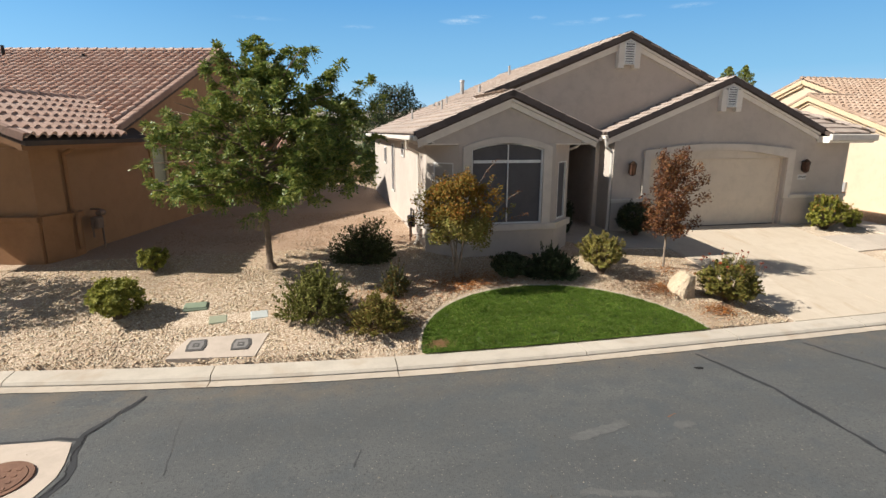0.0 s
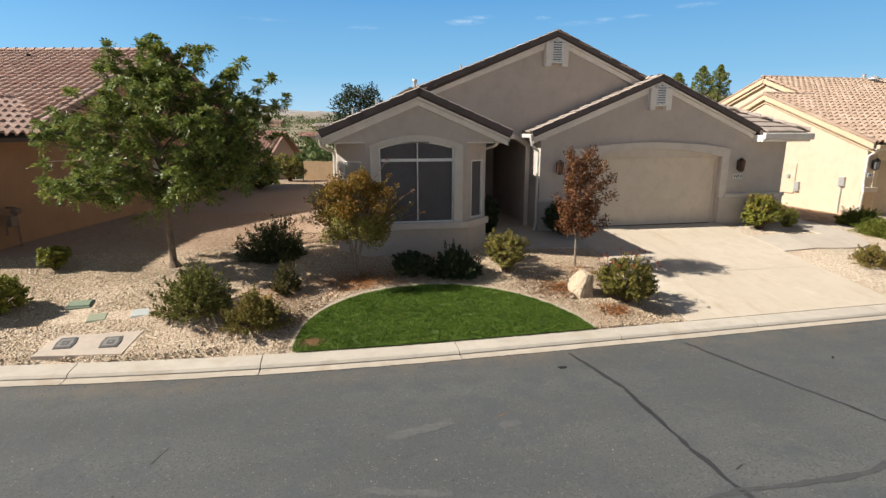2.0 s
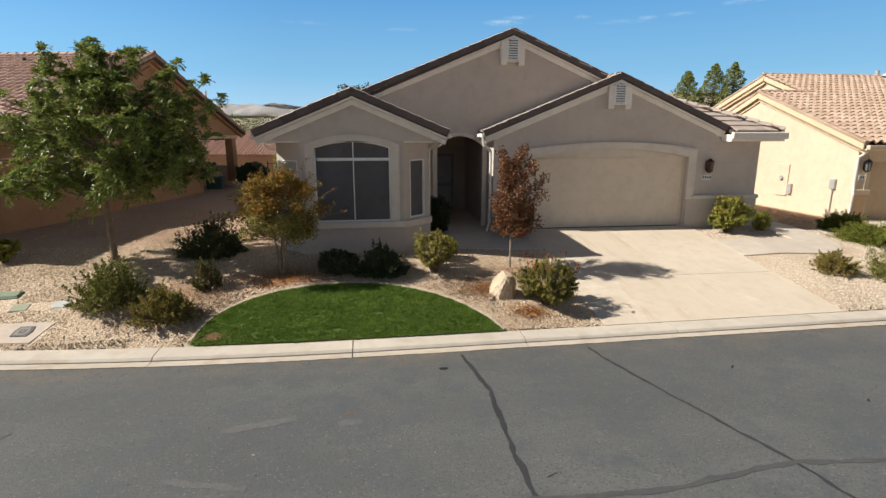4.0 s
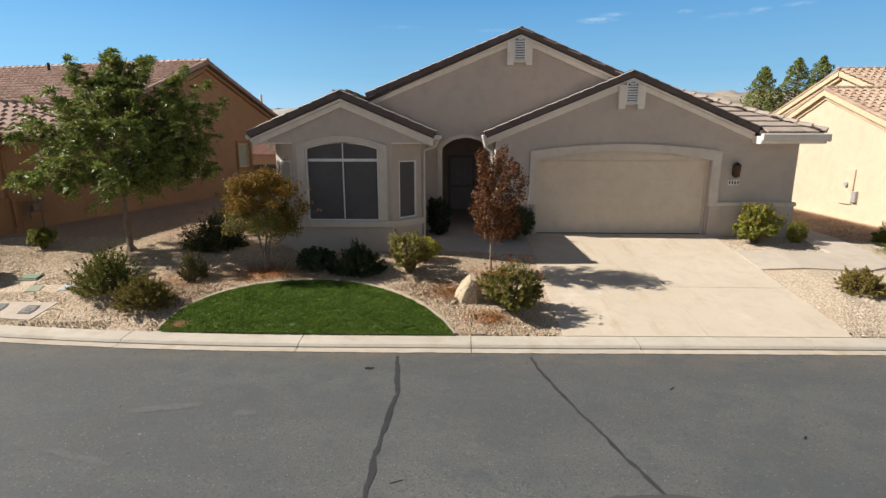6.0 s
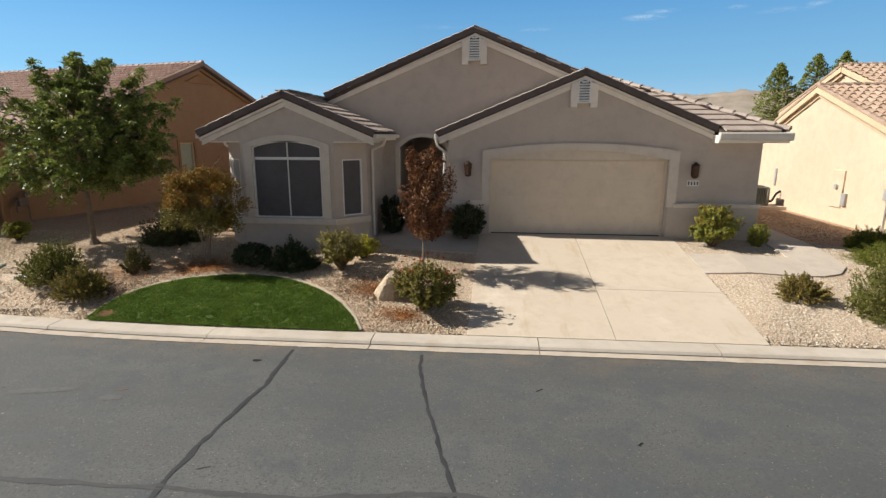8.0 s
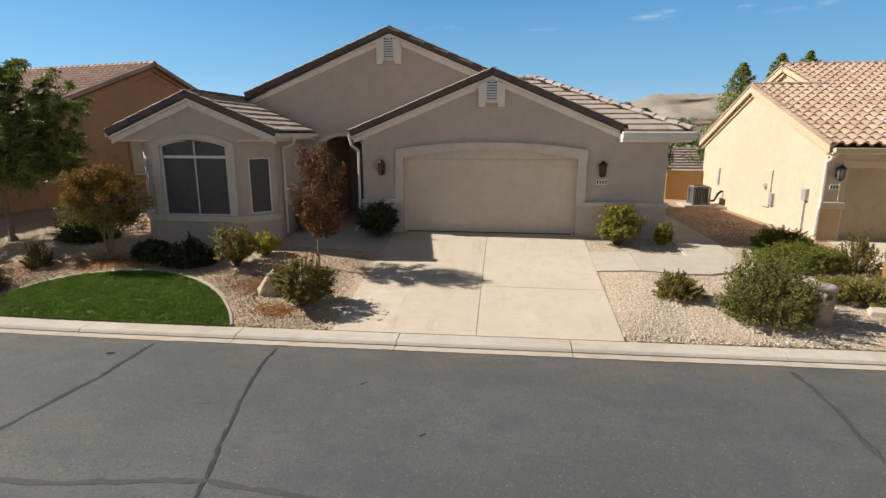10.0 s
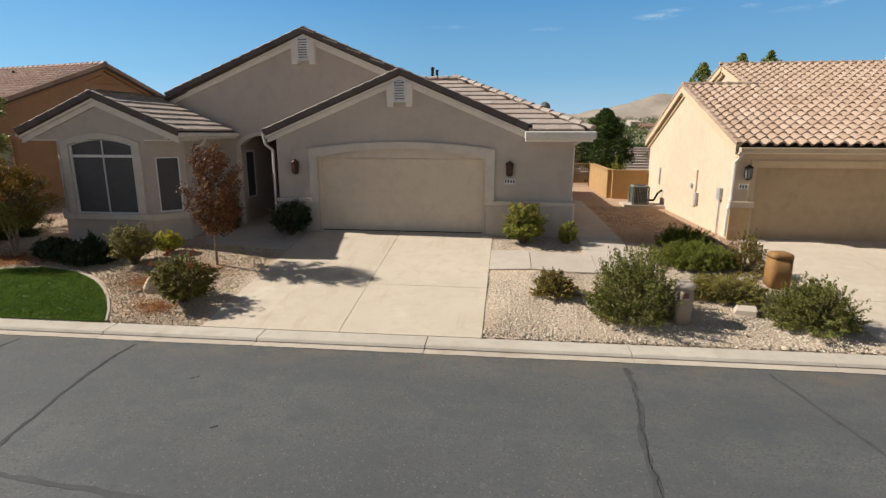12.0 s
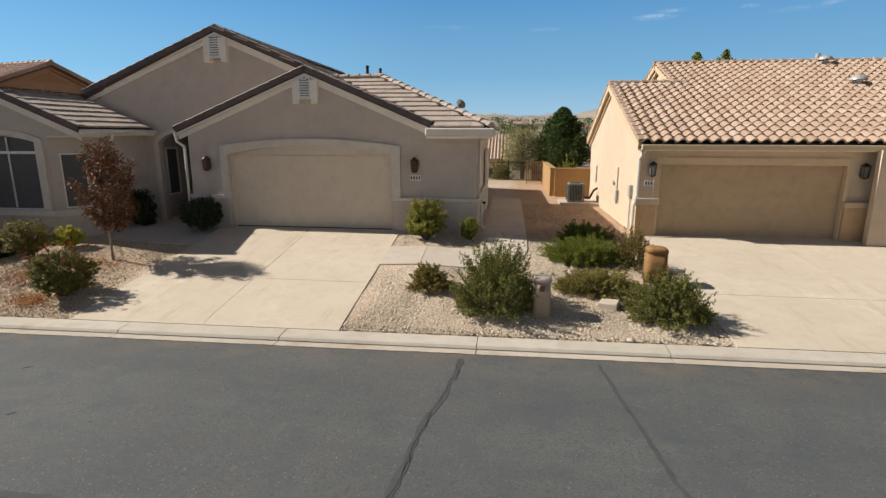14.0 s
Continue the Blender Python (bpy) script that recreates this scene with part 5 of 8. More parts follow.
part("west_wall", sheet([[(RY + 0.2, 0.4), (24.3, 0.4), (24.3, rb(0, 24.3) - 0.14), (R_RIDGE, rf(0, R_RIDGE) - 0.14), (RY + 0.2, rf(0, RY + 0.2) - 0.14)]], 0.2, sideways(RX)), CREAM, right_house)
g2l, g2r = 21.68, 26.52
part("front_wall", sheet([[(RX, 0.4), (g2l, 0.4), (g2l, 2.8), (g2r, 2.8), (g2r, 0.4), (27.2, 0.4), (27.2, 3.42), (RX, 3.42)]], 0.2, facing(RY)), CREAM, right_house)
part("front_wall", boxed(27.0, 15.3, 0.4, 27.2, 16.4, 3.4), CREAM, right_house)
part("front_wall", boxed(27.0, 14.55, 0.4, 32.0, 14.75, 3.2), CREAM, right_house)
part("wainscot", boxed(26.56, 14.98, 0.4, 27.6, 15.1, 1.62), TAN_BASE, right_house, bevel=0.01)
part("ledge", boxed(26.53, 14.94, 1.62, 27.6, 15.1, 1.78), CREAM_TRIM, right_house, bevel=0.015)
part("wainscot", boxed(RX - 0.05, 15.02, 0.4, 21.62, 15.1, 1.62), TAN_BASE, right_house, bevel=0.01)
part("ledge", boxed(RX - 0.14, 14.95, 1.62, 21.68, 15.1, 1.80), CREAM, right_house, bevel=0.015)
part("upper_wall", sheet([[(R_RIDGE, rf(0, R_RIDGE) - 0.3), (R_TOP, rf(0, R_TOP) - 0.14), (26.0, rb2(0, 26.0) - 0.14), (26.0, 4.0), (R_RIDGE, 4.0)]], 0.2, sideways(R_STEP + 0.15)), CREAM, right_house)
part("rear_wall", boxed(RX, 24.1, 0.4, 36, 24.3, 3.2), CREAM, right_house)
d2 = part("garage_door", boxed(g2l - 0.05, 15.26, 0.55, g2r + 0.05, 15.3, 2.8), CREAM_DOOR, right_house, "tan sectional garage door")
for k in range(4):
    z0 = 0.70 + k * 0.51
    part("door_panel", boxed(g2l + 0.01, 15.23, z0, g2r - 0.01, 15.26, z0 + 0.5097), CREAM_DOOR, d2)
part("door_trim", sheet([[(g2l - 0.16, 0.6), (g2l, 0.6), (g2l, 2.75), (g2r, 2.75), (g2r, 0.6), (g2r + 0.1, 0.6), (g2r + 0.1, 2.95), (g2l - 0.16, 2.95)]], 0.04, facing(RY - 0.04)), CREAM_TRIM, d2)
part("eave_fascia", boxed(RX - 0.1, R_EAVE - 0.02, RE - 0.22, 27.3, R_EAVE + 0.06, RE - 0.06), FASCIA, right_house)
part("gutter", boxed(RX - 0.1, R_EAVE - 0.13, RE - 0.19, 27.3, R_EAVE - 0.02, RE - 0.05), CREAM_TRIM, right_house, bevel=0.012)
part("soffit", boxed(RX - 0.1, R_EAVE + 0.06, RE - 0.21, 27.3, RY, RE - 0.19), CREAM, right_house)
part("downspout", tube(bmesh.new(), [(RX + 0.02, R_EAVE - 0.07, RE - 0.15), (RX - 0.02, 14.9, 3.0), (RX - 0.05, 15.03, 2.9), (RX - 0.05, 15.03, 1.9), (RX - 0.14, 14.92, 1.6), (RX - 0.14, 14.95, 0.8)], 0.042), GUTTER, right_house, "pale enamelled downspout at the corner")
for (a, za, b, zb) in ((R_EAVE + 0.05, rf(0, R_EAVE + 0.05), R_RIDGE - 0.001, rf(0, R_RIDGE)), (R_RIDGE + 0.001, rf(0, R_RIDGE), R_REAR, rb(0, R_REAR))):
    part("barge_board", sheet([[(a, za - 0.22), (b, zb - 0.22), (b, zb - 0.02), (a, za - 0.02)]], 0.1, sideways(RX - 0.172)), CREAM_TRIM, right_house)
    part("rake_trim", sheet([[(a, za - 0.36), (b, zb - 0.36), (b, zb - 0.223), (a, za - 0.223)]], 0.06, sideways(RX - 0.06)), CREAM_TRIM, right_house)
part("barge_board", sheet([[(R_RIDGE, rf(0, R_RIDGE) - 0.24), (R_TOP, rf(0, R_TOP) - 0.24), (R_TOP, rf(0, R_TOP) - 0.02), (R_RIDGE, rf(0, R_RIDGE) - 0.02)]], 0.1, sideways(R_STEP - 0.02)), CREAM_TRIM, right_house)


for lo, hi, out_ in ((-0.22, -0.02, 0.05), (-0.36, -0.223, -0.03)):
    part("barge_board", sheet([[(R_TOP + 0.001, rf(0, R_TOP) + lo), (27.0, rb2(0, 27.0) + lo), (27.0, rb2(0, 27.0) + hi), (R_TOP + 0.001, rf(0, R_TOP) + hi)]], 0.13, sideways(R_STEP - out_)), CREAM_TRIM, right_house)


def rdeck(poly, plane):
    return part("roof", sheet([poly], 0.1, lambda s, h, d: (s, h, plane(s, h) - 0.06 - d)), UNDERLAY, right_house, "peach barrel tile roof slope")


rroof_f = rdeck([(RX - 0.15, R_EAVE), (36, R_EAVE), (36, R_TOP), (R_STEP, R_TOP), (R_STEP, R_RIDGE), (RX - 0.15, R_RIDGE)], rf)
rroof_b = rdeck([(RX - 0.15, R_RIDGE), (R_STEP + 0.3, R_RIDGE), (R_STEP + 0.3, R_REAR), (RX - 0.15, R_REAR)], rb)
rroof_t = rdeck([(R_STEP, R_TOP), (36, R_TOP), (36, 27), (R_STEP, 27)], rb2)
rfr = thing("roof_vent", (29.07, 19.6, rf(0, 19.6)), "galvanised dome roof vent on the tiles", "vent", "roof vents")
for i, (x, y) in enumerate(((29.07, 19.6), (29.3, 22.2))):
    z = rf(0, y)
    vv = rfr if i == 0 else thing("roof_vent", (x, y, z), "galvanised dome roof vent on the tiles", "vent", "roof vents")
    vv.location = (x, y, z)
    part("stem", cyl(bmesh.new(), (x, y, z - 0.2), (x, y, z + 0.22), 0.12, 0.12, 14), PIPE, vv)
    bm = bmesh.new()
    for (za, ra), (zb, rb_) in zip(((0.20, 0.27), (0.26, 0.25), (0.32, 0.19)), ((0.26, 0.25), (0.32, 0.19), (0.36, 0.08))):
        cyl(bm, (x, y, z + za), (x, y, z + zb), ra, rb_, 16)
    part("hood", bm, PIPE, vv)
vp = part("vent_pipe", cyl(bmesh.new(), (29.3, 22.75, 6.2), (29.3, 22.75, 6.68), 0.09, 0.09, 12), PIPE, right_house)
wall_lantern(21.44, RY, 2.62, IRON, SMOKED, "black outdoor wall lantern beside the garage door", "smoked glass")
wall_lantern(26.92, RY, 2.62, IRON, SMOKED, "black outdoor wall lantern beside the garage door", "smoked glass")
number_plate(21.42, RY, 2.22)


# wall fittings on the sunlit side
def wall_box(name, y0, y1, z0, z1, mat, label, cat, deep=0.1):
    b = thing(name, (RX, (y0 + y1) / 2, z0), label, cat)
    part("case", boxed(RX - deep, y0, z0, RX, y1, z1), mat, b, bevel=0.01)
    return b


eb = wall_box("meter_cabinet", 17.95, 18.55, 1.25, 2.5, CREAM, "flush cream electric meter cabinet", "electric cabinet", 0.05)
part("dial", cyl(bmesh.new(), (RX - 0.05, 18.25, 1.95), (RX - 0.12, 18.25, 1.95), 0.09, 0.08, 14), PIPE, eb)
wall_box("junction_box", 17.7, 17.9, 1.35, 1.75, PIPE, "grey junction box on the wall", "junction box", 0.1)
b2 = wall_box("junction_box", 15.75, 15.98, 1.75, 2.1, PIPE, "grey box with conduit on the wall", "junction box", 0.1)
part("conduit", cyl(bmesh.new(), (RX - 0.04, 15.86, 0.75), (RX - 0.04, 15.86, 1.76), 0.02), PIPE, b2)
wall_box("conduit_cover", 22.3, 22.45, 1.6, 2.3, PIPE, "thin grey conduit cover on the wall", "conduit", 0.05)

# air conditioner on its pad
ACGREY = surf("ac_enamel", (0.22, 0.235, 0.21), (0.18, 0.195, 0.175), 3, 30, 0.5, 0.05, 0.002)
ax, ay, aw = 20.2, 21.85, 0.31
ac = thing("air_conditioner", (ax, ay, 0.75), "grey louvred air conditioner on a concrete pad", "air conditioner")
part("pad", boxed(19.55, 21.25, 0.6, 21.1, 22.5, 0.83), PADCON, ac, "concrete pad")
part("core", boxed(ax - aw + 0.05, ay - aw + 0.05, 0.84, ax + aw - 0.05, ay + aw - 0.05, 1.5), DARK, ac)
for i in range(9):
    o = -aw + 0.06 + i * (2 * aw - 0.12) / 8
    part("fin", boxed(ax + o - 0.014, ay - aw + 0.01, 0.86, ax + o + 0.014, ay - aw + 0.05, 1.52), ACGREY, ac)
    part("fin", boxed(ax - aw + 0.01, ay + o - 0.014, 0.86, ax - aw + 0.05, ay + o + 0.014, 1.52), ACGREY, ac)
part("top_cover", boxed(ax - aw, ay - aw, 1.52, ax + aw, ay + aw, 1.60), ACGREY, ac, bevel=0.02)
part("fan_grille", cyl(bmesh.new(), (ax, ay, 1.60), (ax, ay, 1.62), 0.26, 0.24, 20), IRON, ac)
part("base_rim", boxed(ax - aw, ay - aw, 0.83, ax + aw, ay + aw, 0.89), ACGREY, ac)
for sx, sy in ((-1, -1), (1, -1), (-1, 1)):
    part("corner_post", boxed(ax + sx * aw - 0.03, ay + sy * aw - 0.03, 0.85, ax + sx * aw + 0.03, ay + sy * aw + 0.03, 1.55), ACGREY, ac)
part("refrigerant_line", tube(bmesh.new(), [(ax + aw, ay, 1.0), (20.8, ay, 0.98), (20.95, ay, 1.3), (21.1, ay, 1.4)], 0.045), IRON, ac)

# block wall and gate behind
bw = thing("block_wall", (20.2, 25.0, 0.8), "tan stuccoed block garden wall", "wall", kind="structure")
part("wall_run", boxed(19.55, 24.2, 0.4, 21.1, 24.4, 2.0), BLOCK, bw)
part("wall_run", boxed(19.35, 24.41, 0.4, 19.55, 29.8, 2.0), BLOCK, bw)
part("wall_run", boxed(19.35, 29.81, 0.4, 22.4, 30.0, 1.7), BLOCK, bw)
part("wall_cap", boxed(19.5, 24.16, 2.0, 21.1, 24.44, 2.06), BLOCK, bw)
part("wall_cap", boxed(19.31, 24.45, 2.0, 19.59, 29.8, 2.06), BLOCK, bw)


def iron_fence(x0, y0, x1, y1, z, h, label, name="iron_fence", posts=2.2):
    f = thing(name, ((x0 + x1) / 2, (y0 + y1) / 2, z), label, "fence")
    L = math.hypot(x1 - x0, y1 - y0)
    n = int(L / 0.12)
    for hz in (0.12, h - 0.08):
        part("rail", tube(bmesh.new(), [(x0, y0, z + hz), (x1, y1, z + hz)], 0.018, 6), IRON, f)
    first = None
    for i in range(n + 1):
        t = i / n
        x, y = x0 + (x1 - x0) * t, y0 + (y1 - y0) * t
        if first is None:
            first = part("picket", cyl(bmesh.new(), (x, y, z), (x, y, z + h), 0.009, 0.009, 5), IRON, f)
        else:
            p = new("picket", first.data)
            p.parent = f
            p.location = (x - x0, y - y0, 0)
    m = max(1, int(L / posts))
    for i in range(m + 1):
        t = i / m
        x, y = x0 + (x1 - x0) * t, y0 + (y1 - y0) * t
        part("post", boxed(x - 0.03, y - 0.03, z - 0.3, x + 0.03, y + 0.03, z + h + 0.05), IRON, f)
    return f


iron_fence(15.2, 32.0, 19.6, 32.0, 0.72, 1.25, "dark iron picket fence behind the side yard")
iron_fence(-1.6, 32.5, 0.4, 32.5, 0.84, 1.1, "thin iron picket fence across the side yard")


GATE = surf("tan_gate_paint", (0.50, 0.34, 0.16), (0.43, 0.29, 0.13), 3, 30, 0.6, 0.1, 0.002)
gate = thing("garden_gate", (18.9, 29.9, 0.75), "tan iron picket gate beside the block wall", "gate")
for hz in (0.95, 2.0):
    part("rail", boxed(18.45, 29.88, hz, 19.34, 29.92, hz + 0.05), GATE, gate)
for gx_ in (18.43, 19.30):
    part("post", boxed(gx_, 29.87, 0.7, gx_ + 0.05, 29.93, 2.15), GATE, gate)
for i in range(8):
    part("picket", boxed(18.55 + i * 0.095, 29.89, 0.82, 18.57 + i * 0.095, 29.91, 2.08), GATE, gate)
pw = thing("garden_wall", (18.3, 36.5, -0.2), "pale sunlit garden wall beyond the fence", "wall", kind="structure")
part("wall_run", sheet([[(17.55, -0.6), (19.0, -0.6), (19.0, 1.95), (18.55, 1.95), (18.0, 1.2), (17.55, 0.95)]], 0.25, facing(36.5)), WHITE, pw)
part("wall_run", sheet([[(36.51, -0.6), (40.0, -0.6), (40.0, 1.95), (36.51, 1.95)]], 0.2, sideways(17.56)), WHITE, pw)


# ---- roof tiles ----
def s_tile():
    """A barrel roof tile: a pan that rises into a round roll, 0.30 wide, laid with its lower edge at the origin."""
    bm = bmesh.new()
    prof = [(-0.15, 0.0), (-0.07, 0.003), (-0.04, 0.046), (0.02, 0.088), (0.08, 0.088), (0.13, 0.048), (0.155, 0.003)]
    a = [bm.verts.new((x, 0.0, z + 0.046)) for x, z in prof]
    b = [bm.verts.new((x, 0.42, z)) for x, z in prof]
    c = [bm.verts.new((x, 0.004, z - 0.004)) for x, z in prof]
    e = [bm.verts.new((x, 0.0, z + 0.0458)) for x, z in prof]
    for i in range(6):
        bm.faces.new((a[i], a[i + 1], b[i + 1], b[i]))
        bm.faces.new((c[i], c[i + 1], e[i + 1], e[i]))
    return bm


def flat_tile():
    bm = bmesh.new()
    for x0, x1 in ((-0.1655, 0.1655),):
        v = [bm.verts.new(p) for p in ((x0, 0, 0.05), (x1, 0, 0.05), (x1, 0.42, 0.008), (x0, 0.42, 0.008), (x0, 0, 0), (x1, 0, 0), (x1, 0.42, -0.02), (x0, 0.42, -0.02))]
        for q in ((0, 1, 2, 3), (4, 5, 1, 0), (5, 6, 2, 1), (7, 4, 0, 3)):
            bm.faces.new([v[i] for i in q])
    return bm


def cap_tile():
    """A half-round ridge tile, 0.40 long along y."""
    bm = bmesh.new()
    rows = []
    for y, r, lift in ((0, 0.12, 0.028), (0.42, 0.105, 0.0)):
        rows.append([bm.verts.new((math.cos(a) * r, y, math.sin(a) * r * 0.8 + lift - 0.02)) for a in [math.pi * i / 6 for i in range(7)]])
    for i in range(6):
        bm.faces.new((rows[0][i], rows[0][i + 1], rows[1][i + 1], rows[1][i]))
    bm.faces.new([bm.verts.new(v.co) for v in rows[0][::-1]])
    return bm


def rake_tile(drop=-0.105):
    """An angled edge tile, 0.38 long along y: a top leg over the roof and a drop leg over the barge board (towards -x)."""
    bm = bmesh.new()
    prof = [(-0.03, drop), (-0.03, 0.04), (0.0, 0.06), (0.17, 0.052), (0.17, 0.03), (-0.005, 0.025), (-0.005, drop)]
    rows = [[bm.verts.new((x, y, z + (0.017 if y == 0 else 0))) for x, z in prof] for y in (0.0, 0.40)]
    for i in range(len(prof)):
        bm.faces.new((rows[0][i - 1], rows[0][i], rows[1][i], rows[1][i - 1]))
    bm.faces.new(rows[0][::-1])
    bm.faces.new(rows[1])
    return bm


STILE = {}
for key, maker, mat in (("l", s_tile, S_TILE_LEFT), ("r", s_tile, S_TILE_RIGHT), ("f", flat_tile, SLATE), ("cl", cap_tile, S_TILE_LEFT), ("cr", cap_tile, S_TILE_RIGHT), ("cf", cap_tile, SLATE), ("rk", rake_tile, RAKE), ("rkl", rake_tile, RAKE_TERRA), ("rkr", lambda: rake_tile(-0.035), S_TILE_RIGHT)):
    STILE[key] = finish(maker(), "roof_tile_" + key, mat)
    if maker in (s_tile, cap_tile):
        STILE[key].shade_smooth()
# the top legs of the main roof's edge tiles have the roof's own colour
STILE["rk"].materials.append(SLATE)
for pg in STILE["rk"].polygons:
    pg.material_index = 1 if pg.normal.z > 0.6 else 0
ISLE = {"l": S_TILE_LEFT_ISLE, "r": S_TILE_RIGHT_ISLE, "f": SLATE_ISLE}


def set_tile(key, m, parent, name):
    ob = new(name, STILE[key])
    ob.parent = parent
    ob.matrix_parent_inverse = Matrix()
    ob.matrix_basis = Matrix.Translation(-root_of(parent).location) @ m
    return ob


def tile_frame(o, along, up):
    along, up = Vector(along).normalized(), Vector(up).normalized()
    n = along.cross(up).normalized()
    up = n.cross(along)
    m = Matrix((along, up, n)).transposed().to_4x4()
    m.translation = o
    return m


def tile_field(key, parent, o, along, up, width, length, keep, near, cap=300, pitch=0.31, course=0.37, seed=1, stagger=False):
    """Courses of tiles on a slope from the eave corner o. Those that near() picks are pieces of their own, the rest one joined mesh."""
    rnd = random.Random(seed)
    along, up = Vector(along).normalized(), Vector(up).normalized()
    pieces, rest = [], []
    for r in range(int(length / course) + 1):
        for c in range(-1, int(width / pitch) + 1):
            sx = (c + 0.5 + (0.5 if stagger and r % 2 else 0)) * pitch
            if sx < 0.1 or sx > width - 0.1:
                continue
            p = Vector(o) + along * sx + up * (r * course)
            mid = p + up * 0.2
            if not keep(mid):
                continue
            m = tile_frame(p, along, up) @ pose(rnd.uniform(-0.004, 0.004), rnd.uniform(-0.008, 0.008), 0, rnd.uniform(-0.5, 0.5), rnd.uniform(-0.6, 0.6), rnd.uniform(-0.7, 0.7))
            (pieces if near(mid) and len(pieces) < cap else rest).append(m)
    for m in pieces:
        set_tile(key, m, parent, "roof_tile")
    if rest:
        me = STILE[key]
        v = np.array([tuple(q.co) for q in me.vertices])
        fs = [tuple(p.vertices) for p in me.polygons]
        V, F = [], []
        loc = np.array(root_of(parent).location)
        for i, m in enumerate(rest):
            a = np.array(m)
            V.append(v @ a[:3, :3].T + a[:3, 3] - loc)
            F.append(np.array(fs) + i * len(v))
        ob = tagged(new("roof_tiles", mesh_from("roof_tiles", np.concatenate(V), np.concatenate(F), ISLE[key], 4)), kind="stuff")
        ob.parent = parent
        if key == "f":
            ob.data.shade_flat()
    return len(pieces), len(rest)


def cap_run(key, parent, p0, p1, name="ridge_tile", step=0.37, lift=0.03):
    p0, p1 = Vector(p0), Vector(p1)
    d = p1 - p0
    n = int(d.length / step)
    up = d.normalized()
    along = up.cross(Vector((0, 0, 1))).normalized()
    for i in range(n + 1):
        p = p0 + up * (i * step) + Vector((0, 0, lift))
        set_tile(key, tile_frame(p, along, up), parent, name)


def rake_run(key, parent, p0, p1, out, step=0.35):
    """Edge tiles up a rake from p0 to p1; out points away from the roof."""
    p0, p1 = Vector(p0), Vector(p1)
    d = p1 - p0
    n = int(round(d.length / step))
    up = d.normalized()
    along = -Vector(out).normalized()
    mir = along.cross(up).z < 0
    for i in range(n):
        m = tile_frame(p0 + up * (i * d.length / n), along, up) if not mir else tile_frame(p0 + up * (i * d.length / n), along, up) @ Matrix.Diagonal((1, 1, -1, 1))
        set_tile(key, m, parent, "rake_tile")


X, Y = Vector((1, 0, 0)), Vector((0, 1, 0))
upA = Vector((1, 0, SL))
upB = Vector((-1, 0, SL))
upC = Vector((-1, 0, SC))
upD = Vector((1, 0, SD))
upE = Vector((0, 1, 0.435))
upF = Vector((-1, 0, 0.435))
# west slope
tile_field("f", roof_a, (2.0, 26.9, EZ), -Y, upA, 26.9 - FB - 0.1, 7.3,
           lambda p: (p.x < BAYX or p.y > FM + 0.1) and p.x < RIDGE_X - 0.05, lambda p: p.y < 17.5 and p.x < 5.5, 300, 0.333, 0.37, 2, True)
# bay slope
tile_field("f", roof_b, (6.5, FB + 0.1, EZ), Y, upB, YM - FB - 0.1, 2.4, lambda p: p.x > BAYX, lambda p: True, 300, 0.333, 0.37, 3, True)
# east slope with the garage gable
tile_field("f", roof_c, (15.3, FG + 0.1, plane_c(15.3, 0)), Y, upC, 26.9 - FG, 7.2,
           lambda p: (p.x > GARX or p.y > FM + 0.1) and p.x > RIDGE_X + 0.05 and p.z > plane_e(p.x, p.y) - 0.05, lambda p: p.y < 16.5, 300, 0.333, 0.37, 4, True)
# garage west slope
tile_field("f", roof_d, (7.88, YM, EZ), -Y, upD, YM - FG - 0.1, 4.2, lambda p: p.x < GARX, lambda p: True, 300, 0.333, 0.37, 5, True)
# hipped corner
tile_field("f", roof_e, (11.4, 13.6, 3.75), X, upE, 5.5, 4.2, lambda p: p.x < 17.06 - (p.y - 13.6) and p.z > plane_c(p.x, p.y) - 0.02 and (p.y > FG + 0.1 or p.x > 15.3), lambda p: True, 300, 0.333, 0.37, 6, True)
tile_field("f", roof_f, (16.93, 13.6, 3.75), Y, upF, 8.0, 4.2, lambda p: 13.5 + (16.93 - p.x) < p.y < 21.6 - (16.93 - p.x), lambda p: p.y < 17, 200, 0.333, 0.37, 7, True)
cap_run("cf", roof_e, (16.93, 13.6, 3.76), (13.1, 17.43, 5.43), "hip_tile")
cap_run("cf", roof_e, (13.1, 17.43, 5.42), (11.5, 17.43, 5.42))
cap_run("cf", roof_f, (16.93, 21.6, 3.76), (13.1, 17.77, 5.43), "hip_tile")
cap_run("cf", roof_a, (RIDGE_X, FM + 0.22, RIDGE_Z), (RIDGE_X, 26.9, RIDGE_Z), lift=-0.01)
cap_run("cf", roof_b, (BAYX, FB + 0.22, plane_a(BAYX, 0)), (BAYX, YM, plane_a(BAYX, 0)), lift=-0.01)
cap_run("cf", roof_d, (GARX, FG + 0.22, plane_c(GARX, 0)), (GARX, YM, plane_c(GARX, 0)), lift=-0.01)
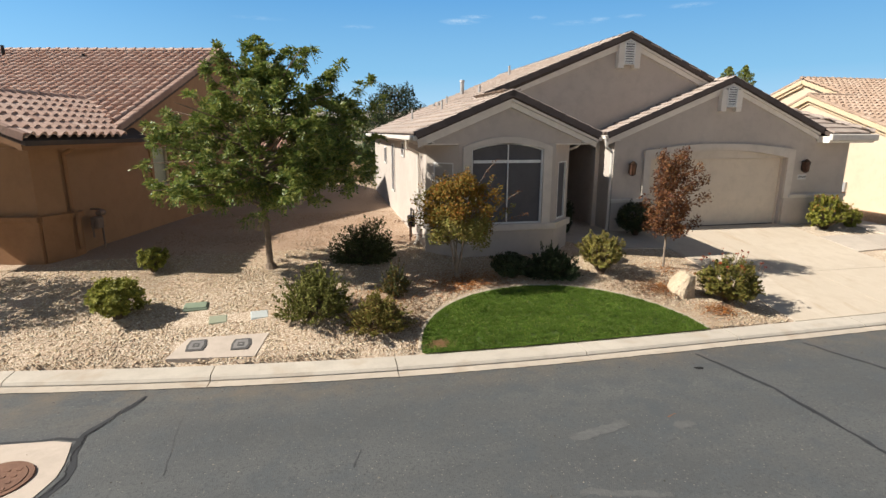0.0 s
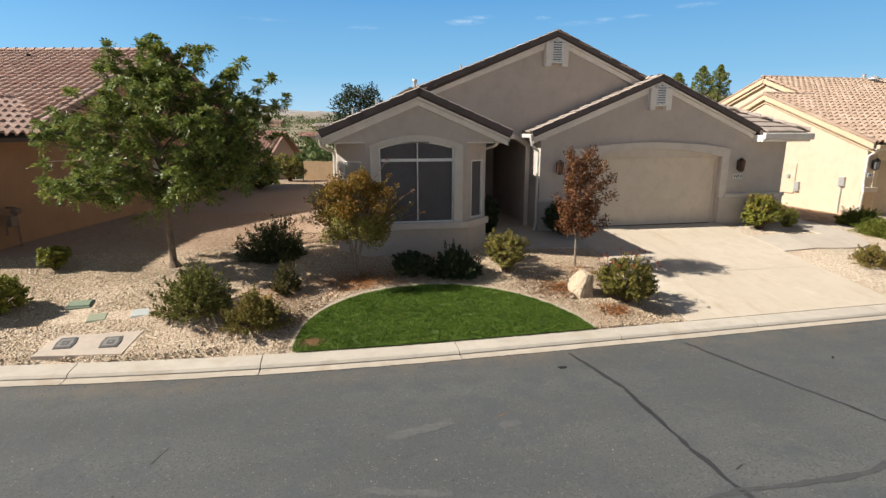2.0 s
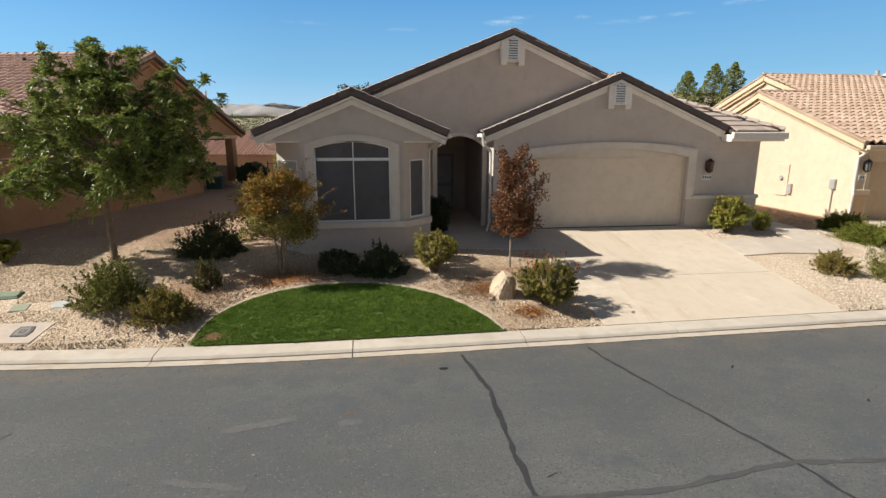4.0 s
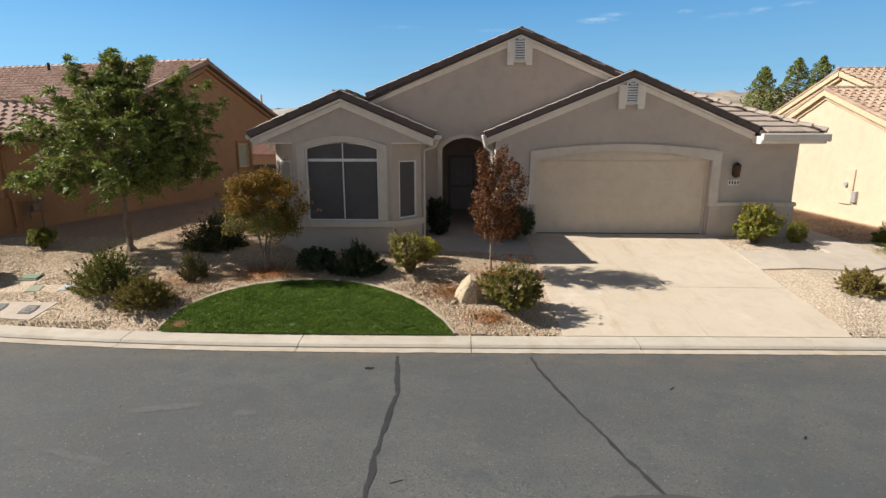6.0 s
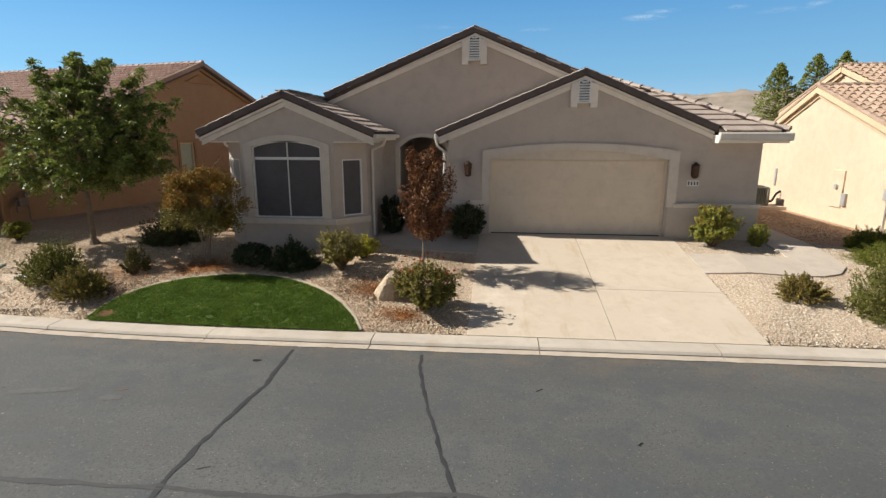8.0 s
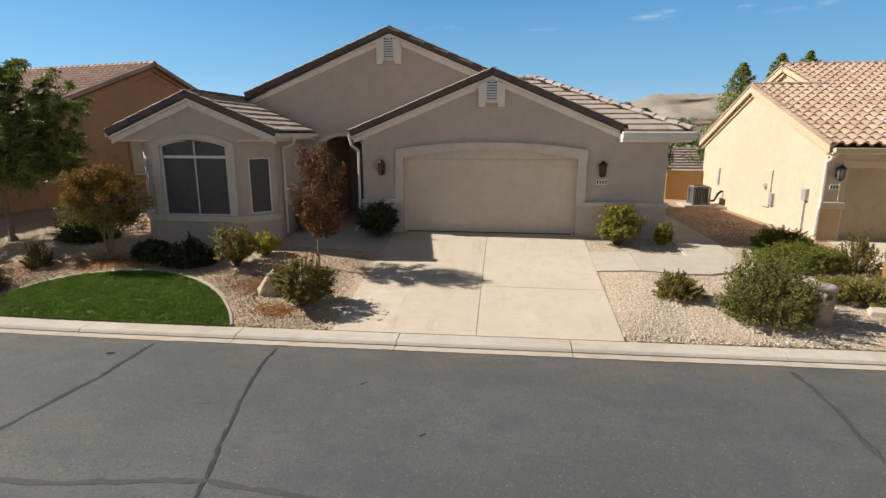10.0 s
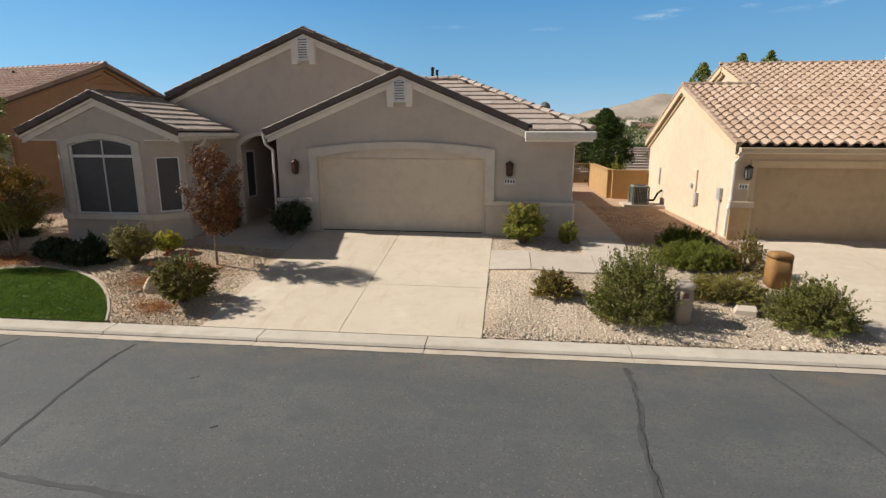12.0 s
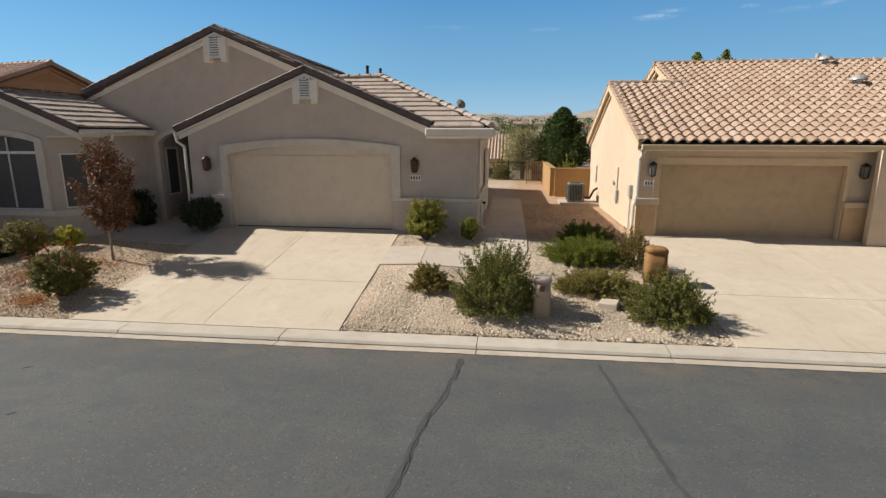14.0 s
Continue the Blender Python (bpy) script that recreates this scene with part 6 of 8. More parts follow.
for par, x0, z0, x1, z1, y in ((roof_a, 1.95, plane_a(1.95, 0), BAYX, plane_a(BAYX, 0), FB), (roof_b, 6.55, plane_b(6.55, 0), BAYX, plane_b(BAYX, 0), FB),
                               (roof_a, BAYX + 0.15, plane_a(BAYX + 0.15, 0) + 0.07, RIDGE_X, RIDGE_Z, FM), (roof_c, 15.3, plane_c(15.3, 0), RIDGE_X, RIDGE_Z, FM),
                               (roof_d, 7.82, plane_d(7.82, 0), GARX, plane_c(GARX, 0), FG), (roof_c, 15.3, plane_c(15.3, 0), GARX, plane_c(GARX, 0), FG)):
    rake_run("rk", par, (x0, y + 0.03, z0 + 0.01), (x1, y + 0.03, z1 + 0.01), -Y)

# peach barrel tiles
tile_field("r", rroof_f, (RX - 0.15, R_EAVE - 0.03, RE), X, Vector((0, 1, RS)), 14.5, 8.2,
           lambda p: p.y < (R_RIDGE if p.x < R_STEP else R_TOP), lambda p: p.x < 25.5, 300, 0.305, 0.37, 8)
cap_run("cr", rroof_f, (RX - 0.15, R_RIDGE, rf(0, R_RIDGE)), (R_STEP + 0.2, R_RIDGE, rf(0, R_RIDGE)), lift=0.05)
cap_run("cr", rroof_f, (R_STEP - 0.1, R_TOP, rf(0, R_TOP)), (35, R_TOP, rf(0, R_TOP)), lift=0.05)
rake_run("rkr", rroof_f, (RX - 0.16, R_EAVE, RE + 0.03), (RX - 0.16, R_RIDGE, rf(0, R_RIDGE) + 0.03), -X)
rake_run("rkr", rroof_b, (RX - 0.16, R_REAR, rb(0, R_REAR) + 0.03), (RX - 0.16, R_RIDGE, rf(0, R_RIDGE) + 0.03), -X)
rake_run("rkr", rroof_t, (R_STEP - 0.04, 27.0, rb2(0, 27.0) + 0.03), (R_STEP - 0.04, R_TOP, rf(0, R_TOP) + 0.03), -X)
rake_run("rkr", rroof_f, (R_STEP, R_RIDGE, rf(0, R_RIDGE) + 0.03), (R_STEP, R_TOP, rf(0, R_TOP) + 0.03), -X)

# terracotta barrel tiles
ML3 = ML.to_3x3()


def lv(v, u, z):
    return ML @ Vector((v, u, z))


MLI = ML.inverted()


def keep_main(p):
    q = MLI @ p
    return q.y < APEX_U and not (q.x > WING_V - 2.3 and q.z < (lwing_r(q.x, q.y) if q.x > WING_V else lwing_l(q.x, q.y)) - 0.02)


tile_field("l", lroof_f, lv(-15.5, EAVE_U, LE), ML3 @ X, ML3 @ Vector((0, 1, LS)), 15.8, 8.2, keep_main, lambda p: (MLI @ p).x > -5, 300, 0.305, 0.37, 9)
tile_field("l", lroof_w, lv(0.68, -1.2, LE - 0.075), ML3 @ Y, ML3 @ Vector((-1, 0, LS)), 6.2, 2.8, lambda p: (MLI @ p).x > WING_V and p.z > lmain_f(0, (MLI @ p).y) - 0.02, lambda p: True, 300, 0.305, 0.37, 10)
cap_run("cl", lroof_w, lv(WING_V, -1.18, lwing_r(WING_V, 0)), lv(WING_V, 4.6, lwing_r(WING_V, 0)), lift=0.05)
cap_run("cl", lroof_f, lv(0.3, APEX_U, LTOP), lv(-15.5, APEX_U, LTOP), lift=0.05)
rake_run("rkl", lroof_f, lv(0.3, EAVE_U, LE + 0.03), lv(0.3, APEX_U, LTOP + 0.03), ML3 @ X)
rake_run("rkl", lroof_b, lv(0.3, BACK_U, LE + 0.03), lv(0.3, APEX_U, LTOP + 0.03), ML3 @ X)
rake_run("rkl", lroof_w, lv(0.68, -1.2, LE - 0.045), lv(WING_V, -1.2, lwing_r(WING_V, 0) + 0.03), ML3 @ -Y)


# ---- plants ----
def leaves(name, centres, spread, counts, length, width, mat, parent, seed, flat=0.0, up=0.0):
    """Many small folded leaves scattered round the given centres; spread is each clump's radius."""
    rg = np.random.default_rng(seed)
    P = []
    for (c, s, k) in zip(centres, spread, counts):
        d = rg.normal(size=(k, 3))
        d /= np.linalg.norm(d, axis=1, keepdims=True)
        r = rg.uniform(0, 1, (k, 1)) ** 0.45
        P.append(np.array(c) + d * r * np.array(s))
    P = np.concatenate(P)
    n = len(P)
    a = rg.normal(size=(n, 3))
    a[:, 2] = a[:, 2] * (1 - flat) + up
    a /= np.linalg.norm(a, axis=1, keepdims=True)
    mid = P.mean(axis=0)
    face = P - mid
    face /= np.linalg.norm(face, axis=1, keepdims=True) + 1e-6
    face = face * 0.9 + np.array([0, 0, 0.8]) + rg.normal(size=(n, 3)) * 0.75
    b = np.cross(a, face)
    b /= np.linalg.norm(b, axis=1, keepdims=True) + 1e-6
    L = length * rg.uniform(0.6, 1.25, (n, 1))
    W = width * rg.uniform(0.7, 1.2, (n, 1))
    v = np.concatenate([P - a * L / 2, P + b * W / 2, P + a * L / 2, P - b * W / 2])
    i = np.arange(n)
    f = np.stack([i, i + n, i + 2 * n, i + 3 * n], 1)
    me = mesh_from(name, v - np.array(root_of(parent).location), f, mat, 4)
    ob = new(name, me)
    ob.parent = parent
    return ob


def limb(bm, pts, r0, r1, n=7):
    m = len(pts) - 1
    for i in range(m):
        a, b = r0 + (r1 - r0) * i / m, r0 + (r1 - r0) * (i + 1) / m
        cyl(bm, pts[i], pts[i + 1], a, b, n)


def blade_mesh(name, P, axis, face, length, width, mat, parent):
    """Leaves as lozenges at P, long along axis, turned about it to look towards face."""
    axis = axis / (np.linalg.norm(axis, axis=1, keepdims=True) + 1e-6)
    b = np.cross(axis, face)
    b /= np.linalg.norm(b, axis=1, keepdims=True) + 1e-6
    k = len(P)
    v = np.concatenate([P - axis * length / 2, P + b * width / 2 + axis * length * 0.08, P + axis * length / 2, P - b * width / 2 + axis * length * 0.08])
    i = np.arange(k)
    ob = new(name, mesh_from(name, v - np.array(root_of(parent).location), np.stack([i, i + k, i + 2 * k, i + 3 * k], 1), mat, 4))
    ob.parent = parent
    return ob


def bush(x, y, rx, rz, mat, label, seed, leaf=0.05, dens=1.0, ry=None, name="shrub", z=None, clumps=60, stem_mat=BARK, tips=None, foot=0.8, lumpy=0.3, broad=0.55, boxy=2.0, flowers=0):
    """A rounded shrub: stems that fork from a narrow foot into short leafy shoots, in uneven lobes with gaps between them."""
    rnd = random.Random(seed)
    rg = np.random.default_rng(seed)
    ry = ry or rx
    z = land(x, y) if z is None else z
    t = thing(name, (x, y, z), label, "shrub")
    bm = bmesh.new()
    lobes = []
    for k in range(max(7, clumps // 4)):
        a, u = k * 2.399 + rnd.uniform(-0.4, 0.4), rnd.uniform(-0.8, 1.0)
        lobes.append((Vector((math.cos(a) * math.sqrt(1 - u * u), math.sin(a) * math.sqrt(1 - u * u), u)), rnd.uniform(0.82, 1.12)))
    A, B = [], []
    for i in range(int(clumps * 6)):
        a, u = rnd.uniform(0, 2 * math.pi), rnd.uniform(-1.0, 1.0)
        d = Vector((math.cos(a) * math.sqrt(1 - u * u), math.sin(a) * math.sqrt(1 - u * u), u))
        near = max(lobes, key=lambda l: d.dot(l[0]))
        away = math.acos(max(-1, min(1, d.dot(near[0]))))
        reach = near[1] * (1 - 0.7 * lumpy * min(1.0, away / 0.55) ** 2) * (1 + 0.12 * noise.noise(d * 4 + Vector((seed, 0, 0))))
        q = reach * rnd.uniform(0.62, 1.0) ** 0.6
        q *= ((1 - d.z * d.z) ** (boxy / 2) + abs(d.z) ** boxy) ** (-1 / boxy)
        hgt = 0.49 + 0.5 * d.z * q
        wide = 1.1 * q * (foot + (1 - foot) * min(1.0, hgt / 0.28))
        tip = Vector((x + d.x * wide * rx, y + d.y * wide * ry, z + max(0.03, hgt * rz)))
        base = Vector((x, y, z + 0.28 * rz)).lerp(tip, rnd.uniform(0.58, 0.82))
        A.append(tuple(base))
        B.append(tuple(tip))
        if i % 5 == 0:
            limb(bm, [(x + rnd.uniform(-0.05, 0.05), y + rnd.uniform(-0.05, 0.05), z - 0.03), Vector((x, y, z)).lerp(base, 0.6), tip], 0.013, 0.003, 5)
    part("branchwork", bm, stem_mat, t)
    per = max(8, int(27 * dens))
    A, B = np.repeat(np.array(A), per, 0), np.repeat(np.array(B), per, 0)

    def shoots(nm, sel, m, length, low=0.0):
        k = len(sel)
        u = low + (1.05 - low) * rg.uniform(0, 1, (k, 1)) ** 0.7
        d = B[sel] - A[sel]
        d /= np.linalg.norm(d, axis=1, keepdims=True) + 1e-6
        side = rg.normal(size=(k, 3))
        side -= d * np.sum(side * d, axis=1, keepdims=True)
        side /= np.linalg.norm(side, axis=1, keepdims=True) + 1e-6
        P = A[sel] + (B[sel] - A[sel]) * u + side * length * rg.uniform(0.25, 0.8, (k, 1))
        P[:, 2] = np.maximum(P[:, 2], z + 0.02)
        face = d * 0.9 + np.array([0, 0, 0.55]) + rg.normal(size=(k, 3)) * 0.35
        return blade_mesh(nm, P, side * 0.85 + d * 0.55 + rg.normal(size=(k, 3)) * 0.2, face, length * rg.uniform(0.65, 1.25, (k, 1)), length * broad * rg.uniform(0.75, 1.2, (k, 1)), m, t)

    shoots("foliage", np.arange(len(A)), mat, leaf)
    if tips:
        high = np.nonzero((B[:, 2] > z + rz * 0.5) & (rg.uniform(0, 1, len(B)) < tips[1]))[0]
        tagged(shoots("new_growth", high, tips[0], leaf * 0.9, 0.8), kind="stuff")
    if flowers:
        stalks, heads = bmesh.new(), []
        for i in range(flowers):
            a, r = i * 2.399 + rnd.uniform(-0.5, 0.5), math.sqrt(rnd.uniform(0.02, 0.8))
            p = Vector((x + math.cos(a) * r * rx, y + math.sin(a) * r * ry, z + rz * (0.52 + 0.46 * math.sqrt(1 - r * r))))
            e = p + Vector((math.cos(a) * 0.04, math.sin(a) * 0.04, rnd.uniform(0.05, 0.14)))
            limb(stalks, [p - Vector((0, 0, 0.1)), e], 0.005, 0.003, 4)
            heads.append(tuple(e))
        part("flower_stalks", stalks, stem_mat, t)
        tagged(leaves("flower_heads", heads, [(0.035, 0.035, 0.03)] * flowers, [16] * flowers, 0.035, 0.022, LEAF_FLOWER, t, seed + 5), "small red flower heads", kind="stuff")
    return t


def spiky_bush(x, y, rx, rz, mat, label, seed, leaf=0.06, twigs=200, per=38, ry=None, z=None, low=100.0, flat=0.0, tips=None, stem_mat=BARK, slim=0.46, name="shrub"):
    """A shrub of outward and upward twigs set with narrow leaves, with an uneven, spiky outline."""
    rnd = random.Random(seed)
    rg = np.random.default_rng(seed)
    ry = ry or rx
    z = land(x, y) if z is None else z
    t = thing(name, (x, y, z), label, "shrub")
    bm = bmesh.new()
    A, B = [], []
    for i in range(int(twigs * 1.9)):
        a = rnd.uniform(0, 2 * math.pi)
        th = radians(low) * rnd.uniform(0.0, 1.0) ** (0.75 - 0.4 * flat)
        lump = 1.02 + 0.30 * noise.noise((math.cos(a) * 1.7 + seed, math.sin(a) * 1.7, th * 1.3)) + 0.16 * noise.noise((math.cos(a) * 5 + seed, math.sin(a) * 5, th * 4))
        q = rnd.uniform(0.5, 1.0) ** 0.7 * lump
        tip = Vector((x + math.cos(a) * math.sin(th) * rx * q, y + math.sin(a) * math.sin(th) * ry * q, z + max(0.05, (0.08 + 0.92 * math.cos(th))) * rz * q))
        rt = Vector((x + math.cos(a) * 0.12 * rx, y + math.sin(a) * 0.12 * ry, z))
        u = rnd.uniform(0.45, 0.75)
        base = rt + (tip - rt) * u - Vector((0, 0, 0.06 * rz * (1 - flat)))
        base.z = max(base.z, z + 0.03)
        A.append(tuple(base))
        B.append(tuple(tip))
        if i % 4 == 0:
            limb(bm, [rt - Vector((0, 0, 0.03)), base, base + (tip - base) * 0.9], 0.013, 0.003, 5)
    part("branchwork", bm, stem_mat, t)
    A, B = np.repeat(np.array(A), per, 0), np.repeat(np.array(B), per, 0)
    n = len(A)

    def blades(nm, sel, m, length):
        k = len(sel)
        u = rg.uniform(0.0, 1.06, (k, 1)) ** 0.8
        d = B[sel] - A[sel]
        d /= np.linalg.norm(d, axis=1, keepdims=True) + 1e-6
        P = A[sel] + (B[sel] - A[sel]) * u + rg.normal(size=(k, 3)) * 0.05 * rx * (1.3 - u)
        P[:, 2] = np.maximum(P[:, 2], z + 0.02)
        ax = d * 0.75 + rg.normal(size=(k, 3)) * 0.5
        ax /= np.linalg.norm(ax, axis=1, keepdims=True)
        b = np.cross(ax, rg.normal(size=(k, 3)) + np.array([-0.35, -0.35, 0.75]))
        b /= np.linalg.norm(b, axis=1, keepdims=True) + 1e-6
        L, W = length * rg.uniform(0.6, 1.25, (k, 1)), length * slim * rg.uniform(0.7, 1.2, (k, 1))
        v = np.concatenate([P - ax * L / 2, P + b * W / 2, P + ax * L / 2, P - b * W / 2]) - np.array(t.location)
        i = np.arange(k)
        ob = new(nm, mesh_from(nm, v, np.stack([i, i + k, i + 2 * k, i + 3 * k], 1), m, 4))
        ob.parent = t
        return ob

    blades("foliage", np.arange(n), mat, leaf)
    if tips:
        sel = np.nonzero(rg.uniform(0, 1, n) < tips[1])[0]
        tagged(blades("new_growth", sel, tips[0], leaf * 0.9), kind="stuff")
    return t


def sprays(name, centres, spread, per, mat, parent, seed, leaves_each=8, pairs=5, reach=0.17, size=0.08):
    """Tufts of feathered leaves: each shoot tip bears a whorl of leaves, and each leaf two rows of leaflets."""
    rg = np.random.default_rng(seed)
    C, S = np.repeat(np.array(centres), per, 0), np.repeat(np.array(spread), per, 0)
    n = len(C)
    d = rg.normal(size=(n, 3))
    d /= np.linalg.norm(d, axis=1, keepdims=True)
    tip = C + d * S * rg.uniform(0.35, 1.0, (n, 1))
    grow = d * 0.7 + np.array([0, 0, 0.9])
    tip, grow = np.repeat(tip, leaves_each, 0), np.repeat(grow, leaves_each, 0)
    m = len(tip)
    axis = grow * 0.55 + rg.normal(size=(m, 3)) * 0.75
    axis /= np.linalg.norm(axis, axis=1, keepdims=True)
    L = reach * rg.uniform(0.65, 1.25, (m, 1))
    side = np.cross(axis, np.array([0, 0, 1.0]) + rg.normal(size=(m, 3)) * 0.35)
    side /= np.linalg.norm(side, axis=1, keepdims=True) + 1e-6
    P, AX, FA = [], [], []
    for k in range(pairs):
        u = 0.25 + 0.75 * k / (pairs - 1)
        for sg in (-1, 1):
            sag = np.array([0, 0, -0.35]) * (u * L) * u
            P.append(tip + axis * L * u + sag + side * sg * size * 0.42)
            AX.append(axis * 0.6 + side * sg * 0.75 + np.array([0, 0, -0.18]) + rg.normal(size=(m, 3)) * 0.12)
            FA.append(np.cross(side, axis) * np.sign(np.cross(side, axis)[:, 2:3] + 1e-6) + rg.normal(size=(m, 3)) * 0.3)
    P, AX, FA = np.concatenate(P), np.concatenate(AX), np.concatenate(FA)
    k = len(P)
    return blade_mesh(name, P, AX, FA, size * rg.uniform(0.7, 1.25, (k, 1)), size * 0.44 * rg.uniform(0.75, 1.2, (k, 1)), mat, parent)


# street tree in the gravel
def shade_tree():
    bx, by = -1.36, 12.03
    bz = land(bx, by)
    t = thing("shade_tree", (bx, by, bz), "young green shade tree with an open leafy crown", "tree")
    rnd = random.Random(11)
    bm = bmesh.new()
    limb(bm, [(bx, by, bz - 0.05), (bx - 0.03, by, bz + 0.12)], 0.16, 0.095, 10)
    limb(bm, [(bx - 0.03, by, bz + 0.12), (bx - 0.05, by + 0.02, 1.6), (bx - 0.08, by + 0.05, 2.4), (bx - 0.05, by + 0.1, 3.2), (bx - 0.2, by + 0.15, 4.2), (bx - 0.25, by + 0.2, 5.2)], 0.078, 0.022, 10)
    cs, sp, ks = [], [], []
    for i in range(34):
        a = i * 2.399 + rnd.uniform(-0.3, 0.3)
        h0 = 2.15 + 1.9 * (i / 34) + rnd.uniform(-0.1, 0.1)
        z1 = 2.35 + 3.05 * (i / 34) + rnd.uniform(-0.25, 0.35)
        wide = 2.35 * math.sin(math.pi * min(1.0, max(0.05, (z1 - 1.55) / 4.75))) ** 0.8
        L = wide * rnd.uniform(0.66, 1.06)
        if z1 > 4.3 and math.cos(a) < -0.2:
            L *= 0.45
        e = Vector((bx + 0.05 + math.cos(a) * L, by + math.sin(a) * L * 0.9, z1))
        s0 = Vector((bx - 0.08, by + 0.06, h0))
        mid = (s0 + e) / 2 + Vector((rnd.uniform(-0.12, 0.12), rnd.uniform(-0.12, 0.12), 0.18))
        limb(bm, [s0, mid, e], 0.032, 0.007, 6)
        for k in range(6 if i < 20 else 4):
            u = rnd.uniform(0.30, 1.1)
            p = (s0 * (1 - u) + e * u) + Vector((rnd.gauss(0, 0.17), rnd.gauss(0, 0.17), rnd.gauss(0.06, 0.17)))
            r = rnd.uniform(0.15, 0.31)
            if p.x < bx - 0.9 and p.z > 4.55 or (p.z > 4.15 and rnd.random() < 0.62):
                continue
            cs.append(tuple(p))
            sp.append((r * 1.1, r * 1.1, r * 0.85))
            ks.append(int(105 * (r / 0.26) ** 2))
    # low outer limbs
    for (dx, dy, z1) in ((-0.6, -0.7, 4.3), (0.2, -0.9, 4.5), (0.9, -0.6, 4.4), (0.5, -0.5, 4.8), (-0.2, -0.4, 4.9), (1.4, -0.3, 4.3), (-1.1, -0.5, 4.2), (0.1, -1.2, 3.9), (-2.3, -0.5, 2.75), (-2, -1.1, 2.65), (-1.5, -1.5, 2.5), (-1.2, 0.9, 2.6), (-2.5, 0.3, 3.1), (1.5, -0.9, 2.8), (1.9, 0.2, 2.9), (1.2, 1, 2.8), (2.2, -0.3, 3.3), (1.7, -1, 3), (2.3, 0.4, 3.6), (1, -1.4, 3.3), (2, -0.6, 3.9), (0.9, -0.8, 2.6), (-0.6, -1.6, 2.8), (0.6, -1.5, 2.7), (-1.8, 0.8, 3.6), (-2.3, -0.4, 3.7), (2, 0.6, 3.2), (2.35, -0.1, 2.75), (1.6, 0.5, 3.9), (2.2, 0.3, 4.3), (1.3, -0.9, 3.7), (1.8, -0.8, 3.4), (1.5, 0.9, 3.4)):
        e = Vector((bx + dx, by + dy, z1))
        s0 = Vector((bx - 0.06, by + 0.05, max(2.0, z1 - 0.35)))
        mid = (s0 + e) / 2 + Vector((0, 0, 0.22))
        limb(bm, [s0, mid, e], 0.026, 0.006, 6)
        for k in range(7):
            u = rnd.uniform(0.4, 1.08)
            p = (s0 * (1 - u) + e * u) + Vector((rnd.gauss(0, 0.16), rnd.gauss(0, 0.16), rnd.gauss(0.1, 0.12)))
            r = rnd.uniform(0.16, 0.3)
            cs.append(tuple(p))
            sp.append((r * 1.1, r * 1.1, r * 0.8))
            ks.append(int(105 * (r / 0.26) ** 2))
    for (dx, dy, z1) in ((-0.3, 0.2, 5.45), (0.25, -0.1, 5.35), (0.1, 0.0, 5.25), (0.8, 0.1, 5.1), (1.35, 0.2, 4.85), (2.1, 0.0, 4.75), (-0.6, 0.3, 4.9), (-0.05, 0.3, 5.55), (1.75, -0.1, 4.2), (0.35, 0.2, 5.0), (-1.1, 0.1, 5.0), (-0.7, -0.3, 5.3), (0.55, 0.4, 5.45), (1.1, -0.2, 5.35), (1.65, 0.3, 5.1), (2.45, 0.1, 4.35)):
        e = Vector((bx + dx, by + dy, z1))
        s0 = Vector((bx + dx * 0.35, by + dy, z1 - 1.1))
        limb(bm, [s0, (s0 + e) / 2 + Vector((0.03, 0, 0)), e], 0.014, 0.004, 5)
        for u in (0.55, 0.75, 0.95, 1.08):
            cs.append(tuple(s0 * (1 - u) + e * u + Vector((rnd.gauss(0, 0.06), rnd.gauss(0, 0.06), 0))))
            sp.append((0.13, 0.13, 0.16))
            ks.append(38)
    part("trunk", bm, TREEBARK, t, "grey-brown slim trunk with thin limbs")
    sprays("crown", cs, [(a * 0.8, b * 0.8, c * 0.8) for a, b, c in sp], 3, LEAF_TREE, t, 12)
    return t


shade_tree()


def red_tree():
    bx, by = 7.87, 10.88
    bz = land(bx, by)
    t = thing("red_leaf_tree", (bx, by, bz), "small autumn tree with dry red-brown leaves on a pale stem", "tree")
    rnd = random.Random(21)
    bm = bmesh.new()
    limb(bm, [(bx, by, bz - 0.05), (bx + 0.0, by, 1.3), (bx + 0.05, by + 0.05, 2.2), (bx + 0.1, by + 0.05, 3.1)], 0.032, 0.01, 8)
    cs, sp, ks = [], [], []
    for i in range(40):
        h = (i + 0.5) / 40
        a = i * 2.399
        z1 = 1.45 + 1.9 * h
        wide = 0.74 * math.sin(math.pi * min(1, 0.22 + 0.68 * h)) ** 0.7
        L = wide * rnd.uniform(0.45, 1.0)
        e = Vector((bx + 0.08 + math.cos(a) * L, by + 0.03 + math.sin(a) * L, z1))
        s0 = Vector((bx + 0.04, by + 0.03, max(bz + 0.75, z1 - 0.5)))
        limb(bm, [s0, e], 0.011, 0.003, 5)
        for u in (0.5, 0.8, 1.02):
            cs.append(tuple(s0 * (1 - u) + e * u))
            sp.append((0.14, 0.14, 0.17))
            ks.append(72)
    part("trunk", bm, MYRTLEBARK, t, "thin grey-brown stem")
    leaves("crown", cs, sp, ks, 0.07, 0.036, LEAF_RED, t, 22)


red_tree()


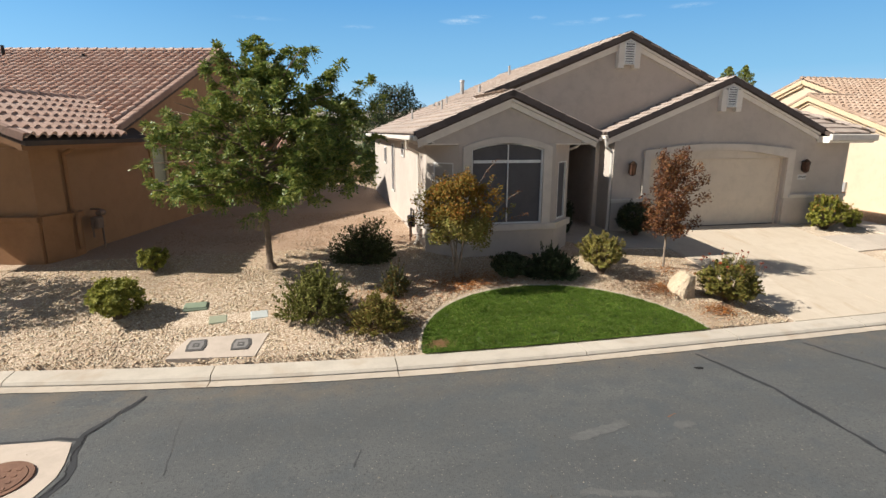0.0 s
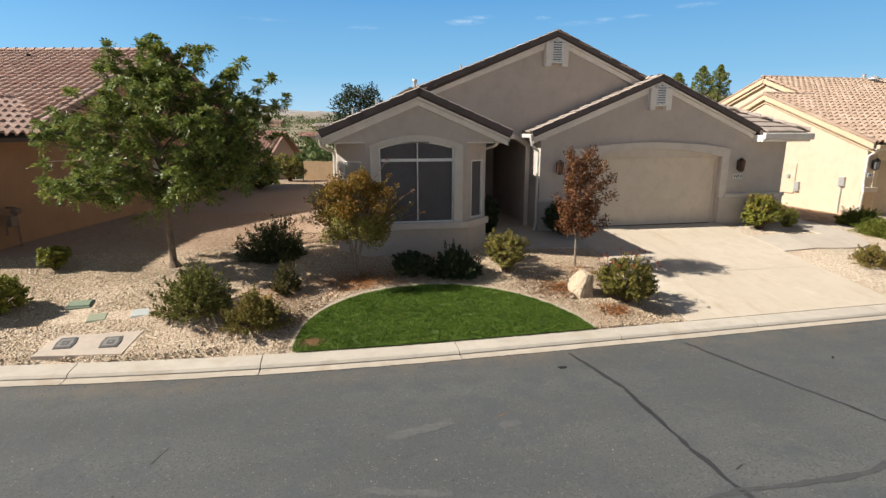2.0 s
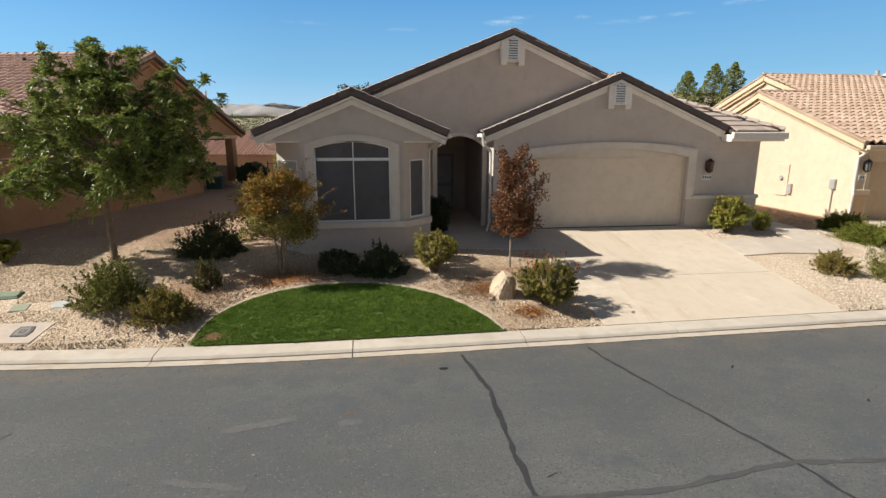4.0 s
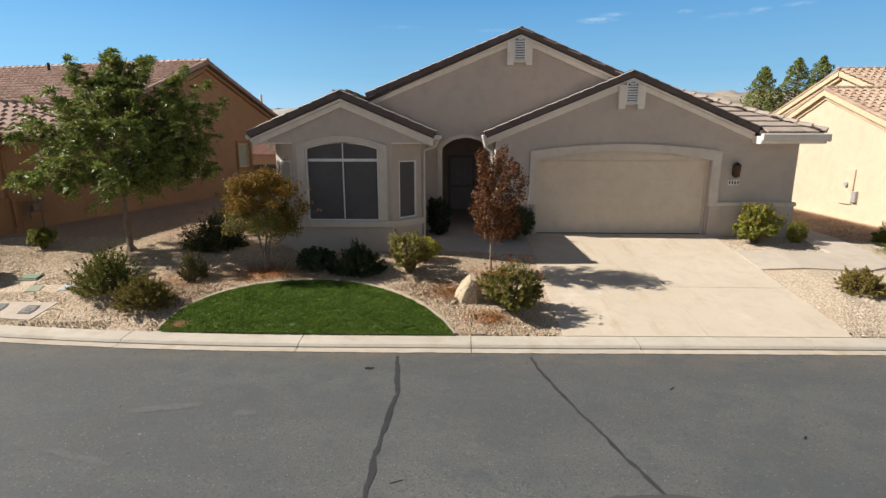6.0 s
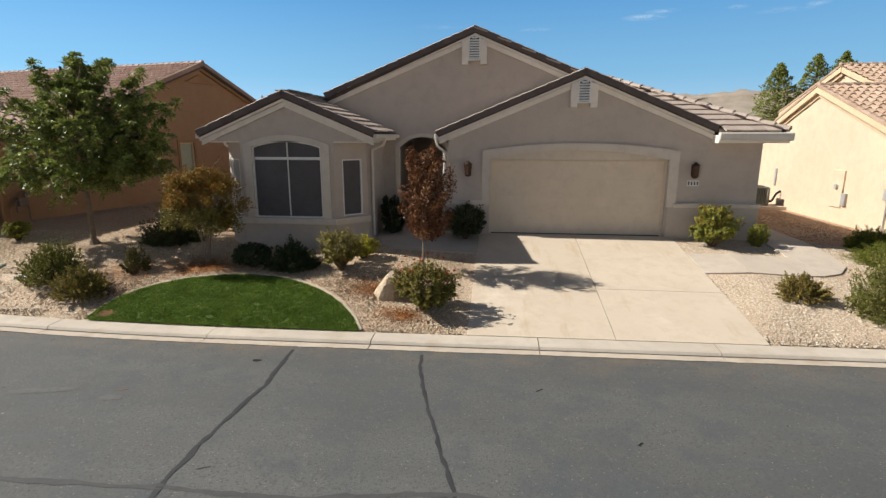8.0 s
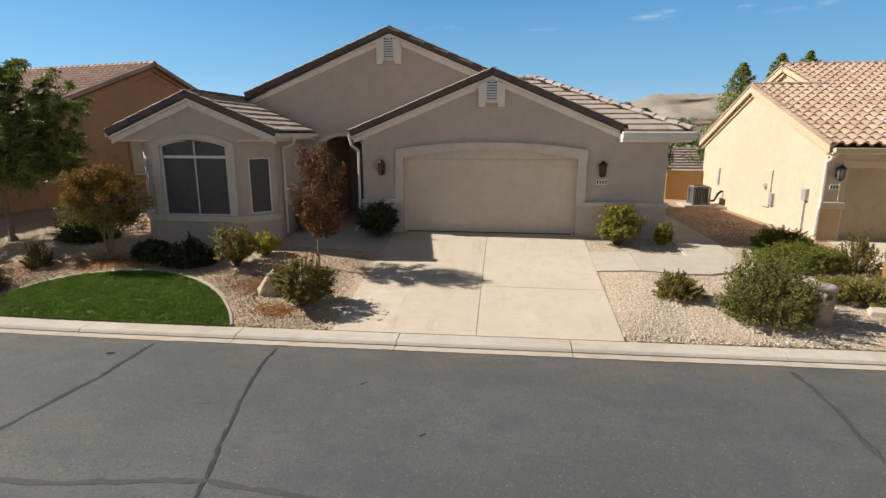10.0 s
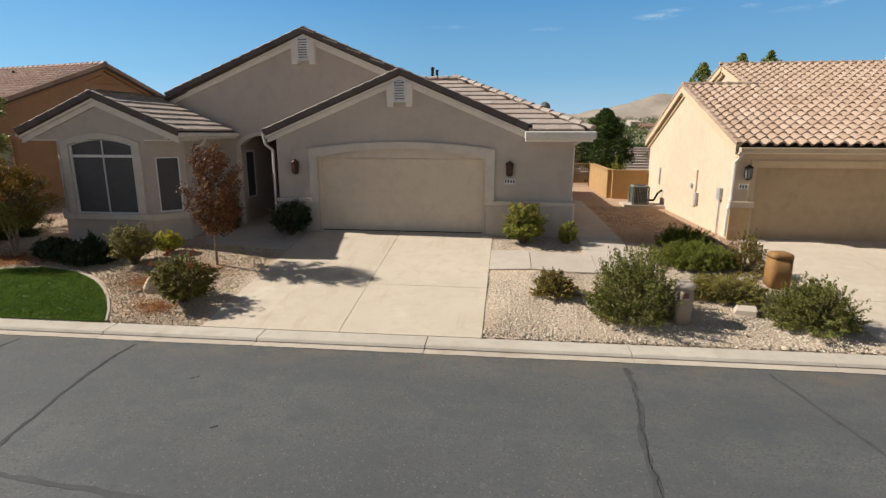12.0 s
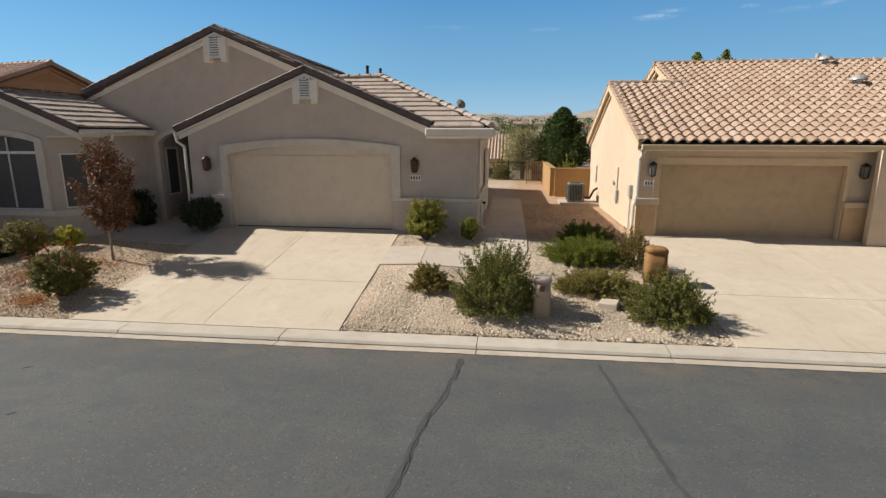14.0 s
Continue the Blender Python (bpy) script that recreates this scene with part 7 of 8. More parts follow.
def gold_tree():
    bx, by = 2.65, 10.69
    bz = land(bx, by)
    t = thing("crape_myrtle", (bx, by, bz), "multi-stem shrub tree turning gold and orange", "tree")
    rnd = random.Random(31)
    bm = bmesh.new()
    cs, sp, ks = [], [], []
    for i in range(5):
        a = i * 1.3
        e = Vector((bx + math.cos(a) * 0.20, by + math.sin(a) * 0.2, bz + 1.0))
        limb(bm, [(bx + math.cos(a) * 0.03, by + math.sin(a) * 0.03, bz - 0.03), (bx + math.cos(a + 0.5) * 0.09, by + math.sin(a + 0.5) * 0.09, bz + 0.5), e], 0.026, 0.015, 7)
        for k in range(16):
            a2 = rnd.uniform(0, 6.28)
            h = rnd.uniform(0, 1)
            w = 0.92 * math.sin(math.pi * min(1, 0.2 + 0.7 * h)) ** 0.6 * rnd.uniform(0.35, 1.0)
            p = Vector((bx + 0.05 + math.cos(a2) * w, by + math.sin(a2) * w, bz + 0.84 + 1.34 * h))
            limb(bm, [e, p], 0.007, 0.003, 4)
            cs.append(tuple(p))
            r = rnd.uniform(0.15, 0.27)
            sp.append((r, r, r * 0.9))
            ks.append(int(190 * (r / 0.2) ** 2))
    for (dx, dz) in ((0.75, 2.2), (0.95, 1.7), (1.1, 1.45), (0.2, 2.4), (-0.3, 2.3), (-0.95, 1.75), (-1.05, 1.35), (0.9, 2.0), (1.2, 1.6), (-0.8, 2.05)):
        e = Vector((bx + dx, by - 0.1, bz + dz))
        s0 = Vector((bx + dx * 0.4, by, bz + dz * 0.72))
        limb(bm, [s0, e], 0.006, 0.003, 4)
        for u in (0.6, 0.8, 1.0):
            cs.append(tuple(s0 * (1 - u) + e * u))
            sp.append((0.08, 0.08, 0.08))
            ks.append(16)
    heads = []
    for (dx, dy, dz, hx, hz) in ((0.75, -0.35, 1.55, 1.25, 1.92), (0.75, -0.3, 1.2, 1.45, 1.42), (0.35, -0.3, 2.05, 0.72, 2.55), (-0.7, -0.2, 1.2, -1.35, 1.35), (-0.6, -0.2, 1.0, -1.25, 1.02)):
        limb(bm, [(bx + dx, by + dy, bz + dz), (bx + (dx + hx) / 2, by + dy, bz + (dz + hz) / 2 + 0.05), (bx + hx, by + dy, bz + hz)], 0.005, 0.003, 4)
        heads += [(bx + dx + (hx - dx) * u, by + dy, bz + dz + (hz - dz) * u + 0.04 * (1 - u)) for u in (0.35, 0.55, 0.75, 0.9, 1.0)]
    tagged(leaves("seed_heads", heads, [(0.05, 0.05, 0.05)] * len(heads), [10] * len(heads), 0.04, 0.02, LEAF_RED, t, 35), kind="stuff")
    part("trunk", bm, MYRTLEBARK, t, "mottled smooth stems")
    low = [i for i, c in enumerate(cs) if c[2] < bz + 1.5 + rnd.uniform(-0.55, 0.55)]
    high = [i for i in range(len(cs)) if i not in set(low)]
    for nm, ids, mat, sd in (("crown", high, LEAF_GOLD, 32), ("lower_foliage", low, LEAF_OLIVE, 33)):
        leaves(nm, [cs[i] for i in ids], [sp[i] for i in ids], [ks[i] for i in ids], 0.06, 0.034, mat, t, sd)


gold_tree()

bush(-3.88, 10.05, 0.50, 0.86, LEAF_GREEN, "round green shrub on the gravel", 101, 0.055, clumps=66, foot=0.62, lumpy=0.34)
bush(-3.88, 12.25, 0.37, 0.66, LEAF_GREEN, "small green shrub in house shade", 102, 0.045, clumps=40, foot=0.55, lumpy=0.4)
spiky_bush(0.76, 12.3, 0.82, 0.92, LEAF_MID, "dark green spreading shrub beside the side yard", 103, 0.055, 200, 36, slim=0.5)
spiky_bush(-0.36, 9.55, 0.78, 0.92, LEAF_SAGE_GREEN, "grey-green upright shrub on gravel", 104, 0.062, 135, 36, slim=0.42, low=88)
spiky_bush(0.76, 8.98, 0.60, 0.64, LEAF_OLIVE, "olive shrub with a few red tips", 105, 0.045, 160, 42, tips=(LEAF_RED, 0.12))
spiky_bush(1.2, 10.12, 0.36, 0.68, LEAF_MID, "small russet shrub on gravel", 106, 0.045, 60, 26, tips=(LEAF_GOLD, 0.45))
bush(3.85, 10.55, 0.50, 0.58, LEAF_DARK, "low dark shrub behind the lawn", 107, 0.05, foot=0.8)
spiky_bush(4.82, 10.55, 0.64, 0.64, LEAF_DARK, "low dark shrub under the bay window", 108, 0.05, 190, 42)
bush(6.0, 10.5, 0.56, 1.06, LEAF_OLIVE, "olive-yellow rounded shrub near the walk", 109, 0.045, clumps=64, foot=0.42, lumpy=0.45, tips=(LEAF_SAGE, 0.12))
bush(6.32, 11.32, 0.36, 0.62, LEAF_YELLOW, "bright lime-yellow dwarf shrub", 110, 0.042, clumps=36, foot=0.5)
bush(8.18, 9.05, 0.64, 1.06, LEAF_REDTIP, "dense shrub with reddish flower tips", 111, 0.042, 1.35, clumps=90, foot=0.9, lumpy=0.3, tips=(LEAF_FLOWER, 0.02), flowers=16)
bush(6.55, 13.9, 0.36, 1.12, LEAF_DARK, "dark upright shrub beside the entry", 112, 0.045, 1.2, z=0.86, foot=1.0, lumpy=0.12, boxy=3.2)
bush(8.70, 13.45, 0.60, 0.98, LEAF_DARK, "dark evergreen shrub beside the garage", 113, 0.045, 1.3, z=0.86, clumps=74, foot=1.0, lumpy=0.15, boxy=3.4, tips=(LEAF_OLIVE, 0.05))
bush(15.24, 13.3, 0.58, 1.22, LEAF_GREEN, "rounded green shrub with red new growth", 114, 0.05, 1.2, clumps=70, foot=0.75, broad=0.62, tips=(LEAF_FLOWER, 0.06))
bush(16.42, 13.4, 0.24, 0.64, LEAF_GREEN, "small dense clipped shrub beside the wall", 115, 0.036, 1.2, clumps=36, foot=0.85, lumpy=0.1, boxy=2.6)
spiky_bush(15.82, 10.08, 0.54, 0.54, LEAF_OLIVE, "low olive and russet shrub beside the path", 116, 0.045, 120, 34, tips=(LEAF_RED, 0.3))
spiky_bush(17.25, 9.4, 0.98, 1.34, LEAF_SAGE_GREEN, "large feathery grey-green shrub beside a post", 117, 0.056, 250, 50, slim=0.36)
spiky_bush(19.35, 12.4, 1.08, 0.54, LEAF_JUNIPER, "spreading green juniper beside the path", 118, 0.07, 300, 66, ry=0.95, low=92, flat=0.7, slim=0.16)
spiky_bush(19.5, 13.7, 0.78, 0.66, LEAF_JUNIPER, "dark low juniper behind the first", 122, 0.07, 200, 56, ry=0.55, low=92, flat=0.5, slim=0.18)
spiky_bush(19.32, 10.45, 0.95, 0.52, LEAF_OLIVE, "low olive ground shrub", 119, 0.042, 240, 44, ry=0.66, flat=0.5, tips=(LEAF_SAGE, 0.3))
spiky_bush(20.45, 9.4, 0.82, 0.86, LEAF_SAGE_GREEN, "feathery green shrub at the drive's edge", 120, 0.052, 250, 50, slim=0.34)
spiky_bush(20.45, 12.1, 0.62, 0.96, LEAF_REDTIP, "thin russet shrub beside the driveway", 121, 0.045, 90, 32, tips=(LEAF_RED, 0.35))


def litter(name, x, y, rx, ry, n, mat, label, seed, size=0.05):
    """Dry leaves fallen on the gravel."""
    rg = np.random.default_rng(seed)
    t = thing(name, (x, y, land(x, y)), label, "fallen leaves", kind="stuff")
    P = np.stack([x + rg.normal(0, rx / 2, n), y + rg.normal(0, ry / 2, n)], 1)
    ok = np.array([in_poly(*p) for p in P])
    P = P[ok]
    n = len(P)
    P = np.concatenate([P, np.array([[land(*p) + rg.uniform(0.02, 0.05)] for p in P])], 1)
    a = rg.normal(size=(n, 3)) * np.array([1, 1, 0.35])
    a /= np.linalg.norm(a, axis=1, keepdims=True)
    b = np.cross(a, np.array([0.15, 0.1, 1.0]))
    L, W = size * rg.uniform(0.6, 1.2, (n, 1)), size * 0.55 * rg.uniform(0.7, 1.2, (n, 1))
    v = np.concatenate([P - a * L / 2, P + b * W / 2, P + a * L / 2, P - b * W / 2]) - np.array(t.location)
    i = np.arange(n)
    ob = tagged(new("dry_leaves", mesh_from("dry_leaves", v, np.stack([i, i + n, i + 2 * n, i + 3 * n], 1), mat, 4)), kind="stuff")
    ob.parent = t


def far_tree(x, y, z, h, w, seed, mat=LEAF_FAR, cone=False, label="dark evergreen tree behind the houses", n=70, leaf=0.14, dens=110, pine=False):
    t = thing("background_tree", (x, y, z), label, "tree", "background trees")
    rnd = random.Random(seed)
    bm = bmesh.new()
    limb(bm, [(x, y, z - 0.3), (x, y, z + h * 0.5), (x, y, z + h * 0.92)], 0.16, 0.03, 7)
    cs, sp, ks = [], [], []
    for i in range(n):
        u = (i + 0.5) / n
        a = i * 2.399
        prof = (1 - u) ** 0.72 if cone else math.sin(math.pi * min(1, 0.15 + 0.78 * u)) ** 0.6
        if pine:
            prof = min(1.0, (u + 0.05) / 0.25) ** 0.5 * (1 - max(0, u - 0.25) / 0.75) ** 0.62
        L = w * prof * rnd.uniform(0.4 if cone else 0.55, 1.1 if cone else 1.0)
        p = (x + math.cos(a) * L, y + math.sin(a) * L, z + h * (0.12 + 0.86 * u) if cone else z + h * (0.3 + 0.68 * u))
        limb(bm, [(x, y, p[2] - 0.2), p], 0.03, 0.01, 4)
        r = w * ((0.12 + 0.10 * prof) if pine else (0.2 + 0.14 * prof)) * rnd.uniform(0.7, 1.2)
        if cone:
            r = w * (0.05 + 0.13 * prof) * rnd.uniform(0.7, 1.2)
        cs.append(p)
        sp.append((r, r, r * 0.8))
        ks.append(dens)
    part("trunk", bm, BARK, t)
    leaves("crown", cs, sp, ks, leaf, leaf * 0.5, mat, t, seed + 1)
    return t


# ---- yard things ----
def boulder():
    b = bmesh.new()
    cuts = [Vector(n).normalized() for n in ((-0.75, -0.55, 0.45), (0.9, -0.5, 0.25), (0.15, -0.95, 0.2), (0.12, -0.1, 1.0), (-0.78, -0.1, 0.62), (0.55, 0.1, 0.84), (-0.95, 0.3, 0.1), (0.95, 0.4, 0.1), (0.0, 1.0, 0.3))]
    far = [0.80, 0.80, 0.82, 0.88, 0.72, 0.84, 0.95, 0.90, 0.85]
    bmesh.ops.create_icosphere(b, subdivisions=5, radius=1.0)
    for v in b.verts:
        c = v.co.normalized()
        r = min([1.25] + [d / c.dot(n) for n, d in zip(cuts, far) if c.dot(n) > 0.05])
        r *= 1 + 0.05 * noise.noise(c * 3.1) + 0.03 * noise.noise(c * 9) + 0.015 * noise.noise(c * 23)
        v.co = Vector((c.x * r * 0.29 + 0.02 + 0.09 * max(0, c.z * r), c.y * r * 0.27, c.z * r * 0.40 + 0.09))
    bmesh.ops.translate(b, verts=b.verts, vec=(7.31, 9.42, land(7.31, 9.42)))
    return tagged(part("boulder", b, BOULDER), "pale sandstone boulder half sunk in gravel", "boulder")


boulder()

box_l = thing("valve_box", (-2.58, 10.2, land(-2.58, 10.2)), "green plastic irrigation valve box lid", "valve box", "valve boxes")
tilt = pose(-2.58, 10.2, land(-2.58, 10.2) + 0.025, 9, 0, 4)
part("rim", boxed(-0.22, -0.15, -0.05, 0.22, 0.15, 0.012, m=tilt), LIDGREEN, box_l, bevel=0.02)
part("lid", boxed(-0.19, -0.12, 0.012, 0.19, 0.12, 0.028, m=tilt), LIDGREEN, box_l, bevel=0.01)
for (x, y, mat, lab) in ((-2.1, 9.68, LIDFADED, "flat faded green valve box lid in gravel"), (-1.38, 9.72, LIDGREY, "flat pale grey valve box lid in gravel")):
    vb = thing("valve_box", (x, y, land(x, y)), lab, "valve box", "valve boxes")
    t2 = pose(x, y, land(x, y) + 0.004, 13, 0, 8)
    part("rim", boxed(-0.16, -0.14, -0.05, 0.16, 0.14, 0.006, m=t2), mat, vb, bevel=0.01)
    part("lid", boxed(-0.14, -0.12, 0.006, 0.14, 0.12, 0.014, m=t2), mat, vb)

LIDDUST = surf("dusty_lid", (0.27, 0.25, 0.23), (0.19, 0.18, 0.17), 7.0, 40, 0.8, 0.3, 0.004)
pad = thing("meter_pad", (-2.0, 8.95, land(-2, 8.95)), "concrete pad with two water meter lids", "utility pad")
part("pad_slab", sheet([[(-2.76, 8.72), (-1.34, 8.55), (-1.16, 9.1), (-2.5, 9.18)]], 0.08, lambda s, h, d: (s, h, land(s, h) + 0.014 - d)), PADCON, pad)
for cx, cy in ((-2.33, 8.96), (-1.60, 8.87)):
    ring = [(-0.155, -0.12), (0.12, -0.14), (0.165, -0.02), (0.145, 0.13), (-0.11, 0.14), (-0.155, 0.02)]
    lid = part("meter_lid", sheet([[(cx + a, cy + b) for a, b in ring]], 0.02, lambda s, h, d: (s, h, land(s, h) + 0.022 - d)), CASTIRON, pad, "dark cast iron ring")
    part("lid_cap", sheet([[(cx + a * 0.74, cy + b * 0.74) for a, b in ring]], 0.01, lambda s, h, d: (s, h, land(s, h) + 0.027 - d)), LIDDUST, lid, "dusty grey lid plate")
    part("lid_mark", sheet([[(cx - 0.06, cy - 0.05), (cx + 0.05, cy - 0.06), (cx + 0.06, cy + 0.03), (cx - 0.05, cy + 0.05)], [(cx - 0.03, cy - 0.02), (cx + 0.025, cy - 0.03), (cx + 0.03, cy + 0.01), (cx - 0.025, cy + 0.02)]], 0.006, lambda s, h, d: (s, h, land(s, h) + 0.031 - d)), CASTIRON, lid)


def column(cx, cy, rows, corner=4.0, n=28):
    """A rounded-square column from (height, half width x, half width y) rows, closed at the top."""
    bm = bmesh.new()
    rings = []
    for h, wx, wy in rows:
        ring = []
        for i in range(n):
            a = 2 * math.pi * i / n
            c, s_ = math.cos(a), math.sin(a)
            r = (abs(c) ** corner + abs(s_) ** corner) ** (-1 / corner)
            ring.append(bm.verts.new((cx + c * r * wx, cy + s_ * r * wy, h)))
        rings.append(ring)
    for a, b2 in zip(rings[:-1], rings[1:]):
        for i in range(n):
            bm.faces.new((a[i - 1], a[i], b2[i], b2[i - 1]))
    bm.faces.new(rings[-1])
    bm.faces.new(rings[0][::-1])
    return bm


pz = land(18.1, 9.2)
post = thing("utility_post", (18.1, 9.2, pz), "short tan post with a pale rounded cap", "post")
part("shaft", column(18.1, 9.2, [(pz - 0.05, 0.165, 0.16), (pz + 0.3, 0.163, 0.158), (pz + 0.66, 0.16, 0.155)], 3.0), POSTCON, post, smooth=True)
part("cap", column(18.1, 9.2, [(pz + 0.66, 0.178, 0.172), (pz + 0.71, 0.185, 0.178), (pz + 0.745, 0.172, 0.165), (pz + 0.765, 0.13, 0.125), (pz + 0.775, 0.06, 0.06)], 2.6), PADCON, post, "pale concrete cap", smooth=True)
part("plate", boxed(18.05, 9.025, pz + 0.5, 18.14, 9.045, pz + 0.6), RUST, post, "small rusty plate")

bz = land(20.68, 11.2)
pil = thing("mailbox_pillar", (20.68, 11.2, bz), "rust-brown stucco mailbox pillar with a domed top", "mailbox")
part("shaft", column(20.68, 11.2, [(bz - 0.05, 0.22, 0.20), (bz + 0.3, 0.217, 0.197), (bz + 0.66, 0.213, 0.193)], 6.0), BRICKRED, pil, smooth=True)
part("top", column(20.68, 11.2, [(bz + 0.662, 0.224, 0.204), (bz + 0.73, 0.222, 0.202), (bz + 0.765, 0.195, 0.178), (bz + 0.785, 0.14, 0.13), (bz + 0.79, 0.07, 0.065)], 5.0), BRICKRED, pil, smooth=True)

sb = thing("splash_block", (19.42, 9.68, land(19.42, 9.68)), "cream concrete block lying in gravel", "block")
bm = boxed(-0.2, -0.15, -0.05, 0.2, 0.15, 0.11)
for v in bm.verts:
    if v.co.z > 0 and v.co.x < 0:
        v.co.z -= 0.035
        v.co.x += 0.05
bm.transform(pose(19.42, 9.68, land(19.42, 9.68) + 0.02, 4, 3, -22))
part("block", bm, PADCON, sb, bevel=0.015)

hb = thing("gas_meter", (2.2, 14.1, 0.86), "dark gas meter with pipes beside the wall", "gas meter")
part("body", boxed(2.08, 13.95, 1.2, 2.26, 14.2, 1.52), IRON, hb, bevel=0.02)
part("pipe", tube(bmesh.new(), [(2.2, 14.3, 0.85), (2.2, 14.3, 1.68), (2.2, 13.85, 1.68), (2.2, 13.85, 1.5)], 0.022), IRON, hb)
part("pipe", tube(bmesh.new(), [(2.1, 13.85, 0.85), (2.1, 13.85, 1.3)], 0.022), RUST, hb)


# ---- gravel stones ----
def in_poly(x, y):
    """True where loose gravel lies."""
    if y < kerb_y(x) + 0.03:
        return False
    if 1.35 < x < 7.15 and y < lawn_back(x) + 0.12:
        return False
    if 9.03 < x < 14.43:
        return False
    if 6.8 < x < 9.1 and y > 12.1 + 0.1 * (x - 6.8):
        return False
    if x > 14.4 and 11.25 < y < 12.65 and x < 17.6:
        return False
    if x < 2.3 and y > 13 and x < -5.8 + 0.186 * (y - 13.2):
        return False
    if 16.7 < x < 18.0 and y > 11.4:
        return False
    if x > 21.32:
        return False
    if 2.3 < x < 6.8 and y > 12.0 and y > 12.0 + max(0, 3.0 - x):
        return False
    if -2.72 < x < -1.2 and 8.62 < y < 9.12:
        return False
    if -2.86 < x < -1.18 and 9.55 < y < 10.38 and (x < -2.3 or y < 9.86):
        return False
    return True


def stones(name, x0, x1, y0, y1, count, mat, seed, size=0.028):
    rg = np.random.default_rng(seed)
    ico = bmesh.new()
    bmesh.ops.create_icosphere(ico, subdivisions=1, radius=1.0)
    iv = np.array([tuple(v.co) for v in ico.verts])
    ifc = np.array([[v.index for v in f.verts] for f in ico.faces])
    ico.free()
    # drop the faces that lie on the ground
    ifc = np.array([t for t in ifc if iv[t, 2].mean() > -0.45])
    P = []
    while len(P) < count:
        x, y = rg.uniform(x0, x1), rg.uniform(y0, y1)
        if in_poly(x, y):
            P.append((x, y, land(x, y)))
    P = np.array(P)
    s = size * np.exp(rg.normal(0, 0.35, count))
    a = rg.uniform(0, 6.28, count)
    sx, sy, sz = s * rg.uniform(0.8, 1.4, count), s * rg.uniform(0.7, 1.1, count), s * rg.uniform(0.28, 0.46, count)
    v = iv[None] * (1 + rg.uniform(-0.2, 0.2, (count, len(iv), 1)))
    lx, ly, lz = v[..., 0] * sx[:, None], v[..., 1] * sy[:, None], v[..., 2] * sz[:, None]
    ca, sa = np.cos(a)[:, None], np.sin(a)[:, None]
    V = np.stack([lx * ca - ly * sa + P[:, :1], lx * sa + ly * ca + P[:, 1:2], lz + P[:, 2:3] + 0.3 * sz[:, None]], -1).reshape(-1, 3)
    F = (ifc[None] + (np.arange(count) * len(iv))[:, None, None]).reshape(-1, 3)
    ob = tagged(new(name, mesh_from(name, V, F, mat, 3)), "loose tan and pink landscape gravel", "gravel", kind="stuff")
    return ob


# browner stones for both side yards, with the shade there put into their colour
PEBBLE_SHADED = random_mat("shaded_gravel", [(0.40, 0.26, 0.165), (0.46, 0.32, 0.21), (0.33, 0.21, 0.13), (0.52, 0.39, 0.28)], 0.9, 30, False, 0.3)
stones("gravel", -9.0, 9.0, 8.2, 13.4, 92000, PEBBLE, 41, 0.0128)
stones("gravel", -4.6, 2.3, 13.4, 19.5, 17000, PEBBLE_SHADED, 43, 0.016)
stones("gravel", 18.0, 21.1, 13.9, 21.2, 7000, PEBBLE_SHADED, 44, 0.015)
stones("gravel", 14.4, 21.4, 8.2, 13.9, 62000, PEBBLE_GREY, 42, 0.0122)


def road_grit():
    """Small stones and crumbs strewn over the asphalt."""
    rg = np.random.default_rng(91)
    V, F = [], []
    for i in range(520):
        x, y = rg.uniform(-4, 23), rg.uniform(1.5, 7.35)
        if rg.uniform() < 0.45:
            y = kerb_y(x) - 0.72 - abs(rg.normal(0, 0.35))
        r = rg.uniform(0.006, 0.016)
        z = road_z(x, y)
        a = rg.uniform(0, 6.28)
        k = len(V)
        for j in range(4):
            V.append((x + r * math.cos(a + j * 1.57) * rg.uniform(0.7, 1.3), y + r * math.sin(a + j * 1.57) * rg.uniform(0.7, 1.3), z))
        V.append((x, y, z + r * 0.8))
        F += [(k + j, k + (j + 1) % 4, k + 4) for j in range(4)]
    return tagged(new("road_grit", mesh_from("road_grit", np.array(V), np.array(F), GRIT, 3)), "small stones strewn over the asphalt", "grit", kind="stuff")


GRIT = random_mat("road_grit", [(0.04, 0.035, 0.03), (0.10, 0.085, 0.07), (0.30, 0.26, 0.21), (0.05, 0.04, 0.035)], 0.9, 30, False, 0.2)
road_grit()
far_tree(-8.6, 11.2, land(-8.6, 11.2), 3.2, 1.2, 207, LEAF_TREE, label="small leafy tree at the neighbour's front wall", n=46, leaf=0.1, dens=150)
BARK_LITTER = random_mat("leaf_crumbs", [(0.20, 0.11, 0.055), (0.13, 0.075, 0.04), (0.28, 0.16, 0.08), (0.17, 0.10, 0.055)], 0.9, 30, False, 0.2)
litter("leaf_litter", 2.75, 10.4, 1.1, 0.65, 2600, LEAF_LITTER, "orange fallen leaves under the shrub tree", 301)
litter("leaf_litter", 7.0, 9.55, 0.55, 0.35, 800, LEAF_LITTER, "orange fallen leaves beside the boulder", 302)
litter("leaf_litter", 7.7, 8.72, 0.55, 0.3, 700, LEAF_LITTER, "orange fallen leaves under the shrub", 303)
litter("leaf_litter", 7.9, 10.6, 0.8, 0.5, 500, LEAF_LITTER, "scattered dry leaves under the red tree", 304)
litter("leaf_litter", 1.0, 10.0, 0.8, 0.6, 600, LEAF_LITTER, "scattered dry leaves on the gravel", 305)
litter("leaf_litter", 1.6, 9.3, 0.9, 0.8, 1500, BARK_LITTER, "brown leaf crumbs along the lawn edging", 306)
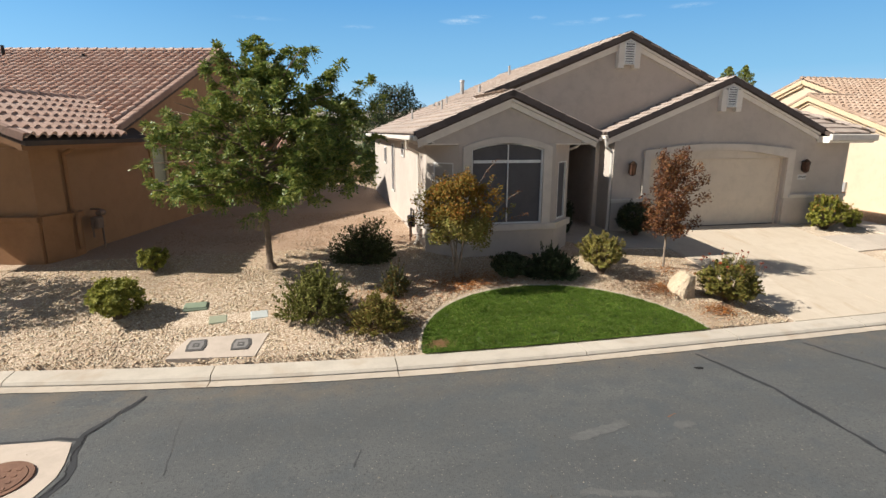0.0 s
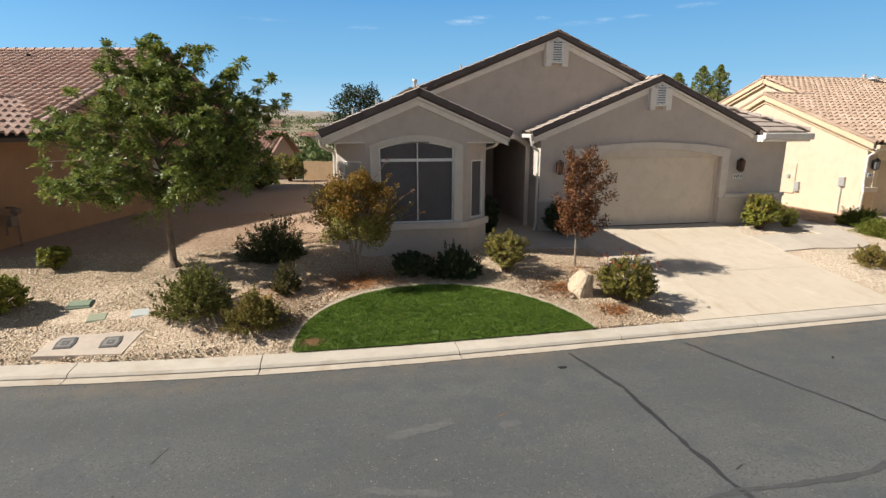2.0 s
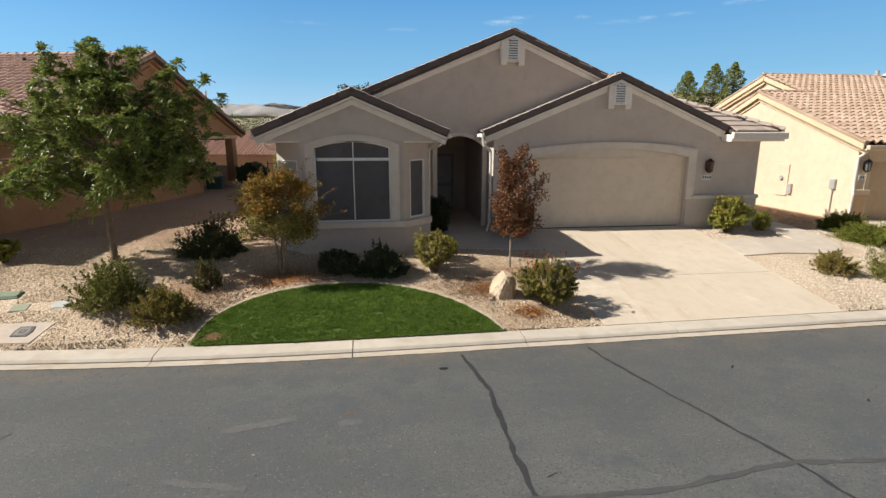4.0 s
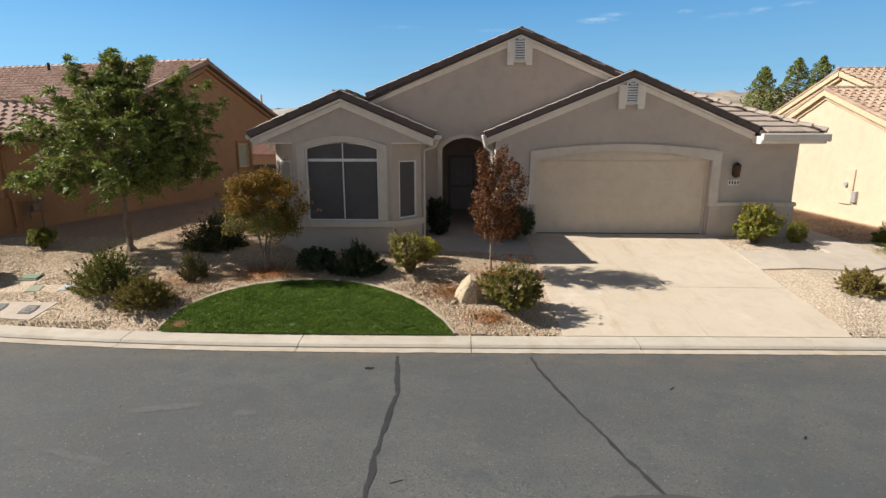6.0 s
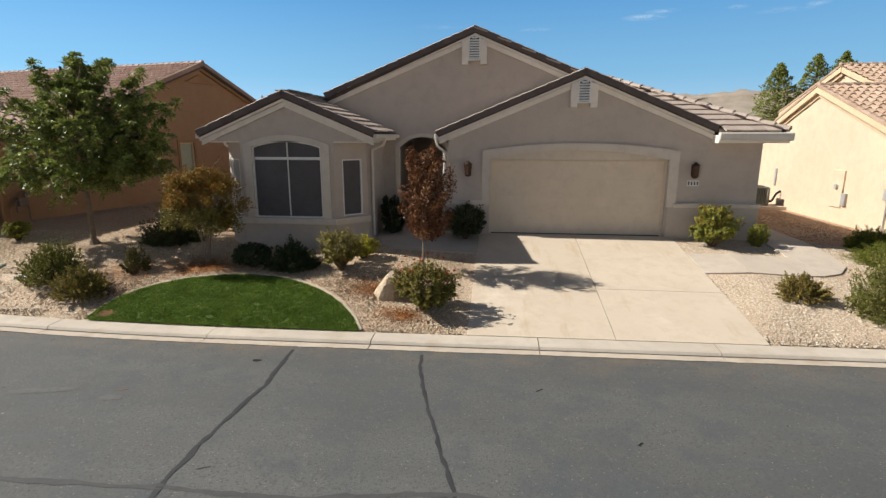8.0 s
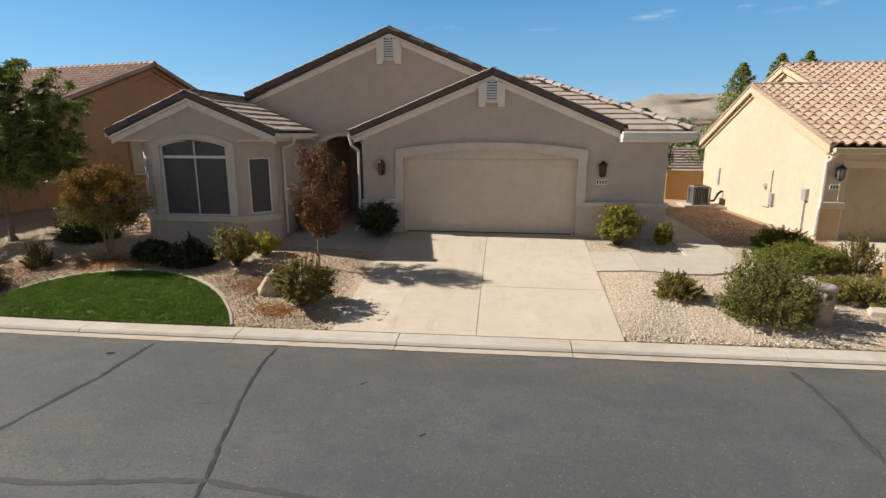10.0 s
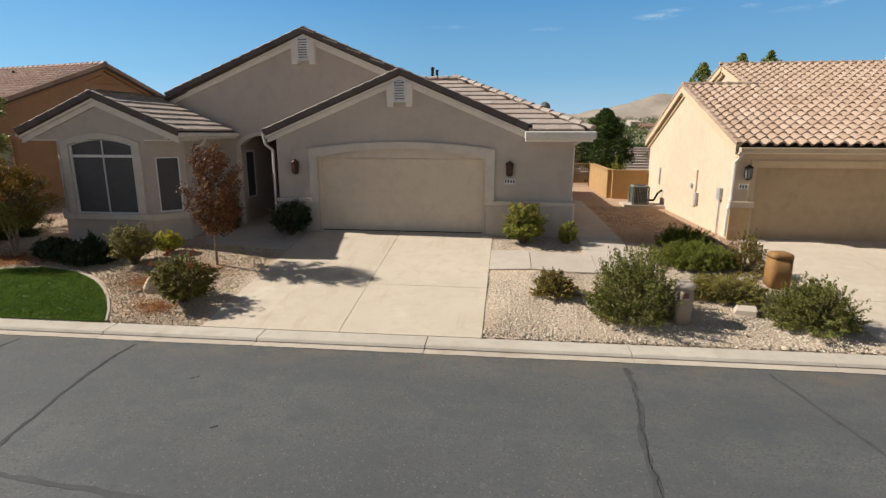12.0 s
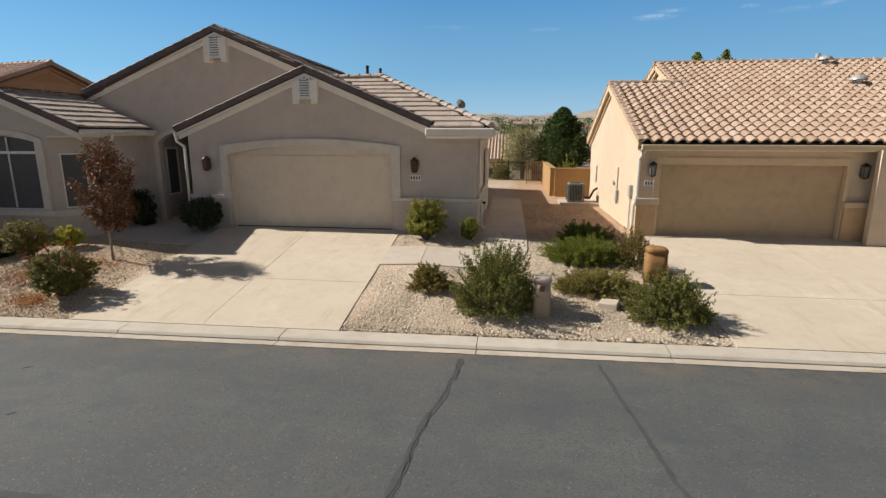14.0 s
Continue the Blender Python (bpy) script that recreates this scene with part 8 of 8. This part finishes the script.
litter("leaf_litter", 0.7, 9.0, 0.9, 0.5, 900, BARK_LITTER, "brown leaf crumbs under the green shrubs", 307)
litter("leaf_litter", 6.6, 9.7, 1.1, 0.8, 1800, BARK_LITTER, "brown leaf crumbs among the gravel", 308)


# ---- distance ----
def hill(name, pts, y, depth, mat, label, base=-8):
    """A ridge of far land: a strip that rises from its foot to an uneven crest."""
    bm = bmesh.new()
    rows = []
    for k in range(15):
        t = k / 14
        rows.append([bm.verts.new((x, y + depth * t + 40 * noise.noise((x * 0.004, k * 0.7, 1)), base + (h - base) * math.sin(t * math.pi / 2) * (1 + 0.13 * noise.noise((x * 0.014, k * 0.45, 5)) * (t < 0.95) + 0.08 * noise.noise((x * 0.04, k * 0.7, 9)) * (t < 0.95)))) for x, h in pts])
    for a, b2 in zip(rows[:-1], rows[1:]):
        for i in range(len(pts) - 1):
            bm.faces.new((a[i], a[i + 1], b2[i + 1], b2[i]))
    ob = part(name, bm, mat, smooth=True)
    return tagged(ob, label, "hill", kind="structure")


# distance haze is put into these base colours, greyer for the mesas
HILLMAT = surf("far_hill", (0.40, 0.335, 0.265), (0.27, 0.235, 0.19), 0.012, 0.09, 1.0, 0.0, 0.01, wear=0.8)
MESA_HAZE = surf("hazed_mesa", (0.42, 0.385, 0.35), (0.31, 0.30, 0.29), 0.008, 0.04, 1.0, 0.0, 0.01, wear=0.5)


def crest(x0, x1, n, base, amp, seed):
    return [(x0 + (x1 - x0) * i / n, base + amp * noise.noise((i * 0.07 + seed, seed, 0)) + amp * 0.3 * noise.noise((i * 0.27 + seed, 1, 0)) + amp * 0.12 * noise.noise((i * 0.8 + seed, 4, 0))) for i in range(n + 1)]


hill("backdrop", [(x, h + lerp(x, 150, 290, 0, 40) + lerp(x, 360, 480, 0, 14)) for x, h in crest(-1300, 1500, 280, 36, 6, 2.3)], 800, 350, HILLMAT, "bare tan desert hills on the horizon")
hill("backdrop", [(x, h + lerp(x, -260, -60, 24, 0) + lerp(x, 150, 420, 0, 12)) for x, h in crest(-1600, 1800, 280, 64, 10, 7.9)], 1500, 300, MESA_HAZE, "mesas beyond the hills, haze put into their greyish colour")


def sky_backdrop():
    """A plain curved backdrop of sky behind the hills, paler towards the horizon, with a few thin high clouds."""
    m = bpy.data.materials.new("sky_backdrop")
    m.use_nodes = True
    nt = m.node_tree
    nt.nodes.clear()
    out = nt.nodes.new("ShaderNodeOutputMaterial")
    em = nt.nodes.new("ShaderNodeEmission")
    nt.links.new(em.outputs[0], out.inputs["Surface"])
    pos = nt.nodes.new("ShaderNodeNewGeometry").outputs["Position"]
    sep = nt.nodes.new("ShaderNodeSeparateXYZ")
    nt.links.new(pos, sep.inputs[0])
    mr = nt.nodes.new("ShaderNodeMapRange")
    mr.inputs["From Min"].default_value, mr.inputs["From Max"].default_value = 0.0, 1000.0
    nt.links.new(sep.outputs["Z"], mr.inputs["Value"])
    ramp = nt.nodes.new("ShaderNodeValToRGB")
    e = ramp.color_ramp.elements
    e[0].color, e[1].color = (0.335, 0.495, 0.615, 1), (0.05, 0.205, 0.465, 1)
    k = e.new(0.35)
    k.color = (0.165, 0.36, 0.55, 1)
    nt.links.new(mr.outputs["Result"], ramp.inputs["Fac"])
    mp = nt.nodes.new("ShaderNodeMapping")
    mp.inputs["Scale"].default_value = (0.0035, 0.0035, 0.014)
    nt.links.new(pos, mp.inputs["Vector"])
    wisp = noise_fac(nt, 1.0, 6, 0.72, 0.95, mp.outputs["Vector"], 0.62)
    # small torn clouds, each at its bearing and height
    bearing = nt.nodes.new("ShaderNodeMath")
    bearing.operation = "ARCTAN2"
    nt.links.new(sep.outputs["X"], bearing.inputs[0])
    nt.links.new(sep.outputs["Y"], bearing.inputs[1])
    both = nt.nodes.new("ShaderNodeCombineXYZ")
    nt.links.new(bearing.outputs[0], both.inputs[0])
    nt.links.new(sep.outputs["Z"], both.inputs[1])
    mp2 = nt.nodes.new("ShaderNodeMapping")
    mp2.inputs["Scale"].default_value = (55.0, 0.055, 1.0)
    nt.links.new(both.outputs[0], mp2.inputs["Vector"])
    torn = noise_fac(nt, 1.0, 7, 0.38, 0.80, mp2.outputs["Vector"], 0.7)
    tuft = None
    for deg, up, wide, high, thick in ((14.0, 657, 2.3, 22, 1.0), (21.9, 672, 1.0, 14, 0.6), (28.0, 650, 1.1, 14, 0.7), (30.8, 655, 1.6, 14, 0.5), (3.6, 618, 2.0, 14, 0.45), (15.6, 683, 1.8, 14, 0.8), (25.8, 634, 3.0, 18, 0.35), (-6.0, 640, 3.0, 14, 0.25), (36.0, 690, 2.5, 16, 0.5)):
        mm = nt.nodes.new("ShaderNodeMapping")
        mm.inputs["Scale"].default_value = (1 / radians(wide), 1 / high, 0)
        mm.inputs["Location"].default_value = (-radians(deg) / radians(wide), -up / high, 0)
        nt.links.new(both.outputs[0], mm.inputs["Vector"])
        gr = nt.nodes.new("ShaderNodeTexGradient")
        gr.gradient_type = "SPHERICAL"
        nt.links.new(mm.outputs["Vector"], gr.inputs["Vector"])
        mul = nt.nodes.new("ShaderNodeMath")
        mul.operation = "MULTIPLY"
        mul.inputs[1].default_value = thick
        nt.links.new(gr.outputs["Fac"], mul.inputs[0])
        if tuft is None:
            tuft = mul.outputs[0]
        else:
            add = nt.nodes.new("ShaderNodeMath")
            add.operation = "ADD"
            nt.links.new(tuft, add.inputs[0])
            nt.links.new(mul.outputs[0], add.inputs[1])
            tuft = add.outputs[0]
    cloud = nt.nodes.new("ShaderNodeMath")
    cloud.operation, cloud.use_clamp = "MULTIPLY", True
    nt.links.new(tuft, cloud.inputs[0])
    nt.links.new(torn, cloud.inputs[1])
    # the sky is brighter on the sun's side
    lr = nt.nodes.new("ShaderNodeMapRange")
    lr.inputs["From Min"].default_value, lr.inputs["From Max"].default_value = -500.0, -2600.0
    lr.inputs["To Min"].default_value, lr.inputs["To Max"].default_value = 1.0, 1.28
    nt.links.new(sep.outputs["X"], lr.inputs["Value"])
    nt.links.new(lr.outputs["Result"], em.inputs["Strength"])
    nt.links.new(mixc(nt, cloud.outputs[0], mixc(nt, wisp, ramp.outputs["Color"], (0.45, 0.56, 0.64)), (0.50, 0.60, 0.67)), em.inputs["Color"])
    v, R = [], 3400.0
    for i in range(49):
        a = radians(-60 + 120 * i / 48)
        for z in (-200.0, 100.0, 350.0, 650.0, 980.0):
            v.append((R * math.sin(a), R * math.cos(a), z))
    ii = np.arange(49 * 5).reshape(49, 5)
    f = np.stack([ii[:-1, :-1], ii[1:, :-1], ii[1:, 1:], ii[:-1, 1:]], -1).reshape(-1, 4)
    return tagged(new("backdrop", mesh_from("backdrop", np.array(v), f, m, 4)), "clear blue desert sky with thin clouds", "sky", kind="structure")


sky_backdrop()


far_tree(3.9, 31.0, -0.1, 6.4, 2.0, 201, LEAF_BACK, n=90, leaf=0.16, dens=120, label="dark leafy tree behind the house")
far_tree(26.1, 33.5, -0.4, 8.3, 2.9, 202, LEAF_CONIFER, cone=True, n=210, dens=62, label="tall pointed conifer behind the house")
far_tree(28.4, 34.0, -0.4, 8.9, 2.7, 203, LEAF_CONIFER, cone=True, n=200, dens=62, label="tall pointed conifer behind the house")
far_tree(30.2, 34.5, -0.5, 9.2, 2.6, 204, LEAF_CONIFER, cone=True, n=200, dens=62, label="tall pointed conifer behind the house")
far_tree(20.75, 34.0, 0.0, 5.2, 1.95, 205, LEAF_PINE, label="broad dark pine beyond the block wall", n=170, leaf=0.13, dens=130, pine=True)
far_tree(18.3, 34.2, 0.3, 3.6, 1.5, 206, LEAF_PALE, label="thin yellow-green tree at the fence", n=90, leaf=0.11, dens=70)
bush(-1.5, 27.8, 0.95, 1.5, LEAF_DARK, "large dark shrub at the end of the side yard", 130, 0.10, 1.3, z=0.84, foot=0.95, clumps=80)
patio_wall = thing("garden_wall", (-3.9, 29.9, 0.84), "low pale garden wall beyond the patio", "wall")
part("wall_body", boxed(-7.5, 29.8, 0.7, -2.95, 30.0, 1.85), PADCON, patio_wall)
part("wall_cap", boxed(-7.55, 29.74, 1.85, -2.9, 30.06, 1.93), KERB, patio_wall, bevel=0.01)
patio_bin = thing("storage_chest", (-3.35, 27.6, 0.84), "dark green storage chest on the patio", "chest")
part("chest_body", boxed(-3.75, 27.35, 0.84, -3.0, 27.85, 1.42), LIDDARK, patio_bin, bevel=0.02)
part("lid", boxed(-3.78, 27.32, 1.43, -2.97, 27.88, 1.5), LIDDARK, patio_bin, bevel=0.015)
bush(-0.35, 31.9, 0.95, 1.75, LEAF_SAGE, "tall yellow-green shrub before the far fence", 134, 0.09, z=0.84, foot=0.7, lumpy=0.45, tips=(LEAF_YELLOW, 0.25))
bf = thing("board_fence", (1.3, 33.0, 0.84), "tan weathered wooden board fence", "fence")
WOOD = surf("tan_fence_wood", (0.42, 0.29, 0.17), (0.34, 0.23, 0.13), 3.0, 20, 0.9, 0.3, 0.006)
bfm = pose(0.42, 33.6, 0.0, 0, 0, -33)
for i in range(19):
    part("board", boxed(i * 0.115, -0.02, 0.8, i * 0.115 + 0.105, 0, 1.95 + 0.02 * (i % 3), m=bfm), WOOD, bf)
for zz in (1.1, 1.7):
    part("rail", boxed(0, 0, zz, 2.2, 0.05, zz + 0.09, m=bfm), WOOD, bf)
spiky_bush(16.95, 33.0, 0.75, 1.4, LEAF_SAGE, "spiky grey-green desert plant at the fence", 132, 0.3, 60, 16, z=0.7, slim=0.16)
spiky_bush(20.6, 28.6, 0.8, 1.55, LEAF_GREEN, "leafy green shrub behind the block wall", 133, 0.1, 150, 34, ry=0.6)


PINKWALL = surf("far_pink_stucco", (0.44, 0.30, 0.22), (0.38, 0.26, 0.19), 0.5, 20, 0.92, 0.2, 0.01)


def far_house(x, y, w, d, wall_h, roof_h, wall_mat, tile_mat, label, turn=0.0, z=None, ribs=True):
    z = land(x, y) if z is None else z
    t = thing("far_house", (x, y, z), label, "house", "far houses")
    m = pose(x, y, z, 0, 0, turn)
    bm = boxed(-w / 2, -d / 2, -1.0, w / 2, d / 2, wall_h, m=m)
    part("wall", bm, wall_mat, t)
    for sg in (-1, 1):
        bm = sheet([[(-w / 2 - 0.5, 0.0), (w / 2 + 0.5, 0.0), (w / 2 + 0.5, 1.0), (-w / 2 - 0.5, 1.0)]], 0.12, lambda s, h, dd: m @ Vector((s, sg * (d / 2 + 0.5) * (1 - h), wall_h - 0.1 + roof_h * h + dd)))
        roof = part("roof", bm, tile_mat, t, "tile roof slope")
        k = int((w + 1) / 0.27)
        bm = bmesh.new()
        for i in range(0 if ribs else 10):
            h0 = (d / 2 + 0.5) * (1 - i / 10)
            zc = wall_h + 0.03 + roof_h * i / 10
            box(bm, -w / 2 - 0.5, min(sg * h0, sg * (h0 - 0.4)), zc, w / 2 + 0.5, max(sg * h0, sg * (h0 - 0.4)), zc + 0.16, m)
        for i in range(k if ribs else 0):
            s = -w / 2 - 0.4 + (w + 0.8) * i / k
            cyl(bm, m @ Vector((s, sg * (d / 2 + 0.5), wall_h + 0.02)), m @ Vector((s, 0, wall_h + 0.02 + roof_h)), 0.13, 0.13, 6)
        part("tile_surface", bm, tile_mat, roof)
        tagged(roof.children[0], kind="stuff")
    part("gable", sheet([[(-d / 2, wall_h), (d / 2, wall_h), (0, wall_h + roof_h - 0.1)]], 0.2, lambda s, h, dd: m @ Vector((w / 2 - 0.2 + dd, s, h))), wall_mat, t)
    part("gable", sheet([[(-d / 2, wall_h), (d / 2, wall_h), (0, wall_h + roof_h - 0.1)]], 0.2, lambda s, h, dd: m @ Vector((-w / 2 + dd, s, h))), wall_mat, t)
    for i in range(3):
        wx = -w / 2 + w * (i + 0.7) / 3.4
        part("window", boxed(wx, -d / 2 - 0.04, 1.0, wx + 1.2, -d / 2, 2.1, m=m), SCREEN, t)
    return t


far_house(-6.6, 45.35, 9.6, 8.0, 2.9, 1.75, PINKWALL, S_TILE_FAR, "far pink stucco house with red barrel tiles", -10, -0.9)
far_house(13.5, 46.2, 8.0, 7.4, 2.8, 1.95, CREAM, S_TILE_RIGHT_ISLE, "far cream house with peach tiles", 0, -1.25)
far_house(24.5, 52.0, 10.0, 9.0, 2.6, 2.2, CREAM, SLATE_ISLE, "far house with brown tile roof", 0, -2.4, False)
far_house(-22, 62.0, 14.0, 10.0, 2.7, 2.2, CREAM, S_TILE_RIGHT_ISLE, "far cream house with peach tiles", 10, -3.0)

# houses scattered over the valley
rnd = random.Random(404)
for i in range(30):
    hy = rnd.uniform(260, 620)
    hx = 8 + hy * (-0.62 + 1.45 * (i + rnd.uniform(0.2, 0.8)) / 30)
    far_house(hx, hy, rnd.uniform(12, 18), rnd.uniform(9, 12), 3.2, 2.4, rnd.choice((CREAM, PINKWALL, STUCCO)), rnd.choice((S_TILE_FAR, S_TILE_RIGHT_ISLE, SLATE_ISLE)), "distant stucco house in the valley", rnd.uniform(-30, 30))

# far woods of the valley
rg = np.random.default_rng(77)
cs, sp, ks = [], [], []
for i in range(620):
    y = rg.uniform(62, 300)
    x = rg.uniform(-0.75, 0.95) * y + 8
    h = rg.uniform(1.5, 4.0)
    z = land(x, y)
    for k in range(3):
        cs.append((x + rg.uniform(-2, 2), y + rg.uniform(-2, 2), z + h * rg.uniform(0.3, 0.8)))
        r = rg.uniform(1.2, 2.6)
        sp.append((r, r, r * 0.7))
        ks.append(34)
woods = thing("far_woods", (8, 200, -8), "scattered far trees of the valley", "woods", kind="stuff")
for i in range(1500):
    y = rg.uniform(240, 820)
    x = rg.uniform(-0.75, 0.95) * y + 8
    r = rg.uniform(2.0, 6.0)
    cs.append((x, y, land(x, y) + r * 0.5))
    sp.append((r * 1.5, r, r * 0.7))
    ks.append(34)
leaves("far_foliage", cs, sp, ks, 1.5, 1.1, LEAF_FAR, woods, 78)
